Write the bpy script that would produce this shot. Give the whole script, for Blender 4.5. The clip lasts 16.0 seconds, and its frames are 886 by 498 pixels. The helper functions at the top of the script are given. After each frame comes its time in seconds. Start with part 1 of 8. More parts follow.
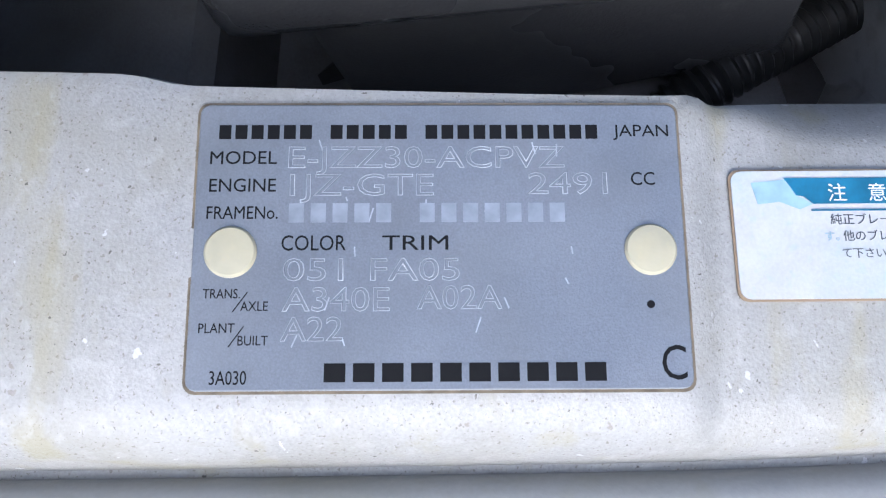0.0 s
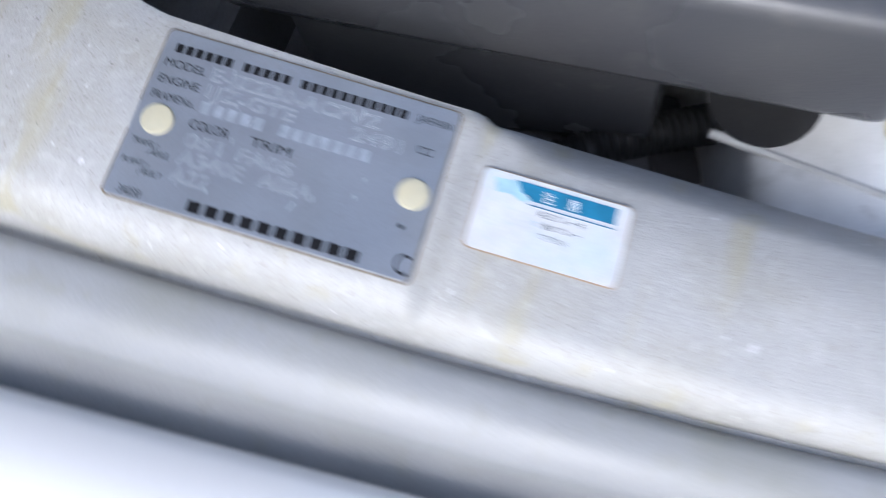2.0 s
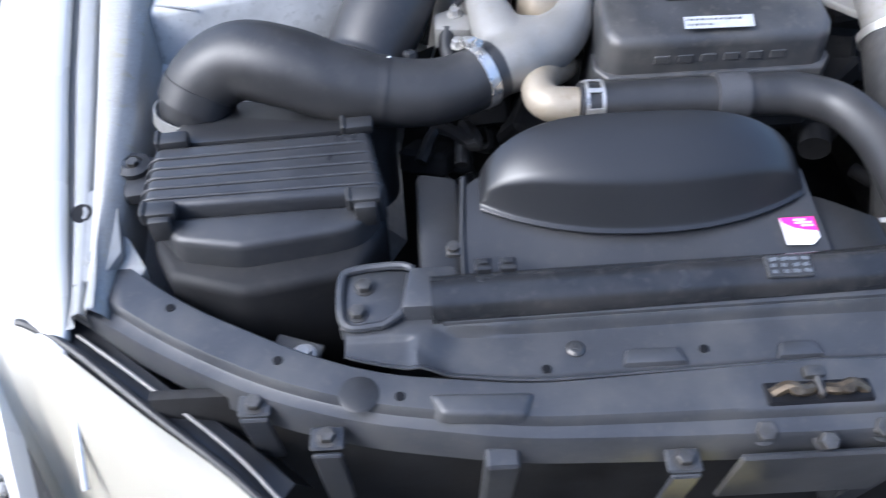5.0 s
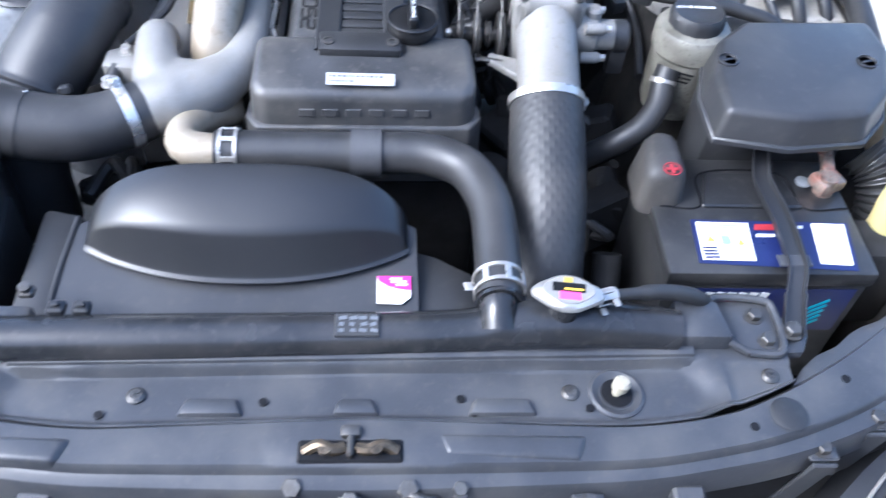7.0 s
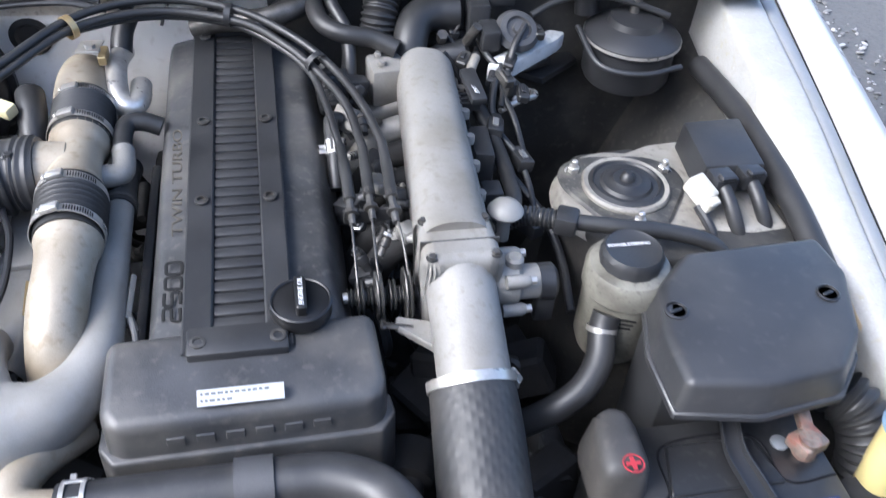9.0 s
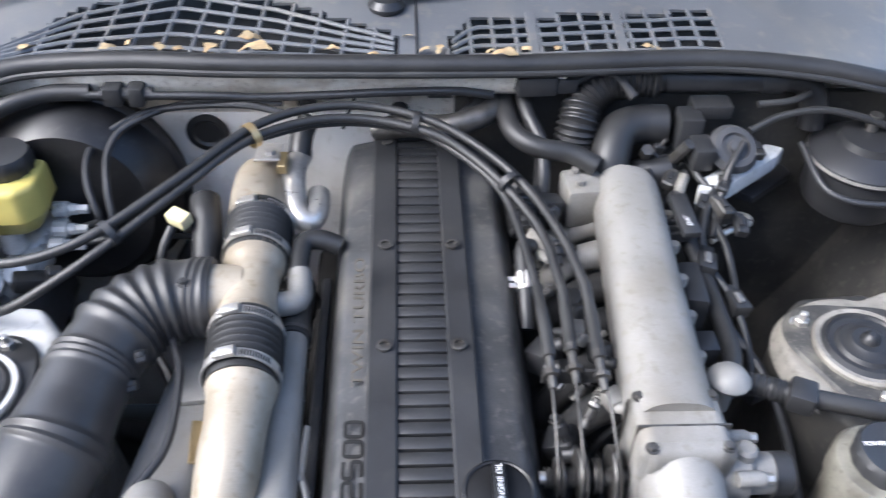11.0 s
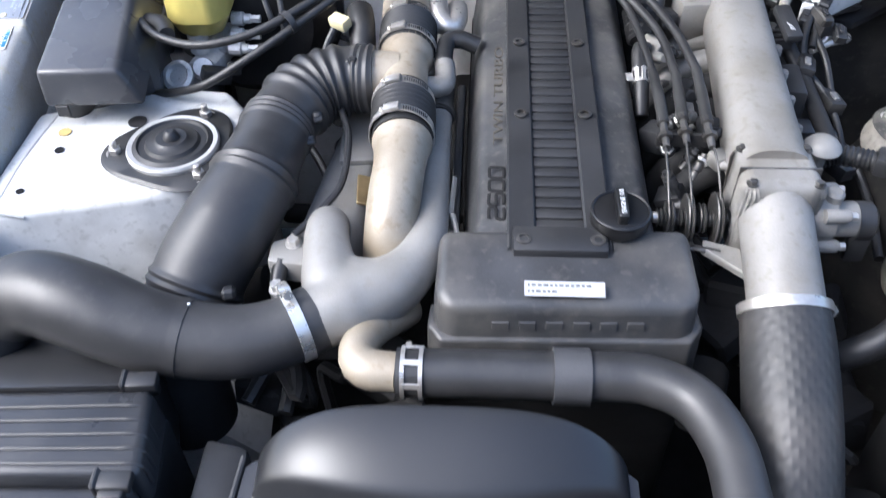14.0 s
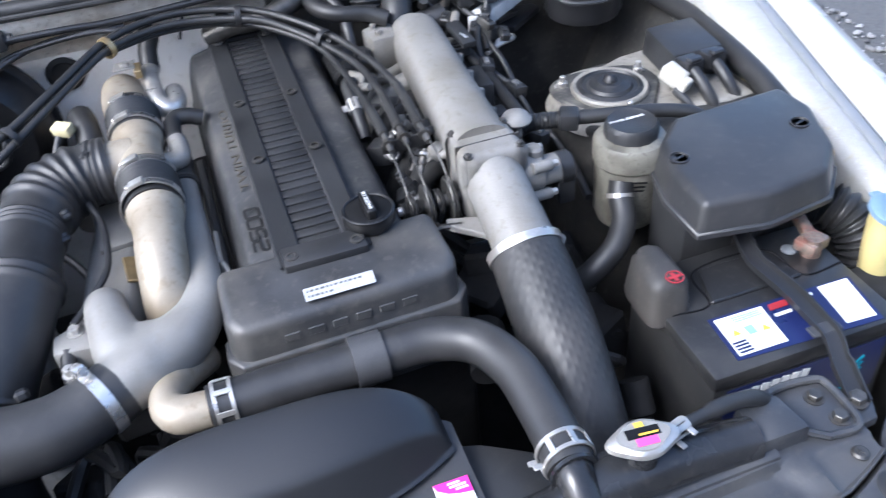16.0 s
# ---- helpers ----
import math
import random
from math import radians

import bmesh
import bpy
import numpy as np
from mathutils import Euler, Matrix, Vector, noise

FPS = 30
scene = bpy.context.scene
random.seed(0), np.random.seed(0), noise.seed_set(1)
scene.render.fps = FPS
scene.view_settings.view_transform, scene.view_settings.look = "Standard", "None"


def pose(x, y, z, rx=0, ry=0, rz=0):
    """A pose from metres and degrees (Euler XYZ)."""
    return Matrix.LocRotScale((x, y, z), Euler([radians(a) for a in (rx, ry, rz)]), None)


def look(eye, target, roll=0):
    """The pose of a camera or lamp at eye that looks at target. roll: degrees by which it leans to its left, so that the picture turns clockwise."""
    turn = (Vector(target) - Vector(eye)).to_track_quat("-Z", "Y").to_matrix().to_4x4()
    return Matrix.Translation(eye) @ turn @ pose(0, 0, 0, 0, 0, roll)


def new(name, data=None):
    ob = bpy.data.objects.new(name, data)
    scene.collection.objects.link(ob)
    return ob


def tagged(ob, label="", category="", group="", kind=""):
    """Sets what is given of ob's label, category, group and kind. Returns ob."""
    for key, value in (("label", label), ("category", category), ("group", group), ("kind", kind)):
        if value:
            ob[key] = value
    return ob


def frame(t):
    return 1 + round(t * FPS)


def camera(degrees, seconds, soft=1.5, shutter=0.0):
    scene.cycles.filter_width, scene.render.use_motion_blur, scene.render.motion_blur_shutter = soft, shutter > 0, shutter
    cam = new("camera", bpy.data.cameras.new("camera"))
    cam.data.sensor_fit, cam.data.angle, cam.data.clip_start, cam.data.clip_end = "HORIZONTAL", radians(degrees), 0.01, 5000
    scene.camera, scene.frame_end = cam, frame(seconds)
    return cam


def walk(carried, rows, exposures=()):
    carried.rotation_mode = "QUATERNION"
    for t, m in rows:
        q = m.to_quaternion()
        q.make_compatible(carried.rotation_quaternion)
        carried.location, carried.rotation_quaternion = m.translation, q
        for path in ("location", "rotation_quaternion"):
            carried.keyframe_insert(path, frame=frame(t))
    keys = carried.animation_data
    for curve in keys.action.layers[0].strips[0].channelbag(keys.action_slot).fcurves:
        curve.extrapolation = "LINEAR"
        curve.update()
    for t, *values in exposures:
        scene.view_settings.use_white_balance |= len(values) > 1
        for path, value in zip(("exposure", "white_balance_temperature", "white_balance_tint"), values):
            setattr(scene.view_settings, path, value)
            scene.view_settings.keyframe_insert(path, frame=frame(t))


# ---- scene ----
cam = camera(54.81, 16.0, soft=1.15, shutter=0.4)
PATH = [
    (0, (-0.7414, 0.7907, 1.0309), (-0.5184, 0.9788, 0.0744), -38.36),
    (0.5, (-0.7368, 0.7894, 1.0308), (-0.5253, 0.9739, 0.0710), -39.37),
    (1, (-0.7346, 0.7928, 1.0338), (-0.5284, 0.9724, 0.0719), -39.24),
    (1.5, (-0.7439, 0.7822, 1.0479), (-0.5269, 0.9770, 0.0913), -36.27),
    (2, (-0.7788, 0.7181, 1.0906), (-0.5085, 0.9542, 0.1572), -22.40),
    (2.3, (-0.7993, 0.6116, 1.1441), (-0.5217, 0.9274, 0.2368), -21.78),
    (2.5, (-0.8019, 0.5506, 1.1956), (-0.5404, 0.8910, 0.2924), -19.96),
    (2.7, (-0.8241, 0.4627, 1.2217), (-0.5397, 0.8722, 0.3548), -18.39),
    (3, (-0.8559, 0.3063, 1.2764), (-0.5657, 0.7724, 0.4407), -14.61),
    (3.5, (-0.8245, 0.0835, 1.3446), (-0.5776, 0.6051, 0.5279), -9.46),
    (4, (-0.6823, -0.1338, 1.3548), (-0.5335, 0.4436, 0.5520), -5.21),
    (4.5, (-0.5176, -0.3283, 1.3931), (-0.4595, 0.2845, 0.6050), -2.44),
    (4.7, (-0.4416, -0.3833, 1.3964), (-0.4126, 0.2457, 0.6196), -2.32),
    (6.8, (-0.0011, -0.4093, 1.4293), (0.0416, 0.2447, 0.6740), 3.60),
    (7, (0.0146, -0.3920, 1.4365), (0.0894, 0.2599, 0.6819), 5.63),
    (7.5, (0.0560, -0.3559, 1.4382), (0.1751, 0.3022, 0.6947), 6.92),
    (8, (0.0712, -0.2907, 1.4420), (0.2127, 0.3833, 0.7169), 5.69),
    (8.5, (0.0717, -0.1932, 1.4466), (0.2440, 0.5057, 0.7525), 4.51),
    (8.7, (0.0613, -0.1613, 1.4503), (0.2385, 0.5456, 0.7656), 4.89),
    (10.8, (-0.0060, 0.0619, 1.4716), (0.0759, 0.8144, 0.8181), 2.93),
    (11, (-0.0254, 0.0653, 1.4725), (0.0197, 0.8171, 0.8147), 1.72),
    (11.5, (-0.0715, 0.0552, 1.4872), (-0.1007, 0.8069, 0.8284), 0.00),
    (12, (-0.0969, 0.0319, 1.4868), (-0.1677, 0.7807, 0.8278), -0.52),
    (12.5, (-0.1040, -0.0116, 1.4869), (-0.1843, 0.7284, 0.8191), -0.67),
    (13, (-0.0980, -0.0639, 1.4821), (-0.1778, 0.6611, 0.7979), -1.30),
    (13.5, (-0.1034, -0.1138, 1.4602), (-0.1660, 0.5981, 0.7607), -1.68),
    (14, (-0.0869, -0.1762, 1.4367), (-0.1326, 0.5303, 0.7305), -1.35),
    (14.5, (-0.0738, -0.2620, 1.4207), (-0.1221, 0.4352, 0.7054), -1.56),
    (15, (-0.0774, -0.2926, 1.4099), (-0.1003, 0.4147, 0.7034), -3.26),
    (15.5, (-0.0867, -0.3000, 1.4162), (0.0149, 0.4505, 0.7633), -6.00),
    (16, (-0.0877, -0.3071, 1.4258), (0.1264, 0.4370, 0.7930), -5.57),
]
EXPOSURES = [(0, 0.85, 5480, 10), (1.5, 0.85, 5480, 10), (2.05, 0.8, 5500, 10), (2.5, -0.35, 5200, 10), (3.3, 0.0, 5130, 10), (4.0, 0.28, 5200, 10), (4.5, 0.95, 5350, 10), (7, 2.0, 5100, 10), (8.7, 1.7, 5400, 10), (11, 1.75, 5600, 10), (12.5, 1.65, 5750, 10), (14.5, 1.65, 5450, 10), (16, 1.6, 5320, 10)]
walk(cam, [(t, look(eye, target, roll)) for t, eye, target, roll in PATH], EXPOSURES)

# ---- light: open sky with a veiled sun ----
SUN_EL, SUN_AZ = 44, 252
world = bpy.data.worlds.new("sky")
scene.world = world
world.use_nodes = True
wn = world.node_tree.nodes
wl = world.node_tree.links
sky = wn.new("ShaderNodeTexSky")
sky.sky_type = "NISHITA"
sky.sun_disc = False
sky.sun_elevation = radians(SUN_EL)
sky.sun_rotation = radians(SUN_AZ)
sky.air_density = 1.0
sky.dust_density = 5.0
wl.new(sky.outputs["Color"], wn["Background"].inputs["Color"])
wn["Background"].inputs["Strength"].default_value = 0.15
sun_data = bpy.data.lights.new("sun", "SUN")
sun_data.energy, sun_data.angle, sun_data.color = 0.9, radians(30), (1.0, 0.97, 0.93)
sun = new("sun", sun_data)
sa, se = radians(SUN_AZ), radians(SUN_EL)
sun_dir = Vector((math.sin(sa) * math.cos(se), math.cos(sa) * math.cos(se), math.sin(se)))
sun.matrix_world = look(sun_dir * 20, (0, 0, 0))


# ---- materials ----
def material(name, color, rough=0.5, metal=0.0, var=0.12, scale=25.0, grain=0.08, gscale=400.0, bump=0.15, dirt=None, dirt_amount=0.0, dscale=12.0, coat=0.0, spec=0.5, island=0.0):
    """Principled surface with stains at one scale, grain at another, dirt patches and fine relief."""
    mt = bpy.data.materials.new(name)
    mt.use_nodes = True
    n, l = mt.node_tree.nodes, mt.node_tree.links
    b = n["Principled BSDF"]
    co = n.new("ShaderNodeTexCoord")

    def noise_tex(sc, detail=4.0):
        t = n.new("ShaderNodeTexNoise")
        t.inputs["Scale"].default_value, t.inputs["Detail"].default_value = sc, detail
        l.new(co.outputs["Object"], t.inputs["Vector"])
        return t.outputs["Fac"]

    def remap(sock, a, c, lo, hi):
        r = n.new("ShaderNodeMapRange")
        r.inputs[1].default_value, r.inputs[2].default_value, r.inputs[3].default_value, r.inputs[4].default_value = a, c, lo, hi
        l.new(sock, r.inputs[0])
        return r.outputs[0]

    def mix(fac, a, c, kind="MIX"):
        x = n.new("ShaderNodeMix")
        x.data_type, x.blend_type = "RGBA", kind
        for k, v in ((0, fac), (6, a), (7, c)):
            if isinstance(v, (int, float)):
                x.inputs[k].default_value = v
            elif isinstance(v, tuple):
                x.inputs[k].default_value = (*v, 1)
            else:
                l.new(v, x.inputs[k])
        return x.outputs[2]

    big, fine = noise_tex(scale), noise_tex(gscale, 2.0)
    dark = tuple(c * (1 - var) for c in color)
    lite = tuple(min(1, c * (1 + var)) for c in color)
    col = mix(remap(big, 0.3, 0.7, 0, 1), dark, lite)
    col = mix(remap(fine, 0.3, 0.7, 0, grain), col, tuple(min(1.0, c * 1.6 + 0.02) for c in color))
    if island:
        geo = n.new("ShaderNodeNewGeometry")
        col = mix(remap(geo.outputs["Random Per Island"], 0, 1, 0, island), col, tuple(min(1, c * 2.2 + 0.05) for c in color))
        info = n.new("ShaderNodeObjectInfo")
        col = mix(remap(info.outputs["Random"], 0, 1, 0, island), col, tuple(c * 0.5 for c in color))
    if dirt:
        patch = noise_tex(dscale, 6.0)
        col = mix(remap(patch, 0.46, 0.70, 0, dirt_amount), col, dirt)
        spots = noise_tex(dscale * 7, 5.0)
        col = mix(remap(spots, 0.56, 0.70, 0, dirt_amount * 0.7), col, dirt)
    l.new(col, b.inputs["Base Color"])
    l.new(remap(big, 0.3, 0.7, max(0.03, rough - 0.08), min(1, rough + 0.08)), b.inputs["Roughness"])
    b.inputs["Metallic"].default_value = metal
    b.inputs["Specular IOR Level"].default_value = spec
    b.inputs["Coat Weight"].default_value = coat
    b.inputs["Coat Roughness"].default_value = 0.08
    if bump:
        bp = n.new("ShaderNodeBump")
        bp.inputs["Strength"].default_value, bp.inputs["Distance"].default_value = bump, 0.0006
        l.new(fine, bp.inputs["Height"])
        l.new(bp.outputs[0], b.inputs["Normal"])
    return mt


PAINT = material("white pearl paint", (0.715, 0.706, 0.682), 0.26, var=0.02, scale=6, grain=0.02, bump=0.02, coat=0.8)
def weathered(mt):
    """Fine dark specks, pale scuffs and yellowish run marks over old paint."""
    n, l = mt.node_tree.nodes, mt.node_tree.links
    base = n["Principled BSDF"].inputs["Base Color"]
    src = base.links[0].from_socket
    co = n.new("ShaderNodeTexCoord")
    for sc, stretch, lo, hi, amount, tint in ((1500, (1, 1, 1), 0.62, 0.70, 0.7, (0.16, 0.14, 0.11)), (420, (1, 1, 1), 0.70, 0.74, 0.6, (0.2, 0.17, 0.13)), (260, (1, 1, 1), 0.712, 0.725, 0.7, (0.62, 0.63, 0.64)), (90, (0.25, 1, 1), 0.58, 0.72, 0.5, (0.33, 0.30, 0.17)), (330, (1, 1, 1), 0.54, 0.68, 0.28, (0.50, 0.50, 0.49)), (720, (1, 1, 1), 0.715, 0.73, 0.85, (0.09, 0.08, 0.065))):
        mp = n.new("ShaderNodeMapping")
        mp.inputs["Scale"].default_value = stretch
        mp.inputs["Location"].default_value = (sc * 0.01, sc * 0.02, 0)
        l.new(co.outputs["Object"], mp.inputs["Vector"])
        t = n.new("ShaderNodeTexNoise")
        t.inputs["Scale"].default_value, t.inputs["Detail"].default_value = sc, 3
        l.new(mp.outputs[0], t.inputs["Vector"])
        r = n.new("ShaderNodeMapRange")
        r.inputs[1].default_value, r.inputs[2].default_value, r.inputs[3].default_value, r.inputs[4].default_value = lo, hi, 0, amount
        l.new(t.outputs["Fac"], r.inputs[0])
        x = n.new("ShaderNodeMix")
        x.data_type = "RGBA"
        l.new(r.outputs[0], x.inputs[0])
        l.new(src, x.inputs[6])
        x.inputs[7].default_value = (*tint, 1)
        src = x.outputs[2]
    l.new(src, base)


PAINT_BAY = material("dusty white bay paint", (0.63, 0.63, 0.61), 0.40, var=0.08, scale=18, grain=0.12, gscale=900, bump=0.2, dirt=(0.30, 0.295, 0.27), dirt_amount=0.62, dscale=13)
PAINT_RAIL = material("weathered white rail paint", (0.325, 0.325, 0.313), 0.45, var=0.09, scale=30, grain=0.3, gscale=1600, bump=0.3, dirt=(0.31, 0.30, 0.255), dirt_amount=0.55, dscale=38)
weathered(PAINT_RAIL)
GUTTER = material("grey weathered gutter paint", (0.235, 0.24, 0.243), 0.42, var=0.08, scale=30, grain=0.12, gscale=900, dirt=(0.22, 0.22, 0.19), dirt_amount=0.6, dscale=20)
BLACK = material("black moulded plastic", (0.021, 0.0215, 0.023), 0.44, var=0.25, scale=20, grain=0.14, gscale=900, bump=0.25, dirt=(0.05, 0.048, 0.044), dirt_amount=0.3)
BLACK_SATIN = material("satin black plastic", (0.022, 0.0225, 0.0245), 0.36, var=0.18, scale=9, grain=0.06, gscale=1200, bump=0.1, dirt=(0.04, 0.039, 0.037), dirt_amount=0.25)
STEEL_BLACK = material("black painted steel", (0.043, 0.045, 0.050), 0.36, var=0.2, scale=16, grain=0.1, bump=0.12, dirt=(0.09, 0.085, 0.075), dirt_amount=0.45, dscale=16)
RUBBER = material("black rubber", (0.019, 0.019, 0.0195), 0.44, var=0.2, scale=30, grain=0.15, gscale=700, bump=0.2, dirt=(0.05, 0.049, 0.045), dirt_amount=0.3)
PIPE_RUBBER = material("greyed rubber pipe", (0.028, 0.028, 0.029), 0.43, var=0.18, scale=24, grain=0.12, gscale=800, bump=0.15, dirt=(0.065, 0.062, 0.057), dirt_amount=0.35)
CAP_BLACK = material("deep black cap plastic", (0.009, 0.009, 0.0095), 0.36, var=0.1, scale=40, bump=0.05)
COVER_WORN = material("worn grey cam cover paint", (0.048, 0.049, 0.051), 0.43, metal=0.1, var=0.4, scale=20, grain=0.25, gscale=700, bump=0.35, dirt=(0.16, 0.15, 0.135), dirt_amount=0.6, dscale=15)
COVER = material("brushed grey black engine cover", (0.042, 0.043, 0.0455), 0.40, metal=0.1, var=0.35, scale=16, grain=0.2, gscale=700, bump=0.35, dirt=(0.12, 0.112, 0.10), dirt_amount=0.55, dscale=13)
ALLOY = material("cast aluminium", (0.215, 0.207, 0.192), 0.52, metal=0.15, var=0.12, scale=22, grain=0.3, gscale=900, bump=0.5, dirt=(0.16, 0.14, 0.105), dirt_amount=0.6, dscale=14)
ALLOY_DARK = material("grey cast aluminium pipe", (0.255, 0.247, 0.230), 0.46, metal=0.2, var=0.15, scale=18, grain=0.2, gscale=900, bump=0.35, dirt=(0.2, 0.18, 0.15), dirt_amount=0.4)
ALLOY_WARM = material("oxidised warm aluminium pipe", (0.31, 0.272, 0.212), 0.45, metal=0.2, var=0.15, scale=16, grain=0.25, gscale=900, bump=0.4, dirt=(0.18, 0.135, 0.08), dirt_amount=0.65, dscale=13)
ZINC = material("zinc plated steel", (0.52, 0.505, 0.475), 0.34, metal=0.7, var=0.15, scale=60, grain=0.15, bump=0.1, dirt=(0.3, 0.26, 0.2), dirt_amount=0.4)
BOLT_DARK = material("dull grey bolt steel", (0.105, 0.102, 0.097), 0.48, metal=0.7, var=0.25, scale=80, dirt=(0.05, 0.042, 0.034), dirt_amount=0.6, dscale=60)
BRASS = material("yellow passivated metal", (0.5, 0.38, 0.2), 0.4, metal=0.8, var=0.2, scale=60)
WHITE_PRINT = material("white label stock", (0.75, 0.75, 0.74), 0.4, var=0.03, scale=60, grain=0.05, bump=0.05)
INK = material("black ink", (0.006, 0.006, 0.007), 0.6, var=0.1, bump=0, spec=0.2)
# Oily metal deep in the bay; part of its darkness is shade.
DARK = material("dark oily metal with bay shade", (0.026, 0.0258, 0.026), 0.7, var=0.3, scale=30, grain=0.03, bump=0.3, dirt=(0.018, 0.016, 0.0135), dirt_amount=0.5, spec=0.12)


# ---- building helpers ----
def thing(name, loc, label, category, group="", kind=""):
    ob = new(name)
    ob.location = loc
    ob.empty_display_size = 0.02
    return tagged(ob, label, category, group, kind)


def link_mesh(name, me, mat, parent, label):
    me.materials.append(mat)
    ob = new(name, me)
    if parent:
        ob.parent = parent
        if parent.type == "EMPTY":
            ob.matrix_parent_inverse = Matrix.Translation(-parent.location)
    if label:
        ob["label"] = label
    return ob


def part(name, bm, mat, parent=None, label="", sharp=35):
    bmesh.ops.recalc_face_normals(bm, faces=bm.faces)
    me = bpy.data.meshes.new(name)
    for f in bm.faces:
        f.smooth = True
    bm.to_mesh(me)
    bm.free()
    me.set_sharp_from_angle(angle=radians(sharp))
    return link_mesh(name, me, mat, parent, label)


def join(*bms):
    out = bmesh.new()
    for b in bms:
        me = bpy.data.meshes.new("tmp")
        b.to_mesh(me)
        b.free()
        out.from_mesh(me)
        bpy.data.meshes.remove(me)
    return out


def moved(bm, m):
    bm.transform(m)
    return bm


def at(x, y, z, rx=0, ry=0, rz=0):
    return pose(x, y, z, rx, ry, rz)


def aim(p, d):
    """A pose at p whose z axis points along d."""
    return Matrix.Translation(p) @ Vector(d).to_track_quat("Z", "Y").to_matrix().to_4x4()


def curve_points(ctrl, step=0.006):
    """Catmull-Rom through control rows (x, y, z, radius...), resampled evenly."""
    c = [np.array(p, float) for p in ctrl]
    c = [2 * c[0] - c[1]] + c + [2 * c[-1] - c[-2]]
    out = []
    for i in range(1, len(c) - 2):
        p0, p1, p2, p3 = c[i - 1 : i + 3]
        n = max(2, int(np.linalg.norm((p2 - p1)[:3]) / step))
        for k in range(n):
            t = k / n
            out.append(0.5 * (2 * p1 + (p2 - p0) * t + (2 * p0 - 5 * p1 + 4 * p2 - p3) * t * t + (3 * p1 - p0 - 3 * p2 + p3) * t**3))
    out.append(c[-2])
    return out


def sweep(ctrl, radius=None, seg=18, step=0.006, shape=None, flat=1.0, caps=True, wall=0.0):
    """A tube along control points. radius: a number, None (4th column) or a function of arc length s and total length."""
    pts = curve_points(ctrl, step)
    pos = [Vector(p[:3]) for p in pts]
    arc = [0.0]
    for a, b in zip(pos, pos[1:]):
        arc.append(arc[-1] + (b - a).length)
    verts, faces = [], []
    up = None
    for i, p in enumerate(pos):
        d = (pos[min(i + 1, len(pos) - 1)] - pos[max(i - 1, 0)]).normalized()
        if up is None:
            up = Vector((0, 0, 1)) if abs(d.z) < 0.9 else Vector((0, 1, 0))
        up = (up - d * up.dot(d)).normalized()
        side = d.cross(up)
        r = pts[i][3] if radius is None else radius(arc[i], arc[-1]) if callable(radius) else radius
        for k in range(seg):
            a = 2 * math.pi * k / seg
            x, y = (math.cos(a), math.sin(a) * flat) if shape is None else shape(a)
            verts.append(p + (side * x + up * y) * r)
    for i in range(len(pos) - 1):
        for k in range(seg):
            a, b = i * seg + k, i * seg + (k + 1) % seg
            faces.append((a, b, b + seg, a + seg))
    if caps:
        faces.append(tuple(range(seg))[::-1])
        faces.append(tuple(range((len(pos) - 1) * seg, len(pos) * seg)))
    bm = bmesh.new()
    vs = [bm.verts.new(v) for v in verts]
    for f in faces:
        bm.faces.new([vs[i] for i in f])
    return bm


def corrugated(r, pitch, depth):
    return lambda s, L: r + depth * math.cos(2 * math.pi * s / pitch)


def box(sx, sy, sz, bevel=0.0, seg=2, m=None):
    bm = bmesh.new()
    bmesh.ops.create_cube(bm, size=1)
    bmesh.ops.scale(bm, vec=(sx, sy, sz), verts=bm.verts)
    if bevel:
        bmesh.ops.bevel(bm, geom=bm.edges[:], offset=bevel, segments=seg, affect="EDGES", profile=0.5)
    if m is not None:
        bm.transform(m)
    return bm


def prism(poly, z0, z1, bevel=0.0, seg=2, shrink=0.0, m=None, bottom_bevel=False):
    """An upright slab on a plan outline; shrink draws the top in; z1 may be a function of x, y."""
    bm = bmesh.new()
    cx, cy = sum(p[0] for p in poly) / len(poly), sum(p[1] for p in poly) / len(poly)

    def zz(z, x, y):
        return z(x, y) if callable(z) else z

    low = [bm.verts.new((x, y, zz(z0, x, y))) for x, y in poly]
    top = []
    for x, y in poly:
        d = Vector((x - cx, y - cy))
        k = 1 - shrink / max(d.length, 1e-6)
        top.append(bm.verts.new((cx + d.x * k, cy + d.y * k, zz(z1, x, y))))
    n = len(poly)
    bm.faces.new(low[::-1])
    bm.faces.new(top)
    for i in range(n):
        bm.faces.new((low[i], low[(i + 1) % n], top[(i + 1) % n], top[i]))
    bmesh.ops.recalc_face_normals(bm, faces=bm.faces)
    if bevel:
        tops = set(top)
        geom = [e for e in bm.edges if bottom_bevel or e.verts[0] in tops or e.verts[1] in tops]
        bmesh.ops.bevel(bm, geom=geom, offset=bevel, segments=seg, affect="EDGES", profile=0.5)
    if m is not None:
        bm.transform(m)
    return bm


def rounded(x0, y0, x1, y1, r, n=5):
    """The outline of a rectangle with round corners."""
    out = []
    for cx, cy, a0 in ((x1 - r, y1 - r, 0), (x0 + r, y1 - r, 90), (x0 + r, y0 + r, 180), (x1 - r, y0 + r, 270)):
        for k in range(n + 1):
            a = radians(a0 + 90 * k / n)
            out.append((cx + r * math.cos(a), cy + r * math.sin(a)))
    return out


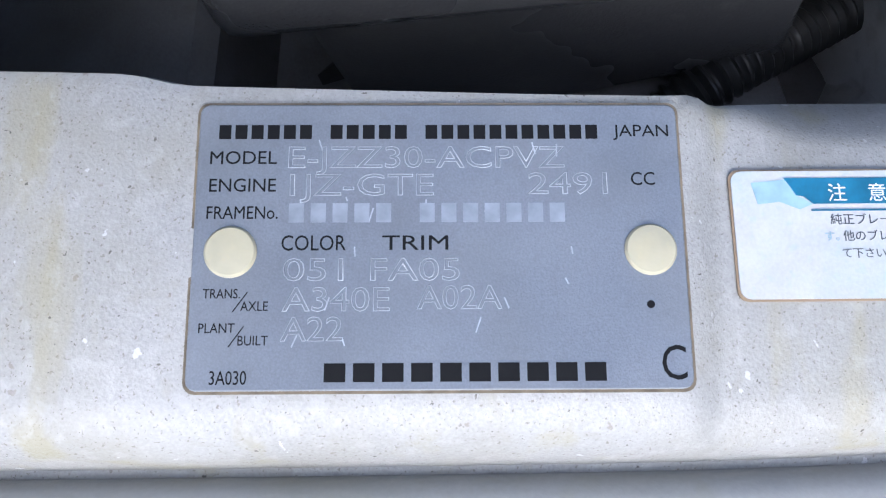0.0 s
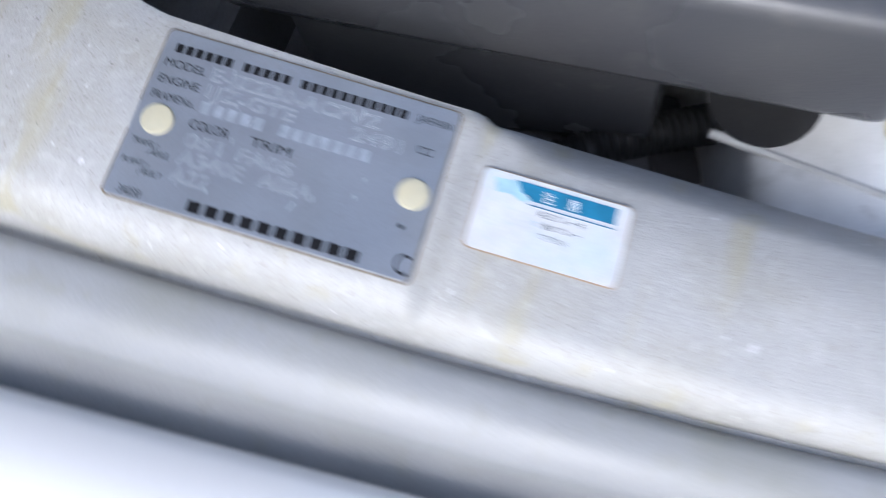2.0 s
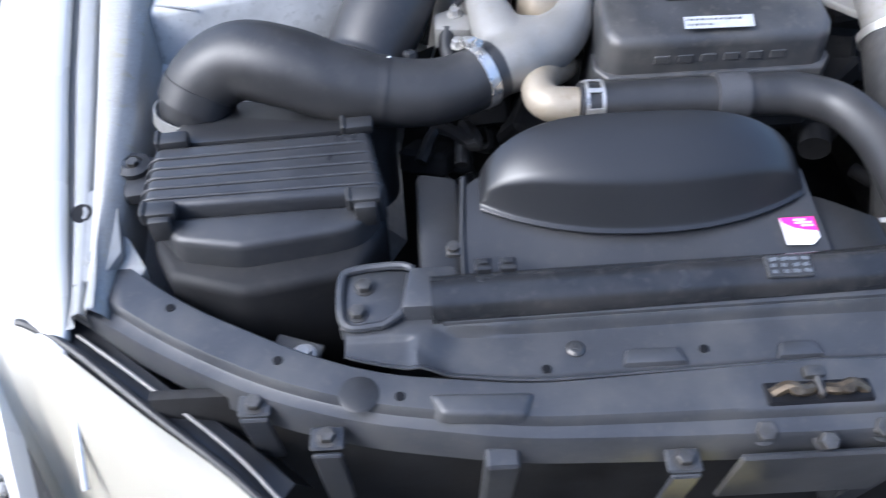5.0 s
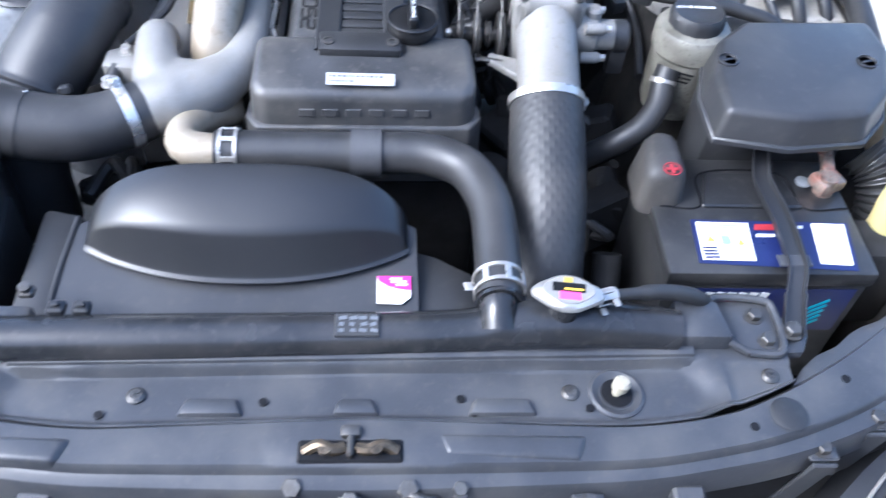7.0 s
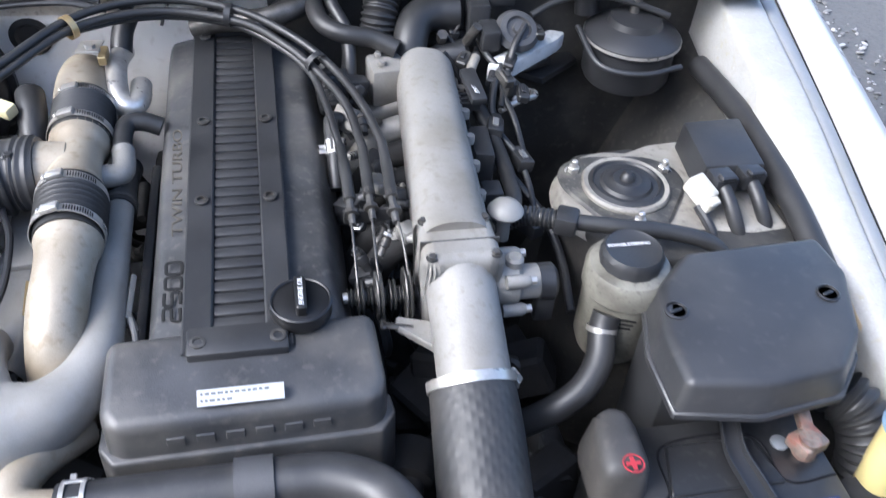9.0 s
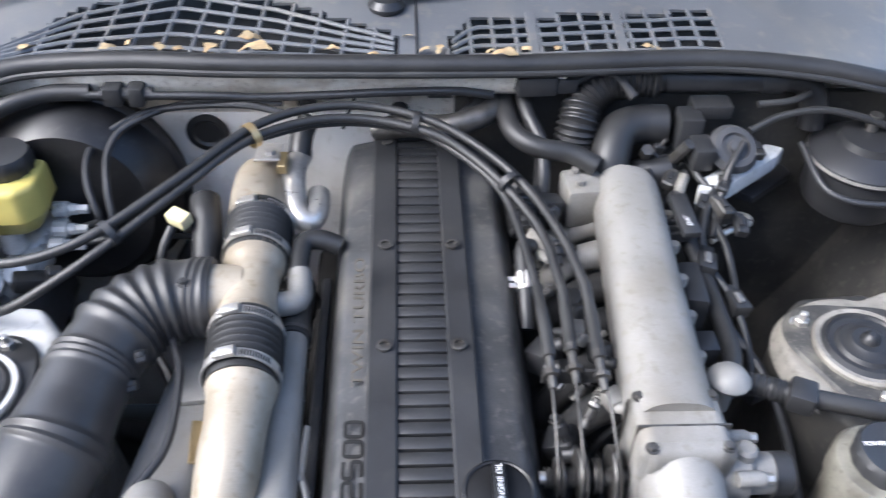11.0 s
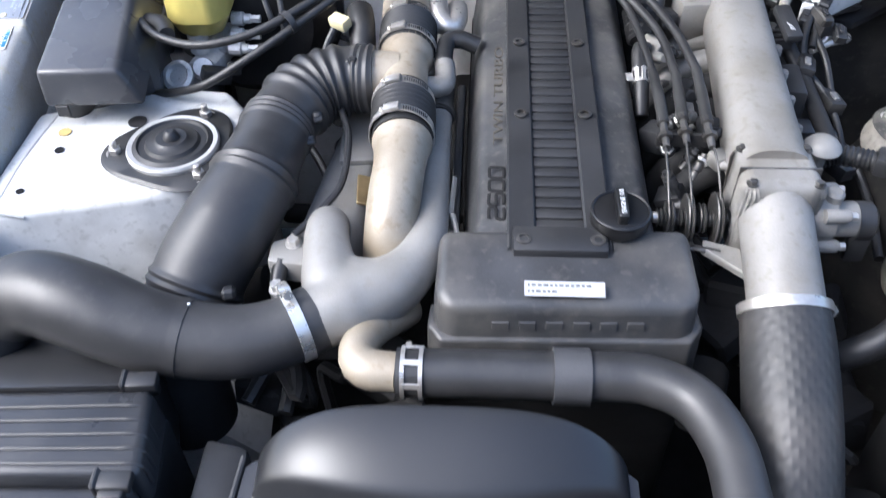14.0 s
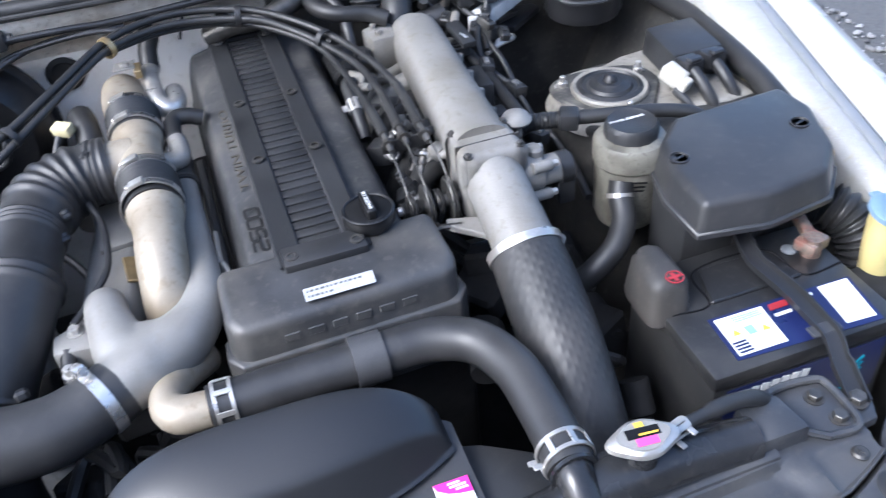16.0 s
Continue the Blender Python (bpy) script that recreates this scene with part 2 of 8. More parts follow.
def lathe(profile, seg=28, m=None, wave=None):
    """A turned body from (radius, z) rows; wave(angle) scales the radius."""
    bm = bmesh.new()
    rings = []
    for r, z in profile:
        if r < 1e-6:
            rings.append([bm.verts.new((0, 0, z))])
        else:
            ring = []
            for k in range(seg):
                a = 2 * math.pi * k / seg
                q = r * (wave(a, z) if wave else 1)
                ring.append(bm.verts.new((q * math.cos(a), q * math.sin(a), z)))
            rings.append(ring)
    for a, b in zip(rings, rings[1:]):
        if len(a) == 1 and len(b) == 1:
            continue
        for k in range(seg):
            j = (k + 1) % seg
            if len(a) == 1:
                bm.faces.new((a[0], b[k], b[j]))
            elif len(b) == 1:
                bm.faces.new((a[k], b[0], a[j]))
            else:
                bm.faces.new((a[k], a[j], b[j], b[k]))
    if m is not None:
        bm.transform(m)
    return bm


def surface(fn, nu, nv, thick=0.0):
    """A sheet fn(u, v) with u, v in 0..1; thick gives it a back."""
    bm = bmesh.new()
    g = [[bm.verts.new(fn(i / nu, j / nv)) for j in range(nv + 1)] for i in range(nu + 1)]
    for i in range(nu):
        for j in range(nv):
            bm.faces.new((g[i][j], g[i + 1][j], g[i + 1][j + 1], g[i][j + 1]))
    if thick:
        bmesh.ops.recalc_face_normals(bm, faces=bm.faces)
        bmesh.ops.solidify(bm, geom=bm.faces[:], thickness=thick)
    return bm


def lerp(x, xs, ys):
    return float(np.interp(x, xs, ys))


def smoother(x, xs, ys):
    """Interpolation with eased knots, for body lines."""
    w = 0.03
    return sum(float(np.interp(x + d * w, xs, ys)) for d in (-1, -0.5, 0, 0.5, 1)) / 5


def bolt(r=0.006, h=0.005, washer=1.5, m=None):
    w = lathe([(0, 0), (r * washer, 0), (r * washer, 0.0012), (0, 0.0012)], 18)
    hx = lathe([(r * 0.98, 0.0012), (r, 0.002), (r, h), (r * 0.88, h + 0.0008), (0, h + 0.0008)], 6)
    b = join(w, hx)
    if m is not None:
        b.transform(m)
    return b


def band(p, d, r, width=0.012, thick=0.0015, screw=True, angle=0.0):
    """A hose clamp round the axis d at p: band and worm-screw housing."""
    b = lathe([(r, -width / 2), (r + thick, -width / 2), (r + thick, width / 2), (r, width / 2), (r, -width / 2)], 32)
    if screw:
        b = join(b, box(0.011, 0.024, width * 0.95, 0.002, 2, at((r + 0.005) * math.cos(angle), (r + 0.005) * math.sin(angle), 0, 0, 0, math.degrees(angle))),
                 lathe([(0, -0.008), (0.005, -0.008), (0.005, 0), (0, 0)], 6, at((r + 0.005) * math.cos(angle) - 0.018 * math.sin(angle), (r + 0.005) * math.sin(angle) + 0.018 * math.cos(angle), 0, 90, 0, math.degrees(angle))))
    b.transform(aim(p, d))
    return b


def words(text, size, m, mat, parent=None, name="lettering", depth=0.0003, label="", spread=1.0, align="LEFT", outline=0.0):
    cu = bpy.data.curves.new("text", "FONT")
    cu.body, cu.size, cu.extrude, cu.space_character, cu.align_x = text, size, depth, spread, align
    cu.resolution_u = 3
    if outline:
        cu.fill_mode, cu.extrude, cu.bevel_depth, cu.bevel_resolution = "NONE", 0, outline, 0
    tmp = bpy.data.objects.new("text", cu)
    scene.collection.objects.link(tmp)
    me = bpy.data.meshes.new_from_object(tmp.evaluated_get(bpy.context.evaluated_depsgraph_get()))
    bpy.data.objects.remove(tmp)
    bpy.data.curves.remove(cu)
    me.transform(m)
    me.name = name
    me.materials.clear()
    return link_mesh(name, me, mat, parent, label)


def fit_words(text, h, width, m, mat, parent, depth=0.0003, label=""):
    """Lettering of capital height h, stretched to a width, in metres."""
    ob = words(text, h / 0.70, Matrix.Identity(4), mat, parent, "lettering", depth, label)
    xs = [v.co.x for v in ob.data.vertices]
    ob.data.transform(m @ Matrix.Diagonal((width / (max(xs) - min(xs)), 1, 1, 1)) @ Matrix.Translation((-min(xs), 0, 0)))
    return ob


def single(ob, label, category, group="", kind=""):
    return tagged(ob, label, category, group, kind)


# ---- ground ----
def zr(y):
    """Height of the body rail along the car."""
    return 0.722 + 0.2 * y


def pad(y):
    """Pressed steps of the rail top where the build plate sits and behind it."""
    return 0.0046 / (1 + math.exp(-(y - 0.7735) / 0.0010)) + 0.0022 / (1 + math.exp(-(y - 0.8705) / 0.0018))


GRAVEL = material("grey gravel", (0.09, 0.088, 0.084), 0.85, var=0.3, scale=60, grain=0.4, gscale=300, bump=0.6, dirt=(0.12, 0.11, 0.1), dirt_amount=0.6, dscale=40)
STONE = material("mixed grey gravel stones", (0.17, 0.169, 0.168), 0.8, var=0.3, scale=70, grain=0.4, gscale=600, bump=0.5, dirt=(0.24, 0.2, 0.14), dirt_amount=0.5, dscale=22)


def pebbly(mt):
    """Each stone takes its own tone, from slate and grey to pale and brown."""
    n, l = mt.node_tree.nodes, mt.node_tree.links
    base = n["Principled BSDF"].inputs["Base Color"]
    src = base.links[0].from_socket
    geo, info = n.new("ShaderNodeNewGeometry"), n.new("ShaderNodeObjectInfo")
    add, fr = n.new("ShaderNodeMath"), n.new("ShaderNodeMath")
    add.operation, fr.operation = "ADD", "FRACT"
    l.new(geo.outputs["Random Per Island"], add.inputs[0])
    l.new(info.outputs["Random"], add.inputs[1])
    l.new(add.outputs[0], fr.inputs[0])
    ramp = n.new("ShaderNodeValToRGB")
    stops = ((0.0, (0.05, 0.049, 0.047)), (0.25, (0.105, 0.105, 0.105)), (0.50, (0.18, 0.177, 0.17)), (0.74, (0.265, 0.255, 0.235)), (0.88, (0.38, 0.37, 0.345)), (0.94, (0.24, 0.165, 0.10)), (1.0, (0.50, 0.485, 0.455)))
    for k, (p, c) in enumerate(stops):
        e = ramp.color_ramp.elements[0] if k == 0 else ramp.color_ramp.elements[1] if k == len(stops) - 1 else ramp.color_ramp.elements.new(p)
        e.position, e.color = p, (*c, 1)
    l.new(fr.outputs[0], ramp.inputs[0])
    x = n.new("ShaderNodeMix")
    x.data_type = "RGBA"
    x.inputs[0].default_value = 0.8
    l.new(src, x.inputs[6])
    l.new(ramp.outputs[0], x.inputs[7])
    l.new(x.outputs[2], base)


pebbly(STONE)


def ground_fn(u, v):
    a = 2 * math.pi * v
    r = 0.0 if u == 0 else 3.0 * (300 / 3.0) ** ((u - 0.5) * 2) if u > 0.5 else 6.0 * u
    return (r * math.cos(a) - 0.5, r * math.sin(a) + 0.8, -0.012)


single(part("ground", surface(ground_fn, 24, 48), GRAVEL), "grey gravel ground under the car", "ground", kind="structure")

# Unseen wall, added so that front-facing surfaces reflect dark instead of sky.
WALL = material("dark light blocking wall", (0.05, 0.047, 0.042), 0.85, var=0.25, scale=2, grain=0.2, gscale=90, bump=0.3)
single(part("boundary_wall", box(16, 0.2, 3.0, 0.01, 1, at(0, -3.6, 1.49)), WALL), "unseen dark wall added ahead of the car to block low sky", "wall", kind="structure")

# ---- left wing and rail ----
INNER = ([-0.2, 0.1, 0.2, 0.36, 0.49, 0.61, 0.78, 0.9, 1.3], [-0.66, -0.655, -0.651, -0.655, -0.661, -0.665, -0.676, -0.680, -0.70])
GROOVE = ([0.1, 0.2, 0.33, 0.45, 0.6, 0.66, 0.76, 0.88, 1.3], [-0.668, -0.676, -0.690, -0.704, -0.722, -0.731, -0.742, -0.750, -0.775])
EDGE = ([0.02, 0.08, 0.2, 0.4, 0.58, 0.68, 0.84, 1.3], [-0.680, -0.687, -0.706, -0.737, -0.757, -0.770, -0.787, -0.83])
SIDE = ([0.0, 0.08, 0.14, 0.2, 0.3, 0.4, 0.55, 0.7, 0.95, 1.3], [-0.780, -0.801, -0.816, -0.832, -0.856, -0.872, -0.886, -0.894, -0.905, -0.915])
Y0, Y1 = 0.10, 1.32


def rail_section(y, s):
    """Inner drop, flat top, groove, gutter, lip: points for side s (-1 left, 1 right)."""
    xi, xg, xe = -smoother(y, *INNER), -smoother(y, *GROOVE), -smoother(y, *EDGE)
    z = zr(y)
    p = pad(y) if s < 0 else 0.0
    xi += 0.0022 / (1 + math.exp(-(y - 0.7735) / 0.002)) - 0.5 * p
    k = 1 / (1 + math.exp((y - 0.762) / 0.003))  # the inner edge is chamfered ahead of the plate
    rows = [(xi - 0.004, z - 0.10), (xi - 0.002 - 0.004 * k, z - 0.012 - 0.008 * k), (xi + 0.0005 - 0.004 * k, z - 0.004 + p * 0.8 - 0.009 * k), (xi + 0.002 + 0.004 * k, z - 0.0012 + p - 0.0028 * k), (xi + 0.006 + 0.0045 * k, z + p - 0.0004 * k), (xi + (xg - xi) * 0.5, z + 0.0005 + p),
            (xg - 0.012, z - 0.0005 + p), (xg - 0.0065, z - 0.002 + 0.8 * p), (xg - 0.003, z - 0.0055 + 0.4 * p), (xg - 0.0015, z - 0.0105), (xg - 0.0008, z - 0.014), (xg + 0.001, z - 0.0145)]
    return [(s * x, y, h) for x, h in rows]


def gutter_section(y, s):
    xg, xe = -smoother(y, *GROOVE), -smoother(y, *EDGE)
    z = zr(y)
    w = xe - xg
    rows = [(xg + 0.0005, z - 0.015), (xg + 0.0014, z - 0.012), (xg + 0.003, z - 0.0092), (xg + 0.006, z - 0.0086), (xg + w * 0.35, z - 0.0095), (xg + w * 0.60, z - 0.013), (xg + w * 0.66, z - 0.018), (xg + w * 0.70, z - 0.028), (xe - 0.004, z - 0.033), (xe + 0.006, z - 0.036)]
    return [(s * x, y, h) for x, h in rows]


def wing_section(y, s):
    xe, xs = -smoother(y, *EDGE), -smoother(y, *SIDE)
    z = zr(y) - 0.028 * max(0.0, (0.19 - y) / 0.09) ** 2
    w = xs - xe
    drop = z - 0.60
    rows = [(xe + 0.004, z - 0.045), (xe, z - 0.028), (xe + 0.001, z - 0.0215), (xe + 0.005, z - 0.017), (xe + 0.25 * w, z - 0.012), (xe + 0.45 * w, z - 0.019), (xe + 0.56 * w, z - 0.03)]
    for k in range(1, 9):
        a = k / 8 * math.pi / 2
        rows.append((xe + w * (0.56 + 0.44 * math.sin(a)), z - 0.03 - (drop - 0.03) * (1 - math.cos(a))))
    rows += [(xs + 0.002, 0.5), (xs - 0.01, 0.36), (xs - 0.025, 0.2)]
    tip = 0.035 * max(0.0, (0.15 - y) / 0.052)  # the inner corner runs forward along the lamp
    arch_ = 0.030 * max(0.0, (0.15 - y) / 0.052)  # rounded recess over the outer lamp corner
    return [(s * x, y - tip * max(0.0, 1 - (x - xe) / (0.6 * w)) + arch_ * math.exp(-(((x - 0.752) / (0.045 if x < 0.752 else 0.024)) ** 2)), h) for x, h in rows]


def loft(sections):
    bm = bmesh.new()
    g = [[bm.verts.new(p) for p in sec] for sec in sections]
    for a, b in zip(g, g[1:]):
        for i in range(len(a) - 1):
            bm.faces.new((a[i], a[i + 1], b[i + 1], b[i]))
    return bm


def steps(a, b, n):
    return [a + (b - a) * i / n for i in range(n + 1)]


GAP_DARK = material("dark gap line", (0.03, 0.028, 0.024), 0.8, var=0.4, scale=60, bump=0.2)


def body_side(s, words_):
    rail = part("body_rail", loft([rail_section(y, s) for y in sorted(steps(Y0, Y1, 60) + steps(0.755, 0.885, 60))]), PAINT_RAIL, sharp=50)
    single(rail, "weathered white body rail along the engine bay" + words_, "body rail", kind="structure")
    gut = part("rain_gutter", loft([gutter_section(y, s) for y in steps(Y0, Y1, 60)]), GUTTER, sharp=50)
    single(gut, "grey grimy rain gutter beside the white wing" + words_, "gutter", kind="structure")
    for name_, pts in () if s < 0 else (("panel_gap", [(s * (-smoother(y, *GROOVE) + 0.0004), y, zr(y) - 0.0125) for y in steps(0.14, 1.28, 40)]), ("wing_gap", [(s * (-smoother(y, *EDGE) - 0.0012), y, zr(y) - 0.0285) for y in steps(0.14, 1.28, 40)])):
        part(name_, sweep(pts, 0.0013, 6, 0.02), GAP_DARK, gut, "thin dark line in the panel gap")
    wing = thing("front_wing", (s * 0.85, 0.6, 0.2), "white pearl front wing panel" + words_, "wing")
    part("wing_panel", loft([wing_section(y, s) for y in steps(0.098, Y1, 64)]), PAINT, wing, sharp=60)
    return rail, gut, wing


rail_left, gutter_left, wing_left = body_side(-1, ", beside the brake side")
rail_right, gutter_right, wing_right = body_side(1, ", beside the battery")


# ---- engine bay tub ----
def apron(s):
    def fn(u, v):
        y = 0.12 + u * 1.0
        k = min(1, max(0, (y - 0.29) / 0.12))
        if s < 0:
            k *= min(1, max(0, (0.745 - y) / 0.05))
        x = -smoother(y, *INNER) - 0.002 - (0.05 + (0.24 if s < 0 else 0.20) * k) * v ** (0.65 if s < 0 else 0.8)
        return (s * x, y, zr(y) - 0.095 - (0.02 + 0.03 * k) * min(1, v * 3) - (0.42 - 0.20 * k) * v if s < 0 else zr(y) - 0.095 - (0.02 + 0.06 * k) * min(1, v * 3) - v * 0.42)
    return surface(fn, 40, 24, 0.002)


# Battery-side bay paint: dust and the bay's shade both sit in its colour.
BAY_DARK = material("dusty bay paint dark with shade", (0.030, 0.0295, 0.028), 0.62, var=0.25, scale=14, grain=0.12, gscale=700, bump=0.2, dirt=(0.085, 0.078, 0.066), dirt_amount=0.6, spec=0.3)
# Same white as the bay paint, lightened because the firewall gets little light.
FIREWALL_PAINT = material("dusty bay paint lightened for firewall", (0.82, 0.80, 0.755), 0.42, var=0.06, scale=14, grain=0.1, gscale=900, bump=0.15, dirt=(0.50, 0.46, 0.38), dirt_amount=0.45, dscale=9)
for s, words_ in ((-1, "dusty white inner wing apron below the rail"), (1, "dusty inner wing apron by the battery, coloured dark for shade")):
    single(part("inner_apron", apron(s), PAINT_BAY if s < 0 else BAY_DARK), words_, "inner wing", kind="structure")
single(part("bay_floor", box(1.3, 1.35, 0.02, 0.004, 2, at(0, 0.5, 0.27)), DARK), "dark oily undertray below the engine", "undertray", kind="structure")
single(part("firewall_side", box(0.66, 0.012, 0.60, 0.004, 2, at(0.37, 1.008, 0.615)), BAY_DARK), "dark firewall panel behind the plenum", "firewall", kind="structure")
# Added dark panel stands in for the shade behind the servo.
single(part("firewall_side", box(0.15, 0.012, 0.62, 0.004, 2, at(-0.615, 1.006, 0.605)), BAY_DARK), "dark panel added over the shaded firewall corner beside the servo", "firewall", kind="structure")
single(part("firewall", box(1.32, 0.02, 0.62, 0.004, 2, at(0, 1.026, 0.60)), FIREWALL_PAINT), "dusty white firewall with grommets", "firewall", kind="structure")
LEDGE = material("stained cream ledge paint", (0.84, 0.79, 0.69), 0.38, var=0.15, scale=30, grain=0.2, bump=0.2, dirt=(0.3, 0.23, 0.15), dirt_amount=0.6, dscale=22)
single(part("firewall_ledge", loft([[(x, 0.961, 0.962), (x, 0.964, 0.952), (x, 0.972, 0.934), (x, 0.979, 0.926), (x, 0.992, 0.920), (x, 1.006, 0.912), (x, 1.0125, 0.88)] for x in steps(-0.60, 0.17, 30)]), LEDGE, sharp=50), "stained cream ledge below the bonnet seal", "ledge", kind="structure")
single(part("front_panel", box(1.2, 0.012, 0.42, 0.004, 2, at(0, 0.02, 0.5)), DARK), "dark panel in front of the radiator", "panel", kind="structure")


TOWER = [(0.675, 0.475), (0.60, 0.490), (0.47, 0.512), (0.41, 0.535), (0.373, 0.58), (0.362, 0.65), (0.372, 0.72), (0.41, 0.765), (0.50, 0.775), (0.60, 0.722), (0.675, 0.70)]


def tower(s):
    """Strut tower: a raised block with sloping sides, rounded towards the engine."""
    poly = [(s * x, y) for x, y in TOWER][::s]
    return prism(poly, 0.45, 0.801, 0.012, 3, 0.022)


TOWER_WORN = material("dirty worn pale tower paint", (0.24, 0.225, 0.195), 0.55, var=0.2, scale=16, grain=0.25, gscale=700, bump=0.3, dirt=(0.09, 0.08, 0.065), dirt_amount=0.8, dscale=16)
# Battery-side tower: shade is in the body's dark colour, the worn top stays pale.
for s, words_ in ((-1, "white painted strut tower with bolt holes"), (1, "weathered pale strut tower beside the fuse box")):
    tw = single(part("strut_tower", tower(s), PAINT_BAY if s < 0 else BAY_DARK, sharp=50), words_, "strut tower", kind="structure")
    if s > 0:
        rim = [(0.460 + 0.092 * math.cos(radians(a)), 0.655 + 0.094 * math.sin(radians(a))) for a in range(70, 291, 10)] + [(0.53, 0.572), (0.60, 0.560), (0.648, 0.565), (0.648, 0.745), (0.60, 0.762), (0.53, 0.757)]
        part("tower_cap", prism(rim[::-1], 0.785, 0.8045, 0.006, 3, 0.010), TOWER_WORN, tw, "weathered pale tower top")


# ---- strut mounts ----
RING = material("pale zinc ring", (0.42, 0.415, 0.40), 0.42, metal=0.3, var=0.1, scale=40)
SERVO_DUST = material("dusty dark mount plate", (0.035, 0.034, 0.032), 0.6, var=0.3, scale=40, grain=0.2, bump=0.3, dirt=(0.16, 0.15, 0.125), dirt_amount=0.7, dscale=30)


def strut_mount(x, y, z, words_, tilt, plate_mat, ring_mat):
    o = thing("strut_mount", (x, y, z), words_, "strut mount", "strut mounts")
    m = at(x, y, z, 0, 0, 0)
    part("mount_plate", lathe([(0.05, 0.0), (0.074, 0.0), (0.077, 0.003), (0.073, 0.006), (0.05, 0.007)], 48, m, lambda a, zz: 1 + 0.12 * math.cos(3 * (a - tilt))), plate_mat, o)
    part("ring", lathe([(0.046, 0.004), (0.0545, 0.004), (0.055, 0.011), (0.053, 0.014), (0.046, 0.013)], 40, m), ring_mat, o, "pale steel ring")
    part("dust_cap", lathe([(0.048, 0.006), (0.048, 0.013), (0.042, 0.016), (0.040, 0.013), (0.033, 0.013), (0.030, 0.017), (0.022, 0.018), (0.018, 0.021), (0.010, 0.021), (0.008, 0.027), (0.004, 0.030), (0, 0.030)], 36, m), RUBBER, o, "black rubber dust cap")
    for k in range(3):
        a = tilt + k * 2 * math.pi / 3
        p = (x + 0.068 * math.cos(a), y + 0.068 * math.sin(a), z + 0.005)
        part("nut", join(bolt(0.0075, 0.008, 1.5, Matrix.Translation(p)), lathe([(0.004, 0), (0.004, 0.017), (0.003, 0.018), (0, 0.018)], 10, Matrix.Translation(p))), ZINC, o)
    return o


strut_mount(-0.456, 0.613, 0.803, "black rubber strut mount bolted on the white tower", radians(70), RUBBER, RING)
strut_mount(0.459, 0.655, 0.804, "dusty black strut mount bolted on the pale tower", radians(25), SERVO_DUST, TOWER_WORN)


# ---- front bar, support panel, radiator ----
BAR_IN = ([0, 0.1, 0.25, 0.386, 0.455, 0.574, 0.642, 0.68], [0.0, -0.003, -0.008, 0.012, 0.040, 0.108, 0.165, 0.205])
BAR_IN_R = ([0, 0.1, 0.25, 0.33, 0.386, 0.44, 0.49, 0.52, 0.586, 0.642, 0.68], [0.0, -0.003, -0.008, 0.002, 0.020, 0.048, 0.077, 0.097, 0.147, 0.195, 0.228])
BAR_OUT = ([0, 0.13, 0.26, 0.395, 0.486, 0.58, 0.666, 0.70], [-0.07, -0.066, -0.060, -0.036, -0.003, 0.051, 0.111, 0.14])


def bar_in(x):
    return smoother(x, *BAR_IN_R) if x > 0 else smoother(-x, *BAR_IN)


def bar_section(x):
    a, yi, yo = abs(x), bar_in(x), smoother(abs(x), *BAR_OUT)
    z = lerp(a, [0, 0.4, 0.68], [0.752, 0.745, 0.728])
    d = yi - yo
    rows = [(yi + 0.002, z - 0.05), (yi, z - 0.006), (yi - 0.004, z), (yi - 0.3 * d, z + 0.001), (yi - 0.68 * d, z), (yi - 0.73 * d, z - 0.003), (yi - 0.77 * d, z - 0.009), (yi - 0.82 * d, z - 0.010), (yi - 0.96 * d, z - 0.011), (yo, z - 0.015), (yo - 0.002, z - 0.05)]
    off = np.sign(x) * 0.15
    return [(x + off * (yi - y) * (0 if a < 0.2 else min(1, (a - 0.2) * 3)), y, h) for y, h in rows]


bar = thing("front_tie_bar", (0, 0, 0.70), "black painted curved steel tie bar behind the bumper", "tie bar")
part("bar", loft([bar_section(x) for x in steps(-0.665, 0.665, 90)]), STEEL_BLACK, bar, sharp=40)

def skew(x):
    """The radiator sits a little askew, further back towards the battery."""
    return 0.013 * min(1.0, max(0.0, (x + 0.38) / 0.70))


panel = thing("radiator_support_panel", (0, 0.03, 0.72), "black pressed steel radiator support panel", "panel")


def panel_fn(u, v):
    x = -0.415 + 0.835 * u
    y = bar_in(x) + 0.0015 + v * (0.0625 + skew(x) - bar_in(x))
    ease = lambda t: min(1.0, max(0.0, t)) ** 2 * (3 - 2 * min(1.0, max(0.0, t)))
    side = ease((abs(x) - 0.314 - 0.006 * math.sin(6 * v)) / 0.032)
    pocket = ease((abs(x) - 0.350) / 0.008) * ease((0.047 + skew(x) - y) / 0.006)
    z = 0.738 + 0.011 * max(ease((y - 0.044 - skew(x) - 0.003 * side) / 0.008), side * (1 - 0.35 * pocket)) + 0.004 * ease((0.10 - v) / 0.08)
    return (x, y, z)


part("pressed_sheet", surface(panel_fn, 180, 30, 0.002), STEEL_BLACK, panel)

TANK_BLACK = material("shiny black tank plastic", (0.02, 0.021, 0.023), 0.24, var=0.2, scale=14, grain=0.08, bump=0.1, dirt=(0.07, 0.065, 0.06), dirt_amount=0.4)
rad = thing("radiator", (0, 0.085, 0.4), "black radiator with a rounded top tank", "radiator")
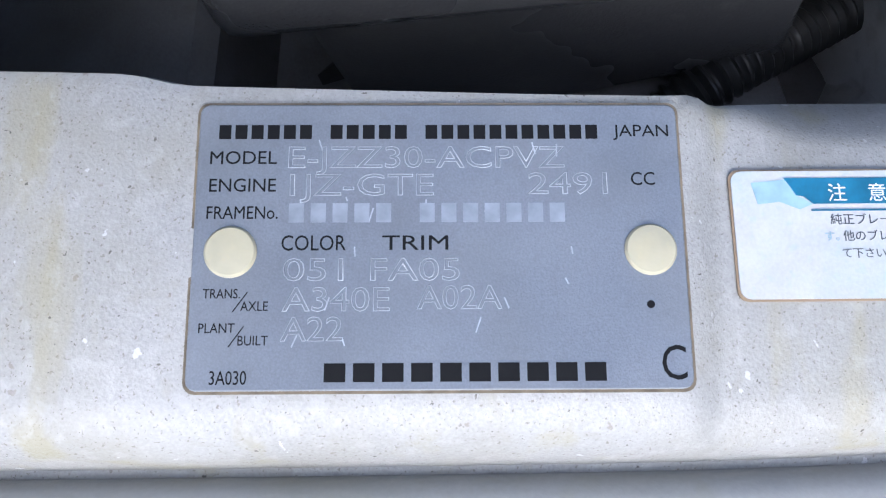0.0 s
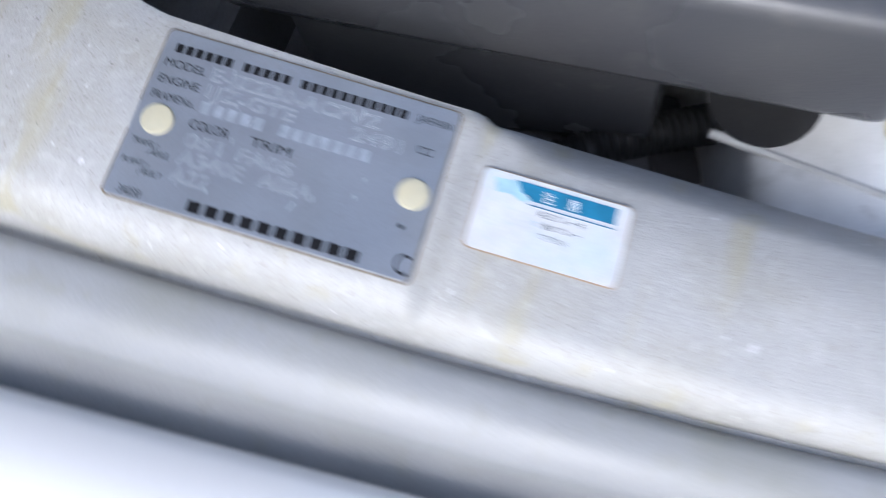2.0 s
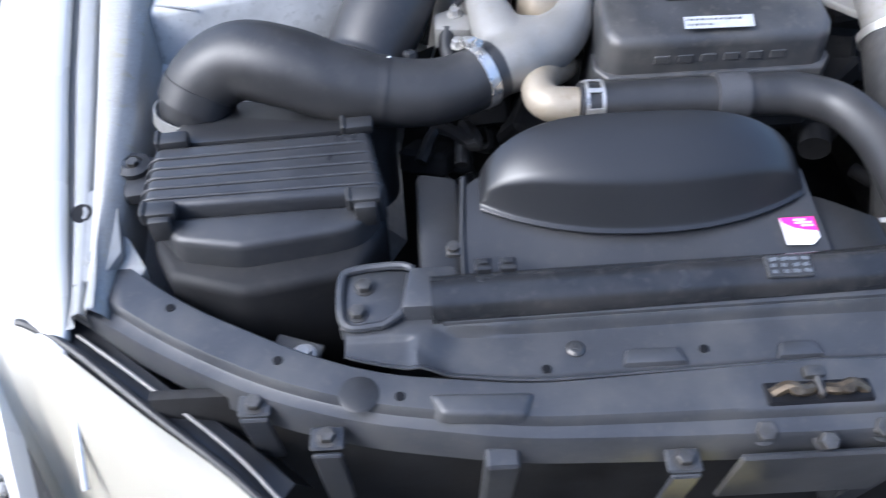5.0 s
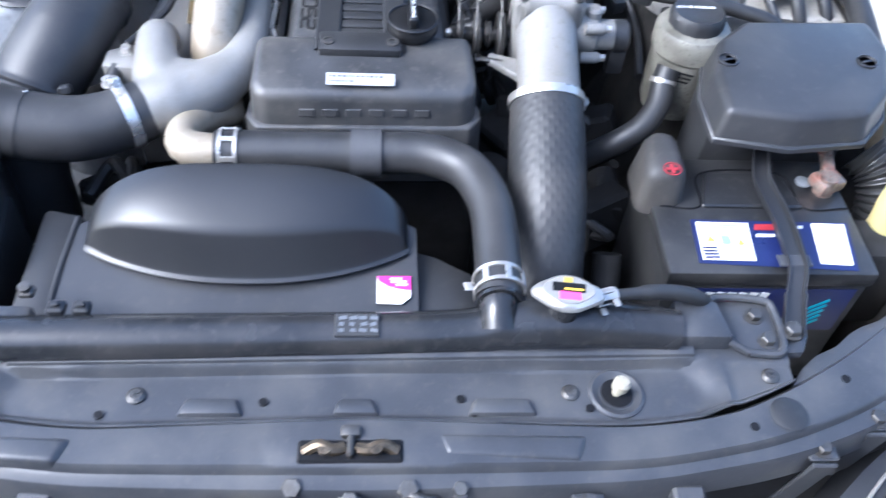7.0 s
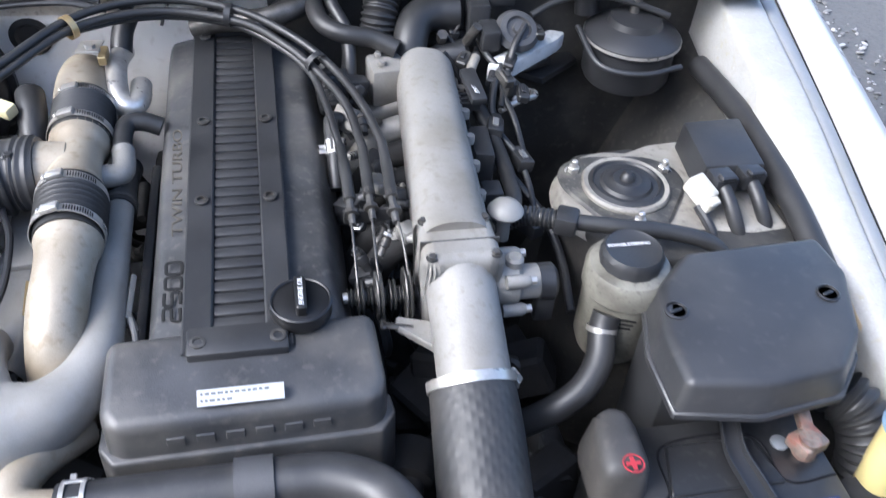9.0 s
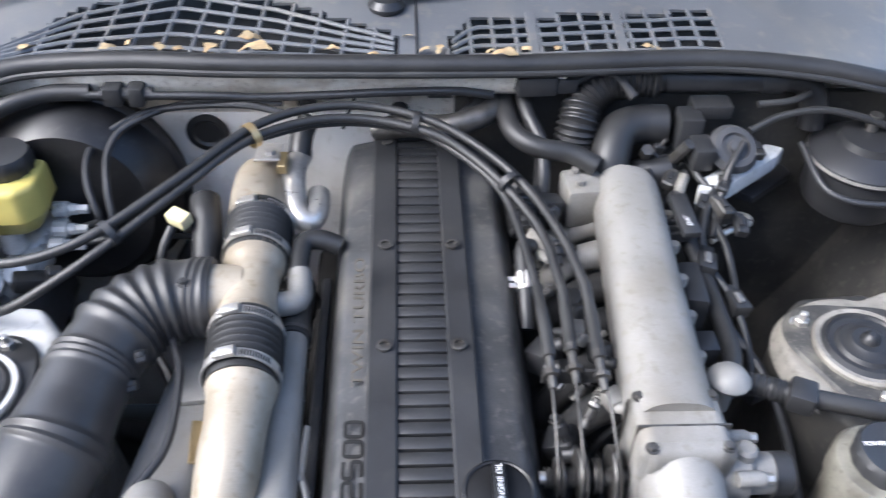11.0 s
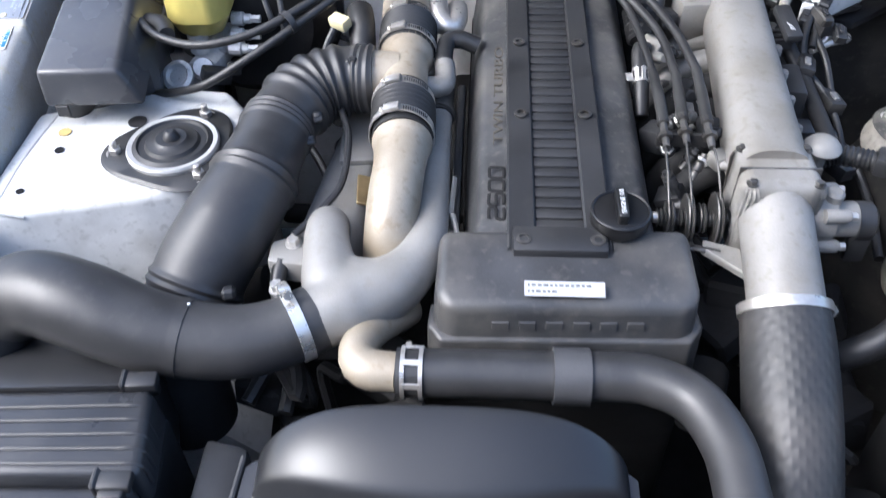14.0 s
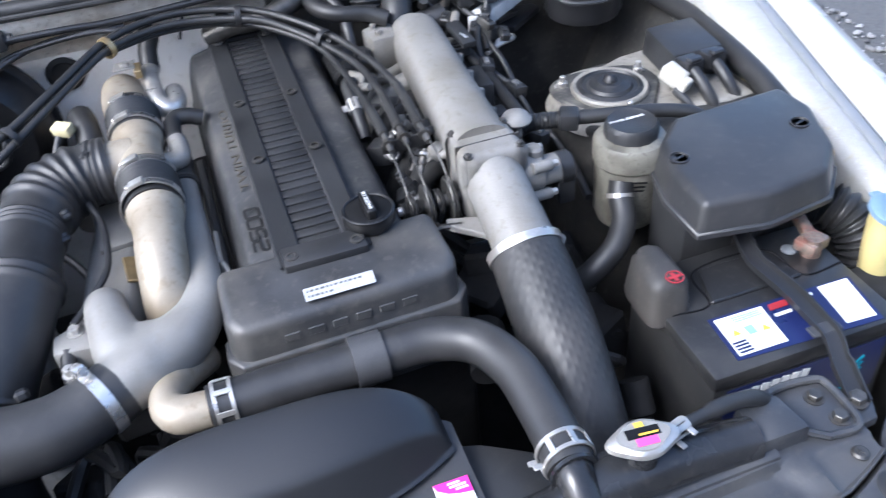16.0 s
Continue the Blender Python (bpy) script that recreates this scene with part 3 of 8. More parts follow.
TANK = [(-0.335, 0.078, 0.757, 0.021), (-0.2, 0.081, 0.757, 0.021), (0.08, 0.088, 0.758, 0.020), (0.14, 0.093, 0.765, 0.024), (0.2, 0.095, 0.767, 0.025), (0.26, 0.094, 0.762, 0.022), (0.31, 0.092, 0.757, 0.020)]
part("top_tank", sweep(TANK, None, 20, 0.01, lambda a: (1.1 * math.cos(a), math.sin(a))), TANK_BLACK, rad)
part("core", box(0.64, 0.035, 0.4, 0.004, 1, at(0, 0.085, 0.54)), DARK, rad)

# ---- fan shroud ----
shroud = thing("fan_shroud", (-0.12, 0.2, 0.6), "satin black plastic fan shroud with a domed arch", "fan shroud")


DOME = material("dusty satin shroud plastic", (0.018, 0.0187, 0.0205), 0.34, var=0.15, scale=5, grain=0.10, gscale=1100, bump=0.10, dirt=(0.03, 0.029, 0.027), dirt_amount=0.25, dscale=9)


def dome_fn(u, v):
    """Steep lens-shaped front up to a rounded crest, then an arched top running back."""
    q = abs(u - 0.5) * 2
    lip_y, lip_z = 0.1435 + 0.042 * q**2.2, 0.7655
    arch = max(0.0, 1 - q**3.4) ** 0.62
    crest_h, back_h = 0.046 * arch, 0.067 * max(0.0, 1 - q**3.0) ** 0.55
    crest_y = lip_y + 0.004 + 0.020 * arch
    back_y = 0.243 - 0.026 * q**4
    rows_y, rows_z = [lip_y - 0.004, lip_y, lip_y + 0.002], [0, 0.0012, 0.004 * min(1, arch + 0.3)]
    for k in (0.25, 0.5, 0.75, 0.92):
        rows_y.append(lip_y + 0.002 + k * (crest_y - lip_y - 0.002))
        rows_z.append(k * crest_h + 0.003 * (1 - k))
    for k in steps(0.06, 0.96, 10):
        rows_y.append(crest_y + k * (back_y - crest_y))
        rows_z.append(crest_h + (back_h - crest_h) * (1 - (1 - k) ** 2))
    rows_y += [back_y, back_y + 0.001]
    rows_z += [back_h - 0.002, back_h * 0.5]
    k = v * (len(rows_y) - 1)
    return (-0.118 + (u - 0.5) * 2 * (0.168 - 0.004 * (1 - arch)), lerp(k, range(len(rows_y)), rows_y), lip_z + lerp(k, range(len(rows_z)), rows_z))


dome = part("dome", surface(dome_fn, 72, 50, 0.003), DOME, shroud, sharp=75)
relax = dome.modifiers.new("relax", "SMOOTH")
relax.factor, relax.iterations = 0.5, 3


def plate_fn(u, v):
    x = -0.302 + 0.357 * u
    q = abs(2 * u - 1)
    y = 0.103 + (0.140 - 0.028 * q**6) * v
    return (x * (1 - 0.03 * v), y, 0.752 + 0.013 * v)


PLATE_GREY = material("dusty grey black shroud base", (0.034, 0.035, 0.038), 0.38, var=0.2, scale=8, grain=0.15, gscale=1000, bump=0.12, dirt=(0.07, 0.067, 0.06), dirt_amount=0.35)
part("base_plate", surface(plate_fn, 60, 8, 0.003), PLATE_GREY, shroud)
part("lower_plate", prism([(0.045, 0.103), (0.045, 0.205), (0.075, 0.195), (0.122, 0.165), (0.122, 0.103)], 0.735, 0.744, 0.003, 2), BLACK, shroud)

# ---- raised bonnet above the bay ----
bonnet = thing("bonnet", (0, 1.24, 1.0), "raised white bonnet with a ribbed underside", "bonnet")
part("skin", surface(lambda u, v: (-0.70 + 1.40 * u, 1.24 - 0.36 * v + 0.03 * math.sin(math.pi * u), 1.012 + 1.08 * v), 20, 16, 0.012), PAINT, bonnet)
part("underside_pad", surface(lambda u, v: (-0.50 + 1.0 * u, 1.24 - 0.36 * (0.12 + 0.74 * v) + 0.004, 1.005 + 1.08 * (0.12 + 0.74 * v)), 10, 10, 0.01), BLACK, bonnet, "black insulation pad")


# ---- engine ----
engine = thing("engine", (0, 0.7, 0.3), "six cylinder engine with grey black cam covers", "engine")
part("block", join(box(0.30, 0.66, 0.3, 0.02, 2, at(0, 0.73, 0.5)), box(0.22, 0.62, 0.12, 0.02, 2, at(0, 0.74, 0.71))), DARK, engine)


def ez(y):
    """Height of the cover's crown along the engine."""
    return 0.842 + 0.045 * (y - 0.43)


def cam_cover(x0, x1, inner_left):
    secs = []
    for y in steps(0.43, 1.0, 40):
        z = ez(y) - 0.012
        end = min(1, (1.004 - y) / 0.02)
        z -= 0.03 * (1 - end**0.5)
        w = x1 - x0
        rows = []
        for k in range(17):
            a = k / 16
            x = x0 + w * a
            f = a if inner_left else 1 - a
            f = max(0.0, 1 - f)
            drop = 0.012 * f + 0.075 * max(0, (f - 0.55) / 0.45) ** 2.6
            rows.append((x, y, z - drop))
        secs.append(rows)
    return loft(secs)


cover_l = part("cam_cover", cam_cover(-0.108, -0.058, True), COVER_WORN, engine, "grey black cam cover with 2500 lettering", 50)
part("cam_cover", cam_cover(0.034, 0.108, False), COVER_WORN, engine, "worn grey black cam cover with the filler cap", 50)


def rib_z(y):
    return ez(y) - 0.011


strip = part("centre_plate", join(
    loft([[(-0.062, y, ez(y) - 0.014), (-0.062, y, ez(y) - 0.004), (-0.060, y, ez(y) - 0.002), (-0.035, y, ez(y) - 0.002), (-0.033, y, ez(y) - 0.004), (-0.033, y, ez(y) - 0.014)] for y in steps(0.425, 0.99, 30)]),
    loft([[(0.016, y, ez(y) - 0.014), (0.016, y, ez(y) - 0.004), (0.018, y, ez(y) - 0.002), (0.041, y, ez(y) - 0.002), (0.043, y, ez(y) - 0.004), (0.043, y, ez(y) - 0.014)] for y in steps(0.425, 0.99, 30)]),
    box(0.094, 0.034, 0.014, 0.003, 2, at(-0.0095, 0.4345, ez(0.4345) - 0.0035, 2.6)),
    box(0.105, 0.016, 0.012, 0.003, 2, at(-0.0095, 0.985, ez(0.985) - 0.008, 2.6))), BLACK, engine, "matt black ribbed centre plate")
for i in range(34):
    y = 0.447 + i * 0.0158
    part("rib", box(0.051, 0.0138, 0.010, 0.0025, 2, at(-0.0085, y, rib_z(y) + 0.0005, 2.6)), BLACK, strip)
for y in (0.432, 0.633, 0.776, 0.965):
    for x in (-0.046, 0.0275):
        part("cap_screw", lathe([(0.0042, 0.002), (0.0045, 0.0), (0.0072, 0.0), (0.0078, 0.001), (0.0076, 0.003), (0.0045, 0.0035), (0.0042, 0.001), (0, 0.001)], 18, at(x, y, ez(y) - 0.0015 + (0.003 if y < 0.44 else 0))), BOLT_DARK, strip)

LABEL_GREY = material("greyed label stock", (0.42, 0.43, 0.44), 0.4, var=0.12, scale=90, grain=0.2, bump=0.05, dirt=(0.25, 0.26, 0.27), dirt_amount=0.6, dscale=90)
SLATE = material("grey print", (0.10, 0.105, 0.11), 0.6, var=0.2, bump=0)
timing = part("timing_cover", prism([(-0.139, 0.372), (-0.136, 0.455), (0.126, 0.462), (0.131, 0.378), (0.118, 0.359), (-0.126, 0.354)], 0.70, lambda x, y: 0.827 + 0.14 * max(0, y - 0.36), 0.012, 5, 0.007), COVER, engine, "grey black timing belt cover with a label")

part("lower_lip", prism([(-0.142, 0.370), (-0.140, 0.40), (0.132, 0.40), (0.135, 0.376), (0.120, 0.355), (-0.128, 0.350)], 0.70, 0.784, 0.004, 3, 0.002), COVER, timing)
part("label", box(0.076, 0.015, 0.0006, 0, 1, at(-0.008, 0.3735, 0.8372, 22)), LABEL_GREY, timing, "white printed label")
random.seed(14)
for j, x1 in enumerate((0.014, -0.018)):
    x = -0.043
    while x < x1:
        w = random.uniform(0.0018, 0.005)
        part("print_bar", box(w, 0.0024, 0.0004, 0, 1, at(x + w / 2, 0.3765 - 0.0058 * j, 0.8388 - 0.0023 * j, 22)), SLATE, timing)
        x += w + 0.0016
for i in range(6):
    part("raised_mark", box(0.017, 0.0022, 0.010, 0.0009, 1, at(-0.068 + i * 0.026, 0.3565 + 0.0006 * i, 0.802, -5)), COVER, timing)
SOOT = material("matt black lettering", (0.018, 0.018, 0.018), 0.8, var=0.1, bump=0, spec=0.1)
DIGIT = {"2": [(0, 1), (0.78, 1), (1, 0.92), (1, 0.6), (0.8, 0.52), (0.2, 0.5), (0, 0.42), (0, 0), (1, 0)], "5": [(1, 1), (0, 1), (0, 0.55), (0.8, 0.53), (1, 0.45), (1, 0.08), (0.8, 0), (0, 0)],
         "0": [(0.5, 1), (0.82, 1), (1, 0.88), (1, 0.12), (0.82, 0), (0.18, 0), (0, 0.12), (0, 0.88), (0.18, 1), (0.5, 1)]}


def stroke(points, w, h, m, mat, parent):
    """One broad-stroked character laid on the cover: a ribbon along its strokes."""
    bm = sweep([(x * w, y * h, 0) for x, y in points], 0.0018, 8, 0.0012, lambda a: (math.cos(a), 0.3 * math.sin(a)))
    bm.transform(m)
    return part("numeral", bm, mat, parent, "black numeral")


for i, ch in enumerate("2500"):
    stroke(DIGIT[ch], 0.0135, 0.0155, at(-0.0652, 0.4760 + i * 0.0208, ez(0.476 + i * 0.0208) - 0.0128, 0, -14, 90), SOOT, cover_l)
TAN = material("faded tan lettering", (0.070, 0.061, 0.047), 0.5, var=0.4, scale=120, bump=0)
fit_words("TWIN TURBO", 0.011, 0.148, at(-0.0665, 0.592, ez(0.62) - 0.0118, 0, -14, 90), TAN, cover_l, 0.0009, "faded tan lettering")
cap = thing("oil_filler_cap", (0.05, 0.457, 0.84), "round black oil filler cap with white lettering", "filler cap")
part("disc", lathe([(0.018, 0.820), (0.028, 0.838), (0.030, 0.841), (0.030, 0.849), (0.028, 0.853), (0.024, 0.8545), (0, 0.855)], 36, at(0.051, 0.463, 0.004)), CAP_BLACK, cap)
part("grip", box(0.011, 0.044, 0.014, 0.003, 3, at(0.051, 0.463, 0.864)), CAP_BLACK, cap)
part("rim", lathe([(0.0285, 0.851), (0.0300, 0.852), (0.0302, 0.8545), (0.0285, 0.8555), (0.0270, 0.8545)], 40, at(0.051, 0.463, 0.004)), CAP_BLACK, cap)
words("ENGINE OIL", 0.0068, at(0.0535, 0.4445, 0.8713, 0, 0, 90), WHITE_PRINT, cap, "lettering", 0.0002, "white lettering")

# ---- alloy plenum and throttle ----
plenum = thing("intake_plenum", (0.22, 0.65, 0.75), "cast aluminium intake plenum along the engine", "intake plenum")
part("plenum_body", sweep([(0.243, 0.885, 0.845, 0.030), (0.241, 0.875, 0.846, 0.038), (0.228, 0.72, 0.846, 0.039), (0.217, 0.57, 0.845, 0.040), (0.216, 0.530, 0.845, 0.039)], None, 28, 0.01, lambda a: (np.sign(math.cos(a)) * abs(math.cos(a)) ** 0.75, np.sign(math.sin(a)) * abs(math.sin(a)) ** 0.75)), ALLOY, plenum)
part("throttle_flange", prism(rounded(0.176, 0.485, 0.258, 0.556, 0.012), 0.78, 0.873, 0.012, 3), ALLOY, plenum)
part("throttle_pipe", sweep([(0.216, 0.50, 0.832, 0.037), (0.215, 0.45, 0.815, 0.037), (0.212, 0.385, 0.797, 0.037), (0.21, 0.36, 0.786, 0.037)], None, 28), ALLOY, plenum)

part("end_plate", join(box(0.050, 0.05, 0.055, 0.006, 2, at(0.190, 0.878, 0.842, 0, 0, 6)), bolt(0.005, 0.006, 1.5, at(0.182, 0.868, 0.869)), bolt(0.005, 0.006, 1.5, at(0.18, 0.892, 0.869))), ALLOY, plenum)
part("side_rib", sweep([(0.281, 0.86, 0.848), (0.268, 0.72, 0.849), (0.258, 0.56, 0.848)], 0.0028, 8, 0.02), ALLOY, plenum)
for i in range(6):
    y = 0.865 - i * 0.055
    # All runners are alloy; from the third on, shade is given as a dark colour.
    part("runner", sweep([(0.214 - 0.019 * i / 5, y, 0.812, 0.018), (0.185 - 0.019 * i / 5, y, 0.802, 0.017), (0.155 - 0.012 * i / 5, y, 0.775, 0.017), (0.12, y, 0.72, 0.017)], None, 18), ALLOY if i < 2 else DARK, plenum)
    part("rim_boss", lathe([(0, 0), (0.0062, 0), (0.0062, 0.010), (0.005, 0.012), (0, 0.012)], 14, at(0.283 - 0.0255 * i / 5, y - 0.03, 0.841)), ALLOY, plenum)
for p in ((0.184, 0.548, 0.871), (0.184, 0.493, 0.870), (0.250, 0.493, 0.870), (0.25, 0.548, 0.871)):
    part("flange_bolt", bolt(0.0046, 0.004, 1.4, at(*p)), BOLT_DARK, plenum)
part("flange_joint", box(0.0835, 0.0022, 0.0935, 0.0006, 1, at(0.217, 0.515, 0.8270)), BOLT_DARK, plenum)
part("bracket_arm", prism([(0.145, 0.478), (0.150, 0.492), (0.185, 0.480), (0.205, 0.44), (0.195, 0.43)], 0.785, 0.793, 0.002, 1), ALLOY, plenum)
isc = thing("idle_valve", (0.28, 0.5, 0.8), "cast alloy idle valve with a black plug", "valve")
part("body", join(lathe([(0, 0), (0.024, 0), (0.026, 0.004), (0.026, 0.03), (0.02, 0.036), (0, 0.036)], 20, at(0.248, 0.505, 0.818, 0, 90)), lathe([(0, 0.0), (0.019, 0), (0.019, 0.028), (0, 0.028)], 18, at(0.28, 0.503, 0.816, 0, 90))), ALLOY, isc)
part("plug", join(lathe([(0, 0.0), (0.021, 0), (0.021, 0.016), (0.017, 0.02), (0, 0.02)], 12, at(0.303, 0.502, 0.815, 0, 90)), box(0.022, 0.014, 0.05, 0.003, 2, at(0.312, 0.494, 0.792))), BLACK, isc)
for k, (y, z) in enumerate(((0.528, 0.835), (0.482, 0.838), (0.482, 0.796), (0.528, 0.796))):
    part("lobe", lathe([(0, 0), (0.0075, 0), (0.0075, 0.022), (0.005, 0.026), (0, 0.026)], 14, at(0.262, y, z, 0, 90)), ALLOY, isc)
    part("cap_bolt", lathe([(0, 0), (0.0048, 0), (0.0048, 0.006), (0, 0.007)], 6, at(0.288, y, z, 0, 90)), ZINC, isc)
part("top_boss", lathe([(0, 0), (0.010, 0), (0.010, 0.012), (0.007, 0.015), (0, 0.015)], 16, at(0.275, 0.505, 0.838)), ALLOY, isc)
mush = thing("relief_valve", (0.285, 0.59, 0.82), "dull grey mushroom shaped valve", "valve")
part("valve_cap", lathe([(0.008, 0.80), (0.008, 0.835), (0.019, 0.838), (0.021, 0.842), (0.016, 0.849), (0.008, 0.853), (0, 0.854)], 24, at(0.287, 0.592, 0)), ALLOY_DARK, mush)

carbon = thing("intake_hose", (0.2, 0.25, 0.6), "black braided intake hose into the throttle", "hose")
WEAVE = material("braided black hose cover", (0.026, 0.026, 0.026), 0.5, var=0.1, scale=30, grain=0.05, bump=0.05, dirt=(0.07, 0.064, 0.058), dirt_amount=0.5)


def add_weave(mt):
    """A diagonal basket weave in relief and sheen."""
    n, l = mt.node_tree.nodes, mt.node_tree.links
    co = n.new("ShaderNodeTexCoord")
    heights = []
    for turn in (38, -38):
        mp = n.new("ShaderNodeMapping")
        mp.inputs["Rotation"].default_value = (0, 0, radians(turn))
        l.new(co.outputs["Object"], mp.inputs["Vector"])
        w = n.new("ShaderNodeTexWave")
        w.inputs["Scale"].default_value = 34
        l.new(mp.outputs[0], w.inputs["Vector"])
        heights.append(w.outputs["Fac"])
    mx = n.new("ShaderNodeMath")
    mx.operation = "MULTIPLY"
    l.new(heights[0], mx.inputs[0])
    l.new(heights[1], mx.inputs[1])
    bp = n.new("ShaderNodeBump")
    bp.inputs["Strength"].default_value, bp.inputs["Distance"].default_value = 0.4, 0.0010
    l.new(mx.outputs[0], bp.inputs["Height"])
    l.new(bp.outputs[0], n["Principled BSDF"].inputs["Normal"])


add_weave(WEAVE)
part("hose", sweep([(0.207, 0.385, 0.805, 0.042), (0.206, 0.34, 0.785, 0.044), (0.203, 0.27, 0.745, 0.045), (0.197, 0.20, 0.69, 0.045), (0.19, 0.16, 0.62, 0.045), (0.19, 0.15, 0.5, 0.045)], None, 32), WEAVE, carbon)
part("hose_clamp", band((0.207, 0.383, 0.804), (0, -0.88, -0.46), 0.0425, 0.010, 0.002, False), ZINC, carbon)
part("clamp_screw", join(lathe([(0, 0), (0.006, 0), (0.006, 0.012), (0, 0.012)], 6, at(0.252, 0.392, 0.80, 60)), box(0.01, 0.02, 0.012, 0.002, 1, at(0.250, 0.388, 0.80))), ZINC, carbon)

# ---- exhaust side pipes ----
tp = thing("turbo_pipe", (-0.19, 0.65, 0.75), "cast alloy turbo pipe with rubber bellows", "pipe")
part("front_pipe", sweep([(-0.180, 0.60, 0.838, 0.0345), (-0.180, 0.588, 0.838, 0.0345), (-0.180, 0.580, 0.838, 0.0318), (-0.180, 0.55, 0.837, 0.0290), (-0.182, 0.515, 0.829, 0.029), (-0.185, 0.487, 0.808, 0.0285), (-0.188, 0.470, 0.77, 0.0285), (-0.188, 0.466, 0.70, 0.028)], None, 26), ALLOY_WARM, tp, "oxidised cream alloy pipe")
part("bellows", sweep([(-0.180, 0.592, 0.840), (-0.184, 0.67, 0.843)], lambda s, L: 0.0355 + 0.0028 * math.cos(2 * math.pi * s / 0.0085) if 0.014 < s < L - 0.014 else 0.035, 28, 0.0014), RUBBER, tp, "black rubber bellows")
part("junction", join(sweep([(-0.184, 0.662, 0.843, 0.0345), (-0.185, 0.672, 0.843, 0.0345), (-0.186, 0.680, 0.843, 0.031), (-0.187, 0.70, 0.843, 0.030), (-0.188, 0.74, 0.843, 0.029), (-0.188, 0.752, 0.843, 0.0335), (-0.188, 0.77, 0.843, 0.0345)], None, 26), sweep([(-0.192, 0.715, 0.842, 0.032), (-0.235, 0.713, 0.842, 0.036)], None, 26)), ALLOY_WARM, tp, "cream alloy junction")
part("bellows", sweep([(-0.188, 0.765, 0.843), (-0.190, 0.84, 0.846)], lambda s, L: 0.035 + 0.0028 * math.cos(2 * math.pi * s / 0.0085) if 0.014 < s < L - 0.014 else 0.0345, 28, 0.0014), RUBBER, tp, "black rubber bellows")
part("rear_pipe", sweep([(-0.193, 0.835, 0.846, 0.034), (-0.196, 0.88, 0.848, 0.033), (-0.2, 0.93, 0.83, 0.03), (-0.2, 0.95, 0.76, 0.03)], None, 24), ALLOY_WARM, tp)
for y, x in ((0.602, -0.181), (0.658, -0.184), (0.775, -0.188), (0.83, -0.190)):
    cl = part("hose_clamp", band((x, y, 0.842), (0, 1, 0), 0.0368, 0.0105, 0.0013, False), ZINC, tp, "bright worm drive clamp")
    part("screw_housing", join(box(0.019, 0.0115, 0.0062, 0.0015, 2, at(x - 0.010, y, 0.8795, 0, -16)), box(0.004, 0.0065, 0.005, 0.001, 1, at(x - 0.0215, y, 0.8755, 0, -24))), ZINC, cl, "bright worm screw housing")
    part("slots", join(*[box(0.0011, 0.0065, 0.0006, 0, 1, at(x + 0.0382 * math.sin(a), y, 0.842 + 0.0382 * math.cos(a), 0, math.degrees(a))) for a in [0.10 + 0.07 * i for i in range(12)]]), INK, cl)

yp = thing("y_pipe", (-0.2, 0.4, 0.7), "smooth grey alloy two into one intake pipe", "pipe")
casting = part("casting", join(
    sweep([(-0.268, 0.363, 0.786, 0.030), (-0.245, 0.375, 0.788, 0.034), (-0.222, 0.389, 0.79, 0.037), (-0.203, 0.402, 0.791, 0.035)], None, 32, 0.004),
    sweep([(-0.226, 0.387, 0.79, 0.035), (-0.240, 0.415, 0.796, 0.032), (-0.250, 0.455, 0.803, 0.0255), (-0.2535, 0.482, 0.803, 0.0240), (-0.256, 0.502, 0.786, 0.0235), (-0.257, 0.510, 0.74, 0.021)], None, 28, 0.004),
    sweep([(-0.236, 0.420, 0.797, 0.020), (-0.214, 0.414, 0.796, 0.027), (-0.190, 0.418, 0.796, 0.022)], None, 24, 0.004),
    sweep([(-0.215, 0.391, 0.79, 0.035), (-0.180, 0.412, 0.793, 0.033), (-0.157, 0.440, 0.796, 0.027), (-0.147, 0.475, 0.798, 0.0235), (-0.145, 0.55, 0.80, 0.0205), (-0.144, 0.62, 0.803, 0.018), (-0.1435, 0.695, 0.805, 0.0165)], None, 28, 0.004)), ALLOY_DARK, yp)
skin = casting.modifiers.new("one_skin", "REMESH")
skin.mode, skin.voxel_size, skin.use_smooth_shade = "VOXEL", 0.0028, True
relax = casting.modifiers.new("relax", "SMOOTH")
relax.factor, relax.iterations = 0.5, 22
part("cuff", sweep([(-0.1435, 0.683, 0.805, 0.0185), (-0.1435, 0.700, 0.805, 0.0185)], None, 26, 0.004), RUBBER, yp)
part("rubber_joint", sweep([(-0.1435, 0.695, 0.805, 0.0165), (-0.143, 0.74, 0.803, 0.0165), (-0.143, 0.78, 0.79, 0.0165)], None, 22), RUBBER, yp, "black rubber joint")
part("clamp", band((-0.1435, 0.690, 0.805), (0, 1, 0), 0.0186, 0.005, 0.0012, False), BOLT_DARK, yp)
part("stay_tab", join(box(0.006, 0.060, 0.003, 0.001, 1, at(-0.121, 0.545, 0.801, 4, 35)), sweep([(-0.120, 0.515, 0.799), (-0.115, 0.495, 0.794), (-0.113, 0.470, 0.780)], 0.0032, 8)), ALLOY, yp, "pale flat steel stay")

# ---- front intake pipe and ribbed hose ----
ALLOY_CLAMP = material("bright stainless band", (0.74, 0.72, 0.68), 0.3, metal=0.8, var=0.1, scale=60, grain=0.1, bump=0.08)
ip = thing("front_intake_pipe", (-0.6, 0.37, 0.7), "smooth black rubber pipe out of the air box", "pipe")
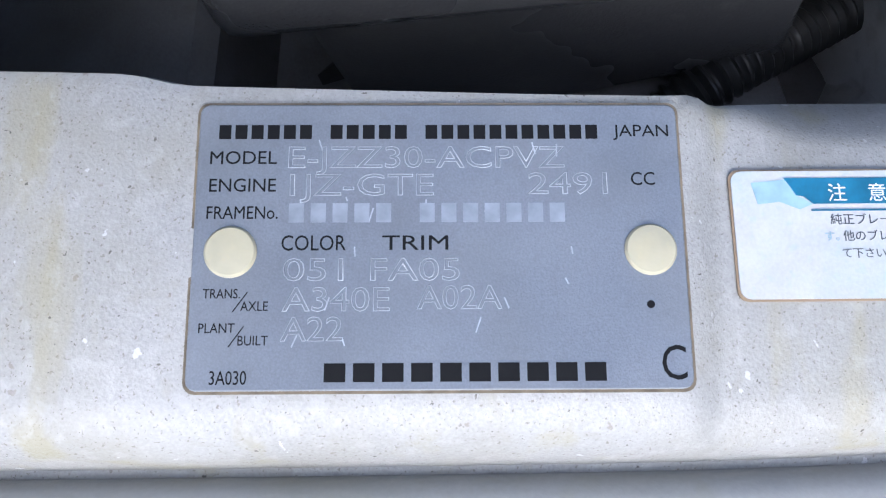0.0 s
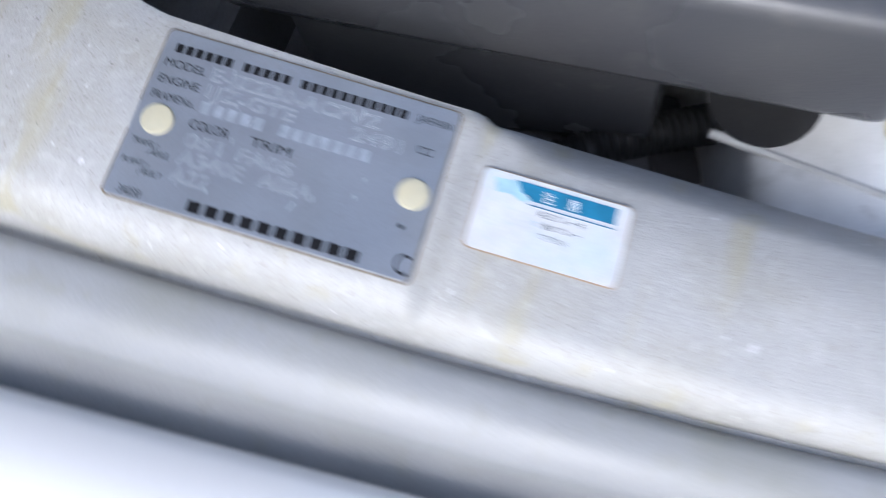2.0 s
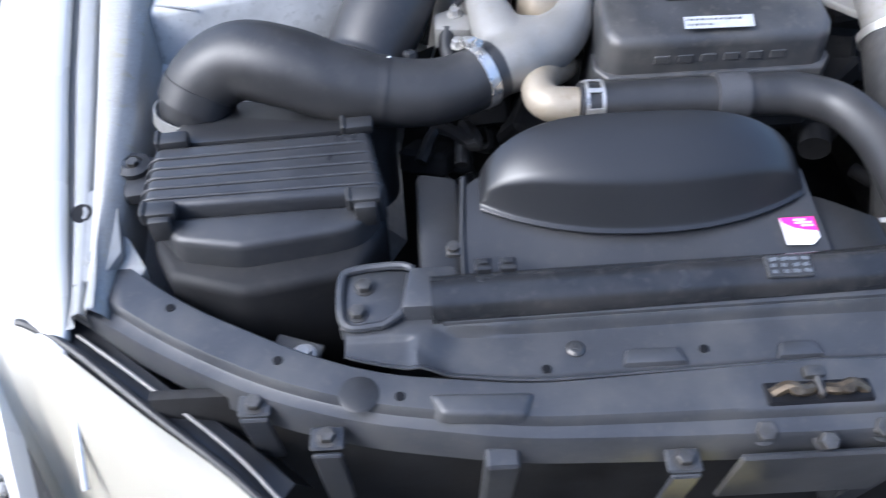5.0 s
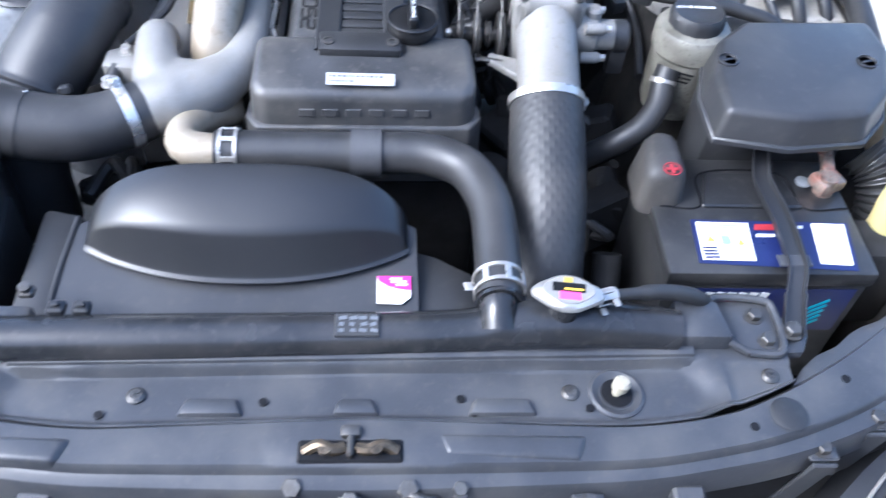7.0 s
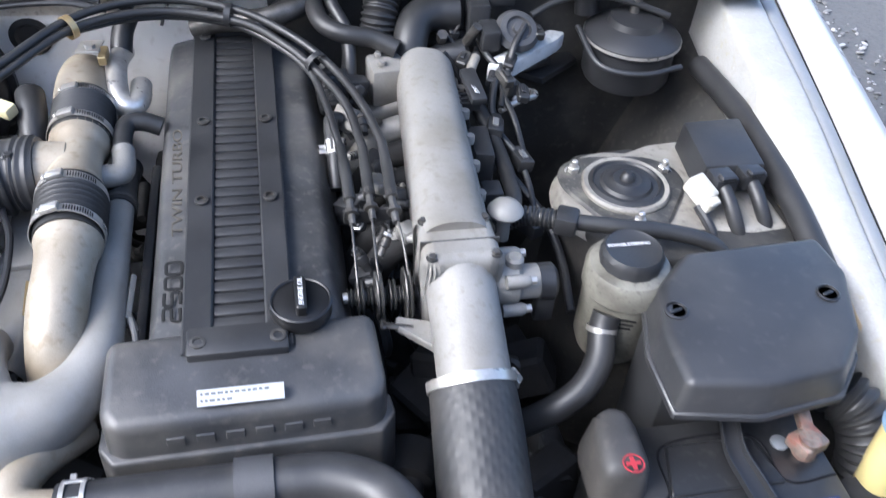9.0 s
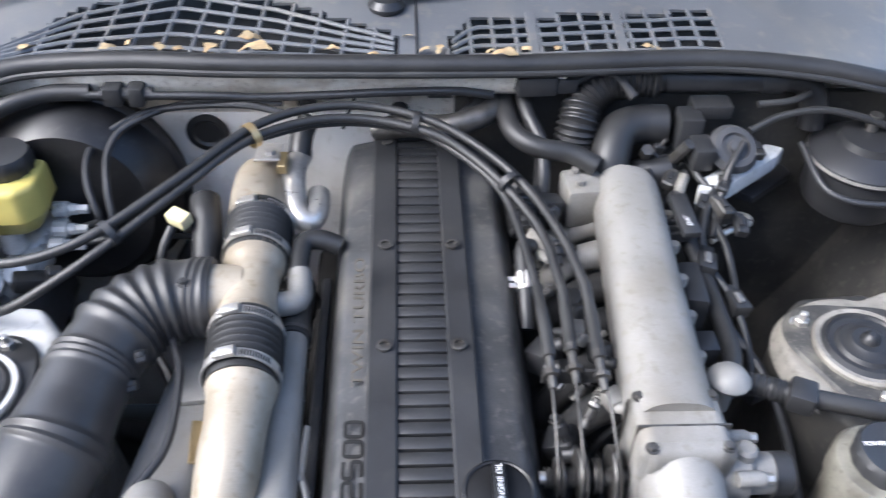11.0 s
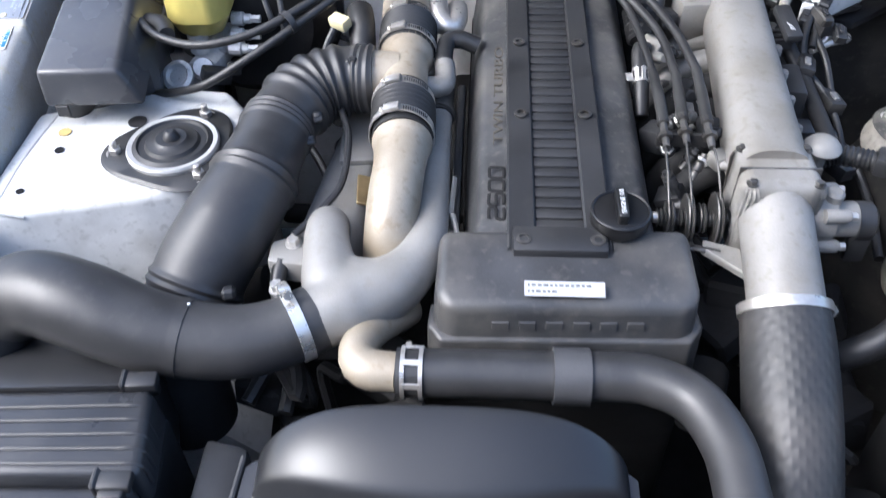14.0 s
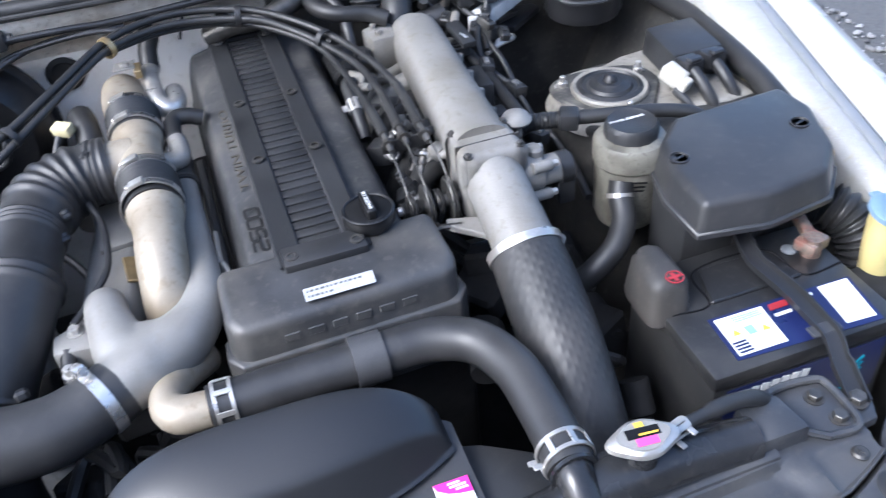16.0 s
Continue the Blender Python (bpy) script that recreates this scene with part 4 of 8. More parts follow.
part("pipe", sweep([(-0.597, 0.345, 0.69, 0.038), (-0.593, 0.350, 0.74, 0.039), (-0.578, 0.366, 0.785, 0.041), (-0.535, 0.374, 0.812, 0.043), (-0.48, 0.360, 0.812, 0.044), (-0.42, 0.345, 0.797, 0.0415), (-0.365, 0.341, 0.786, 0.0385), (-0.32, 0.344, 0.782, 0.0365), (-0.285, 0.355, 0.783, 0.0350), (-0.262, 0.366, 0.786, 0.0345), (-0.251, 0.373, 0.787, 0.0342)], None, 32), PIPE_RUBBER, ip)
part("cuff", sweep([(-0.384, 0.3418, 0.7895), (-0.374, 0.3412, 0.7875)], 0.0399, 32, 0.003), PIPE_RUBBER, ip)
part("cuff", sweep([(-0.588, 0.356, 0.768), (-0.577, 0.366, 0.787)], 0.0422, 32, 0.004), PIPE_RUBBER, ip)
part("paint_dot", lathe([(0, 0), (0.0022, 0), (0.0018, 0.0012), (0, 0.0015)], 12, at(-0.367, 0.354, 0.8235, -20)), WHITE_PRINT, ip, "white paint dot")
part("hose_clamp", band((-0.269, 0.363, 0.785), (0.86, 0.5, 0.05), 0.0354, 0.0125, 0.0016, True, radians(60)), ALLOY_CLAMP, ip, "bright steel band clamp")
part("hose_clamp", band((-0.5915, 0.352, 0.755), (0.25, 0.25, 1), 0.0425, 0.014, 0.0018, True, radians(150)), ZINC, ip)

ih = thing("ribbed_intake_hose", (-0.35, 0.5, 0.6), "black ribbed rubber hose to the turbo pipe", "hose")
RIB_AT = ([0.006, 0.014, 0.022], [0.045, 0.062, 0.079, 0.096, 0.113], [0.150, 0.158, 0.166], [0.236, 0.245], [0.372, 0.380])


def hose_radius(s, L):
    r = lerp(s, [0, 0.05, 0.12, 0.2, 0.23, 0.3, 0.36, 0.5], [0.040, 0.0405, 0.042, 0.0435, 0.047, 0.051, 0.051, 0.049])
    for row, amp, wid in ((RIB_AT[0], 0.003, 0.003), (RIB_AT[1], 0.0055, 0.006), (RIB_AT[2], 0.0025, 0.003), (RIB_AT[3], 0.004, 0.003), (RIB_AT[4], 0.003, 0.003)):
        for c in row:
            r += amp * math.exp(-(((s - c) / wid) ** 2))
    return r


part("hose", sweep([(-0.222, 0.713, 0.842), (-0.262, 0.712, 0.84), (-0.302, 0.69, 0.836), (-0.327, 0.64, 0.830), (-0.339, 0.58, 0.822), (-0.347, 0.540, 0.814), (-0.366, 0.495, 0.797), (-0.390, 0.452, 0.768), (-0.408, 0.412, 0.728), (-0.416, 0.385, 0.68), (-0.416, 0.375, 0.6)], hose_radius, 36, 0.0018), PIPE_RUBBER, ih)
for p, d in (((-0.283, 0.633, 0.838), (-40, 0, 20)), ((-0.290, 0.610, 0.822), (-40, 0, 20))):
    part("clip", join(box(0.012, 0.018, 0.008, 0.002, 1, at(*p, *d)), lathe([(0.004, -0.002), (0.007, 0), (0.007, 0.004), (0.003, 0.006), (0, 0.006)], 12, at(p[0], p[1], p[2] + 0.004, *d))), BLACK, ih)
part("clip", join(box(0.02, 0.012, 0.006, 0.002, 1, at(-0.246, 0.700, 0.872, 0, 30, 0)), bolt(0.005, 0.005, 1.4, at(-0.246, 0.698, 0.876))), BLACK, ih)
part("clip", box(0.014, 0.02, 0.012, 0.003, 1, at(-0.345, 0.40, 0.79, -30, 0, 15)), BLACK, ih)

# ---- upper coolant hose ----
SLEEVE = material("grey dusty rubber", (0.05, 0.05, 0.052), 0.5, var=0.2, scale=30, grain=0.2, gscale=700, bump=0.2)
uh = thing("coolant_hose", (0.0, 0.3, 0.7), "thick black upper coolant hose to the radiator", "hose")
part("hose", sweep([(-0.165, 0.312, 0.782), (-0.08, 0.312, 0.783), (0.0, 0.312, 0.783), (0.04, 0.312, 0.785), (0.075, 0.306, 0.787), (0.110, 0.284, 0.788), (0.130, 0.238, 0.788), (0.1335, 0.187, 0.787), (0.133, 0.14, 0.786), (0.131, 0.108, 0.784)], 0.0235, 26), PIPE_RUBBER, uh)
part("pipe_stub", sweep([(-0.165, 0.312, 0.782, 0.019), (-0.195, 0.316, 0.782, 0.020), (-0.205, 0.335, 0.782, 0.019), (-0.195, 0.37, 0.775, 0.019), (-0.165, 0.42, 0.75, 0.019)], None, 22), ALLOY_WARM, uh, "warm alloy coolant elbow")
part("sleeve", sweep([(-0.018, 0.312, 0.783), (0.016, 0.312, 0.783)], 0.0275, 26), SLEEVE, uh, "grey rubber sleeve")


def clip_ring(p, d, r, parent):
    """A spring clip: two thin rings joined by bridges."""
    b = join(lathe([(r, -0.0105), (r + 0.0016, -0.0105), (r + 0.0016, -0.0065), (r, -0.0065), (r, -0.0105)], 26), lathe([(r, 0.0065), (r + 0.0016, 0.0065), (r + 0.0016, 0.0105), (r, 0.0105), (r, 0.0065)], 26),
             *[box(0.002, 0.006, 0.018, 0.0006, 1, at((r + 0.001) * math.cos(a), (r + 0.001) * math.sin(a), 0, 0, 0, math.degrees(a))) for a in (0.4, 1.3, 2.2, 3.6, 5.0)],
             box(0.009, 0.002, 0.006, 0.0008, 1, at(-(r + 0.005), 0.004, 0.006)), box(0.009, 0.002, 0.006, 0.0008, 1, at(-(r + 0.005), -0.006, -0.006)))
    b.transform(aim(p, d))
    return part("spring_clip", b, ZINC, parent, "bright spring clip")


clip_ring((-0.150, 0.312, 0.782), (-1, 0, 0), 0.0243, uh)
clip_ring((0.132, 0.124, 0.785), (0, -1, 0), 0.0243, uh)
part("outlet", join(sweep([(0.131, 0.112, 0.785, 0.0185), (0.130, 0.098, 0.783, 0.0185), (0.130, 0.082, 0.772, 0.0185)], None, 22), lathe([(0.0185, 0), (0.0225, 0), (0.0225, 0.004), (0.0185, 0.004)], 24, at(0.131, 0.106, 0.785, 90))), TANK_BLACK, uh)

# ---- heat shield, lines and hoses by the turbo side ----
shield = thing("heat_shield", (-0.28, 0.6, 0.7), "dull pressed steel heat shield over the turbos", "heat shield")
part("shield_sheet", loft([[(xl - 0.035, y, 0.69), (xl - 0.006, y, 0.762), (xl, y, 0.774), (xl + 0.010, y, 0.780), (xr - 0.008, y, 0.781), (xr, y, 0.776), (xr + 0.006, y, 0.762), (xr + 0.016, y, 0.70)] for y, xl, xr in ((0.480, -0.296, -0.232), (0.505, -0.292, -0.228), (0.58, -0.283, -0.222), (0.64, -0.275, -0.218), (0.70, -0.266, -0.216), (0.722, -0.262, -0.216))]), ALLOY_DARK, shield, sharp=60)
part("end_face", prism([(-0.292, 0.478), (-0.232, 0.478), (-0.232, 0.484), (-0.292, 0.484)], 0.68, 0.772, 0.002, 1), ALLOY_DARK, shield)
part("step", box(0.05, 0.10, 0.008, 0.002, 2, at(-0.240, 0.67, 0.784, 0, 0, 5)), ALLOY_DARK, shield)
part("rust_panel", box(0.026, 0.05, 0.004, 0.001, 1, at(-0.222, 0.575, 0.779, 0, 18, 5)), BRASS, shield, "browned steel insert")


def hose(name, label, ctrl, r, mat=None, category="hose", seg=14, step=0.006, rad=None, **extra):
    o = thing(name, ctrl[0][:3], label, category)
    part("run", sweep([c[:3] for c in ctrl], rad or r, seg, step), mat or RUBBER, o)
    return o


hose("vacuum_line", "thin black steel line over the heat shield", [(-0.250, 0.700, 0.83), (-0.262, 0.675, 0.828), (-0.247, 0.624, 0.822), (-0.246, 0.555, 0.812), (-0.262, 0.517, 0.806), (-0.290, 0.476, 0.80)], 0.0042, BLACK_SATIN, "metal line", 10)
lug = thing("actuator", (-0.295, 0.465, 0.77), "cast alloy actuator flange with bolts", "actuator")
part("flange", prism([(-0.315, 0.445), (-0.315, 0.475), (-0.285, 0.49), (-0.272, 0.47), (-0.272, 0.44)], 0.765, 0.792, 0.004, 2), ALLOY_DARK, lug)
part("flange_bolt", bolt(0.0065, 0.008, 1.4, at(-0.290, 0.472, 0.792)), ZINC, lug)
part("flange_bolt", bolt(0.0065, 0.009, 1.3, at(-0.291, 0.392, 0.806)), ZINC, lug)
hose("actuator_hose", "short black hose below the actuator", [(-0.300, 0.452, 0.785), (-0.302, 0.43, 0.775), (-0.296, 0.405, 0.765), (-0.29, 0.38, 0.74)], 0.009)
hose("clamped_hose", "black hose stub with steel clamp behind the alloy pipe", [(-0.255, 0.80, 0.79), (-0.254, 0.825, 0.815), (-0.256, 0.85, 0.835), (-0.262, 0.88, 0.84)], 0.018)
yc = thing("wiring_plug", (-0.285, 0.84, 0.82), "cream wiring plug on a black lead", "wiring plug")
YELLOW_PLUG = material("cream plug plastic", (0.62, 0.56, 0.34), 0.5, var=0.06)
part("plug", box(0.028, 0.018, 0.016, 0.003, 2, at(-0.283, 0.837, 0.848, 10, 0, -35)), YELLOW_PLUG, yc)
part("lead", sweep([(-0.29, 0.828, 0.843), (-0.30, 0.812, 0.825), (-0.305, 0.80, 0.80), (-0.30, 0.80, 0.76)], 0.005, 10), BLACK, yc)
hose("breather_hose", "black breather hose with spring clips to the cam cover", [(-0.098, 0.797, 0.838), (-0.118, 0.800, 0.845), (-0.136, 0.796, 0.846), (-0.141, 0.775, 0.842), (-0.140, 0.745, 0.835)], 0.0115)
hose("breather_pipe", "pale alloy breather elbow below the hose", [(-0.140, 0.755, 0.836), (-0.138, 0.735, 0.832), (-0.140, 0.718, 0.83), (-0.158, 0.711, 0.832), (-0.18, 0.711, 0.835)], 0.0135, ALLOY, "pipe")
hose("steel_return_pipe", "bright curved steel pipe behind the bellows", [(-0.152, 0.955, 0.855), (-0.156, 0.915, 0.862), (-0.155, 0.88, 0.858), (-0.149, 0.845, 0.848), (-0.136, 0.836, 0.842), (-0.127, 0.855, 0.842), (-0.128, 0.89, 0.84)], 0.0138, ZINC, "pipe")
hose("black_coupling", "black hose coupling above the steel pipe", [(-0.140, 0.97, 0.90), (-0.150, 0.96, 0.88), (-0.153, 0.94, 0.862)], 0.014)
bk = thing("pipe_bracket", (-0.19, 0.93, 0.85), "bright folded steel bracket on the turbo pipe", "bracket")
part("tab", join(box(0.03, 0.05, 0.003, 0.001, 1, at(-0.186, 0.918, 0.883, -12)), bolt(0.007, 0.007, 1.4, at(-0.184, 0.91, 0.884))), ZINC, bk)
part("copper_tab", box(0.01, 0.03, 0.012, 0.001, 1, at(-0.168, 0.90, 0.88)), BRASS, bk, "copper coloured tab")
rl = thing("engine_side_rail", (-0.122, 0.62, 0.70), "long dark steel rail beside the cam cover", "rail")
part("rail_bar", box(0.012, 0.40, 0.02, 0.003, 2, at(-0.120, 0.64, 0.74)), STEEL_BLACK, rl)
part("tab", sweep([(-0.130, 0.56, 0.80), (-0.126, 0.53, 0.795), (-0.118, 0.512, 0.782)], 0.005, 8), ALLOY_DARK, rl)

# ---- throttle cables and linkage ----
arch = thing("cable_bundle", (0, 0.9, 0.85), "pair of black cables arching over the engine", "cable")
part("cable", sweep([(-0.545, 0.815, 0.86), (-0.535, 0.795, 0.87), (-0.499, 0.756, 0.872), (-0.444, 0.732, 0.875), (-0.385, 0.737, 0.885), (-0.332, 0.762, 0.900), (-0.264, 0.821, 0.920), (-0.199, 0.889, 0.935), (-0.135, 0.928, 0.937), (-0.066, 0.941, 0.932), (0.009, 0.919, 0.925), (0.068, 0.880, 0.910), (0.111, 0.832, 0.895), (0.142, 0.76, 0.885), (0.158, 0.69, 0.876)], 0.0054, 12), RUBBER, arch)
part("cable", sweep([(-0.560, 0.76, 0.78), (-0.511, 0.735, 0.80), (-0.445, 0.708, 0.83), (-0.391, 0.717, 0.858), (-0.331, 0.750, 0.886), (-0.258, 0.818, 0.912), (-0.200, 0.879, 0.926), (-0.134, 0.917, 0.927), (-0.066, 0.928, 0.922), (0.009, 0.906, 0.916), (0.056, 0.876, 0.902), (0.095, 0.83, 0.888), (0.125, 0.765, 0.878), (0.136, 0.69, 0.868)], 0.0054, 12), RUBBER, arch)
part("cable", sweep([(-0.20, 0.884, 0.922), (-0.134, 0.922, 0.918), (-0.066, 0.935, 0.912), (0.0, 0.918, 0.906), (0.05, 0.88, 0.896), (0.085, 0.835, 0.885), (0.10, 0.78, 0.876), (0.111, 0.70, 0.864)], 0.0046, 12), RUBBER, arch)
for p, d in (((-0.332, 0.757, 0.893), (0.6, 0.6, 0.2)), ((-0.197, 0.886, 0.928), (0.7, 0.65, 0.1)), ((0.095, 0.84, 0.893), (0.5, -0.8, -0.2)), ((-0.01, 0.922, 0.92), (1, -0.2, -0.1))):
    part("tie", band(p, d, 0.0130, 0.008, 0.002, False), BLACK if d[0] != 0.7 else BRASS, arch)
link = thing("throttle_linkage", (0.135, 0.56, 0.80), "grimy throttle linkage with cable drums and springs", "throttle linkage")
for ctrl in ([(0.111, 0.70, 0.864), (0.113, 0.645, 0.860), (0.113, 0.612, 0.855)], [(0.136, 0.69, 0.868), (0.136, 0.656, 0.861), (0.135, 0.615, 0.858)], [(0.158, 0.69, 0.876), (0.159, 0.655, 0.870), (0.158, 0.60, 0.865)]):
    part("cable_sleeve", sweep(ctrl, lambda s, L: 0.0068 if s > 0.3 * L else 0.0060, 12), RUBBER, link)
    x, y, z = ctrl[-1]
    part("adjuster", join(lathe([(0.004, -0.02), (0.007, -0.02), (0.007, -0.012), (0.0045, -0.011), (0.0045, 0.004), (0.0085, 0.005), (0.0085, 0.010), (0.0045, 0.011), (0.004, 0.024), (0, 0.024)], 8, aim((x, y - 0.012, z - 0.002), (0, -1, -0.15)))), BOLT_DARK, link)
part("bracket", join(box(0.066, 0.004, 0.018, 0.001, 1, at(0.137, 0.595, 0.846)), box(0.02, 0.03, 0.004, 0.001, 1, at(0.135, 0.61, 0.836))), DARK, link)
for ctrl in ([(0.112, 0.59, 0.853), (0.111, 0.54, 0.84), (0.111, 0.50, 0.815)], [(0.134, 0.585, 0.856), (0.132, 0.52, 0.842), (0.135, 0.494, 0.812)], [(0.158, 0.585, 0.864), (0.162, 0.542, 0.852), (0.165, 0.50, 0.82)]):
    part("wire", sweep(ctrl, 0.0015, 8), BOLT_DARK, link)
for x, r in ((0.113, 0.018), (0.133, 0.026), (0.147, 0.016), (0.163, 0.028)):
    part("cable_drum", lathe([(0, -0.0035), (r, -0.0035), (r + 0.001, -0.002), (r - 0.003, 0), (r + 0.001, 0.002), (r, 0.0035), (0, 0.0035)], 26, at(x, 0.508, 0.808, 0, 90), lambda a, z: 1 - 0.22 * max(0, math.cos(a + 2.2))), BOLT_DARK, link)
part("return_spring", sweep([(0.10, 0.508, 0.808), (0.178, 0.508, 0.808)], corrugated(0.0085, 0.0042, 0.0018), 14, 0.0008), BOLT_DARK, link)
part("shaft", sweep([(0.095, 0.508, 0.808), (0.20, 0.508, 0.808)], 0.006, 10, 0.02), ZINC, link)
part("hook_lever", join(box(0.035, 0.008, 0.006, 0.002, 1, at(0.150, 0.478, 0.79, 0, 0, -15)), box(0.008, 0.022, 0.006, 0.002, 1, at(0.135, 0.487, 0.79))), BOLT_DARK, link)
for i, (x, y, z, sx, sy, sz, mt) in enumerate([(0.118, 0.86, 0.845, 0.035, 0.03, 0.04, "d"), (0.146, 0.855, 0.85, 0.03, 0.022, 0.02, "d"), (0.128, 0.80, 0.835, 0.022, 0.03, 0.03, "z"), (0.15, 0.70, 0.84, 0.03, 0.018, 0.018, "d"), (0.148, 0.665, 0.835, 0.026, 0.02, 0.016, "z"), (0.168, 0.63, 0.84, 0.02, 0.022, 0.02, "d"), (0.172, 0.575, 0.835, 0.02, 0.02, 0.018, "z"), (0.12, 0.66, 0.80, 0.03, 0.03, 0.03, "d"), (0.125, 0.56, 0.79, 0.03, 0.03, 0.02, "d")]):
    o = thing("injector_fitting", (x, y, z - sz / 2), "small dark fuel fitting between cover and plenum" if mt == "d" else "small bright fuel fitting between cover and plenum", "fuel fitting", "fuel fittings")
    part("body", join(box(sx, sy, sz, 0.003, 2, at(x, y, z, 0, 15 * (i % 3), 20 * i)), lathe([(0, 0), (sx * 0.28, 0), (sx * 0.28, sz * 0.7), (sx * 0.2, sz * 0.8), (0, sz * 0.8)], 12, at(x, y - sy * 0.5, z, 70, 0, 10 * i))), BLACK if mt == "d" else ALLOY, o)
random.seed(17)
for i in range(20):
    x, y, z = random.uniform(0.113, 0.176), 0.55 + 0.33 * i / 19 + random.uniform(-0.01, 0.01), random.uniform(0.80, 0.842)
    r, mt = random.uniform(0.0045, 0.0085), (BOLT_DARK, BLACK, ALLOY, BLACK, BOLT_DARK)[i % 5]
    o = thing("rail_fitting", (x, y, z - 0.01), "small cast fitting with a collar on the fuel rail" if mt is ALLOY else "small grimy dark fitting on the fuel rail", "fuel fitting", "fuel fittings")
    m = at(x, y, z, random.uniform(-70, 70), random.uniform(-40, 40), random.uniform(0, 180))
    part("body", lathe([(0, -0.016), (r * 0.7, -0.016), (r * 0.7, -0.006), (r, -0.005), (r, 0.004), (r * 0.6, 0.006), (r * 0.6, 0.014), (0, 0.015)], 12, m), mt, o)
    part("collar", lathe([(r * 0.7, 0.007), (r * 0.95, 0.007), (r * 0.95, 0.010), (r * 0.7, 0.010)], 6, m), ZINC if i % 3 == 0 else BOLT_DARK, o)
hose("fuel_hose", "black fuel hose with a bright clip by the cam cover", [(0.118, 0.79, 0.84), (0.108, 0.785, 0.845), (0.106, 0.765, 0.838), (0.107, 0.735, 0.825), (0.106, 0.70, 0.80)], 0.0095)
clip_ring((0.1065, 0.745, 0.829), (0, -0.9, -0.4), 0.0085, link)
hose("bellows_motor", "ribbed black vacuum motor behind the linkage", [(0.108, 0.855, 0.858), (0.110, 0.84, 0.85), (0.113, 0.815, 0.838)], 0.016, None, "vacuum motor", 16, 0.0012, corrugated(0.016, 0.006, 0.002))


# ---- battery side ----
bat = thing("battery", (0.437, 0.255, 0.55), "black car battery with white and blue labels", "battery")
BATT = material("dusty black battery plastic", (0.015, 0.0153, 0.0163), 0.38, var=0.2, scale=16, grain=0.12, gscale=900, bump=0.15, dirt=(0.07, 0.067, 0.06), dirt_amount=0.4)
part("case", box(0.226, 0.172, 0.19, 0.004, 2, at(0.437, 0.255, 0.645)), BATT, bat)
lid = part("lid", join(box(0.232, 0.178, 0.022, 0.004, 2, at(0.437, 0.255, 0.745)), prism([(0.378, 0.262), (0.392, 0.316), (0.482, 0.316), (0.496, 0.262)], 0.756, 0.7605, 0.002, 1)), BATT, bat)
part("seam", sweep([(0.33, 0.264, 0.7565), (0.376, 0.264, 0.7565), (0.39, 0.318, 0.7565), (0.484, 0.318, 0.7565), (0.498, 0.264, 0.7565), (0.55, 0.264, 0.7565)], 0.0013, 6, 0.004), INK, lid)
BLUE = material("dark blue label print", (0.01, 0.016, 0.075), 0.35, var=0.1, bump=0.03)
RED = material("red print", (0.28, 0.022, 0.03), 0.45, var=0.1, bump=0)
TEAL = material("teal label print", (0.02, 0.32, 0.42), 0.4, var=0.15, bump=0)
AMBER = material("amber warning print", (0.8, 0.5, 0.05), 0.4, var=0.05, bump=0)
SKYBLUE = material("light blue print", (0.25, 0.5, 0.7), 0.4, var=0.05, bump=0)


def sticker(name, poly, z, mat, parent, label="", t=0.0006):
    return part(name, prism(poly, z, z + t), mat, parent, label)


top_label = sticker("top_label", [(0.356, 0.180), (0.530, 0.171), (0.541, 0.241), (0.360, 0.243)], 0.7563, BLUE, bat, "dark blue top label")
sticker("white_panel", [(0.361, 0.184), (0.419, 0.183), (0.424, 0.238), (0.365, 0.239)], 0.7571, WHITE_PRINT, top_label, "white warning panel")
sticker("white_panel", [(0.490, 0.180), (0.526, 0.178), (0.536, 0.238), (0.498, 0.239)], 0.7571, WHITE_PRINT, top_label, "blank white panel")
for x, y in ((0.376, 0.214), (0.409, 0.209)):
    sticker("warning_triangle", [(x - 0.005, y - 0.004), (x + 0.005, y - 0.004), (x, y + 0.005)], 0.7578, AMBER, top_label)
sticker("blue_mark", [(0.388, 0.206), (0.398, 0.206), (0.398, 0.218), (0.388, 0.218)], 0.7578, SKYBLUE, top_label)
for i in range(4):
    sticker("print_bar", [(0.3635, 0.186 + i * 0.0045), (0.380, 0.186 + i * 0.0045), (0.380, 0.1885 + i * 0.0045), (0.3635, 0.1885 + i * 0.0045)], 0.7578, BLUE, top_label)
for i in range(3):
    sticker("print_bar", [(0.383, 0.227 + i * 0.003), (0.418, 0.227 + i * 0.003), (0.418, 0.2285 + i * 0.003), (0.383, 0.2285 + i * 0.003)], 0.7578, SKYBLUE, top_label)
sticker("red_logo_bar", [(0.429, 0.228), (0.452, 0.228), (0.455, 0.237), (0.432, 0.237)], 0.7571, RED, top_label)
sticker("white_bar", [(0.429, 0.218), (0.450, 0.218), (0.451, 0.222), (0.430, 0.222)], 0.7571, WHITE_PRINT, top_label)
sticker("white_bar", [(0.470, 0.231), (0.486, 0.231), (0.487, 0.235), (0.471, 0.235)], 0.7571, WHITE_PRINT, top_label)
front_label = part("front_label", box(0.20, 0.0008, 0.075, 0, 1, at(0.44, 0.1685, 0.69)), BLUE, bat, "dark blue front label")
for i in range(7):
    part("logo_block", box(0.0095, 0.0008, 0.013, 0, 1, at(0.362 + i * 0.0125, 0.1678, 0.715, 0, 12)), WHITE_PRINT, front_label)
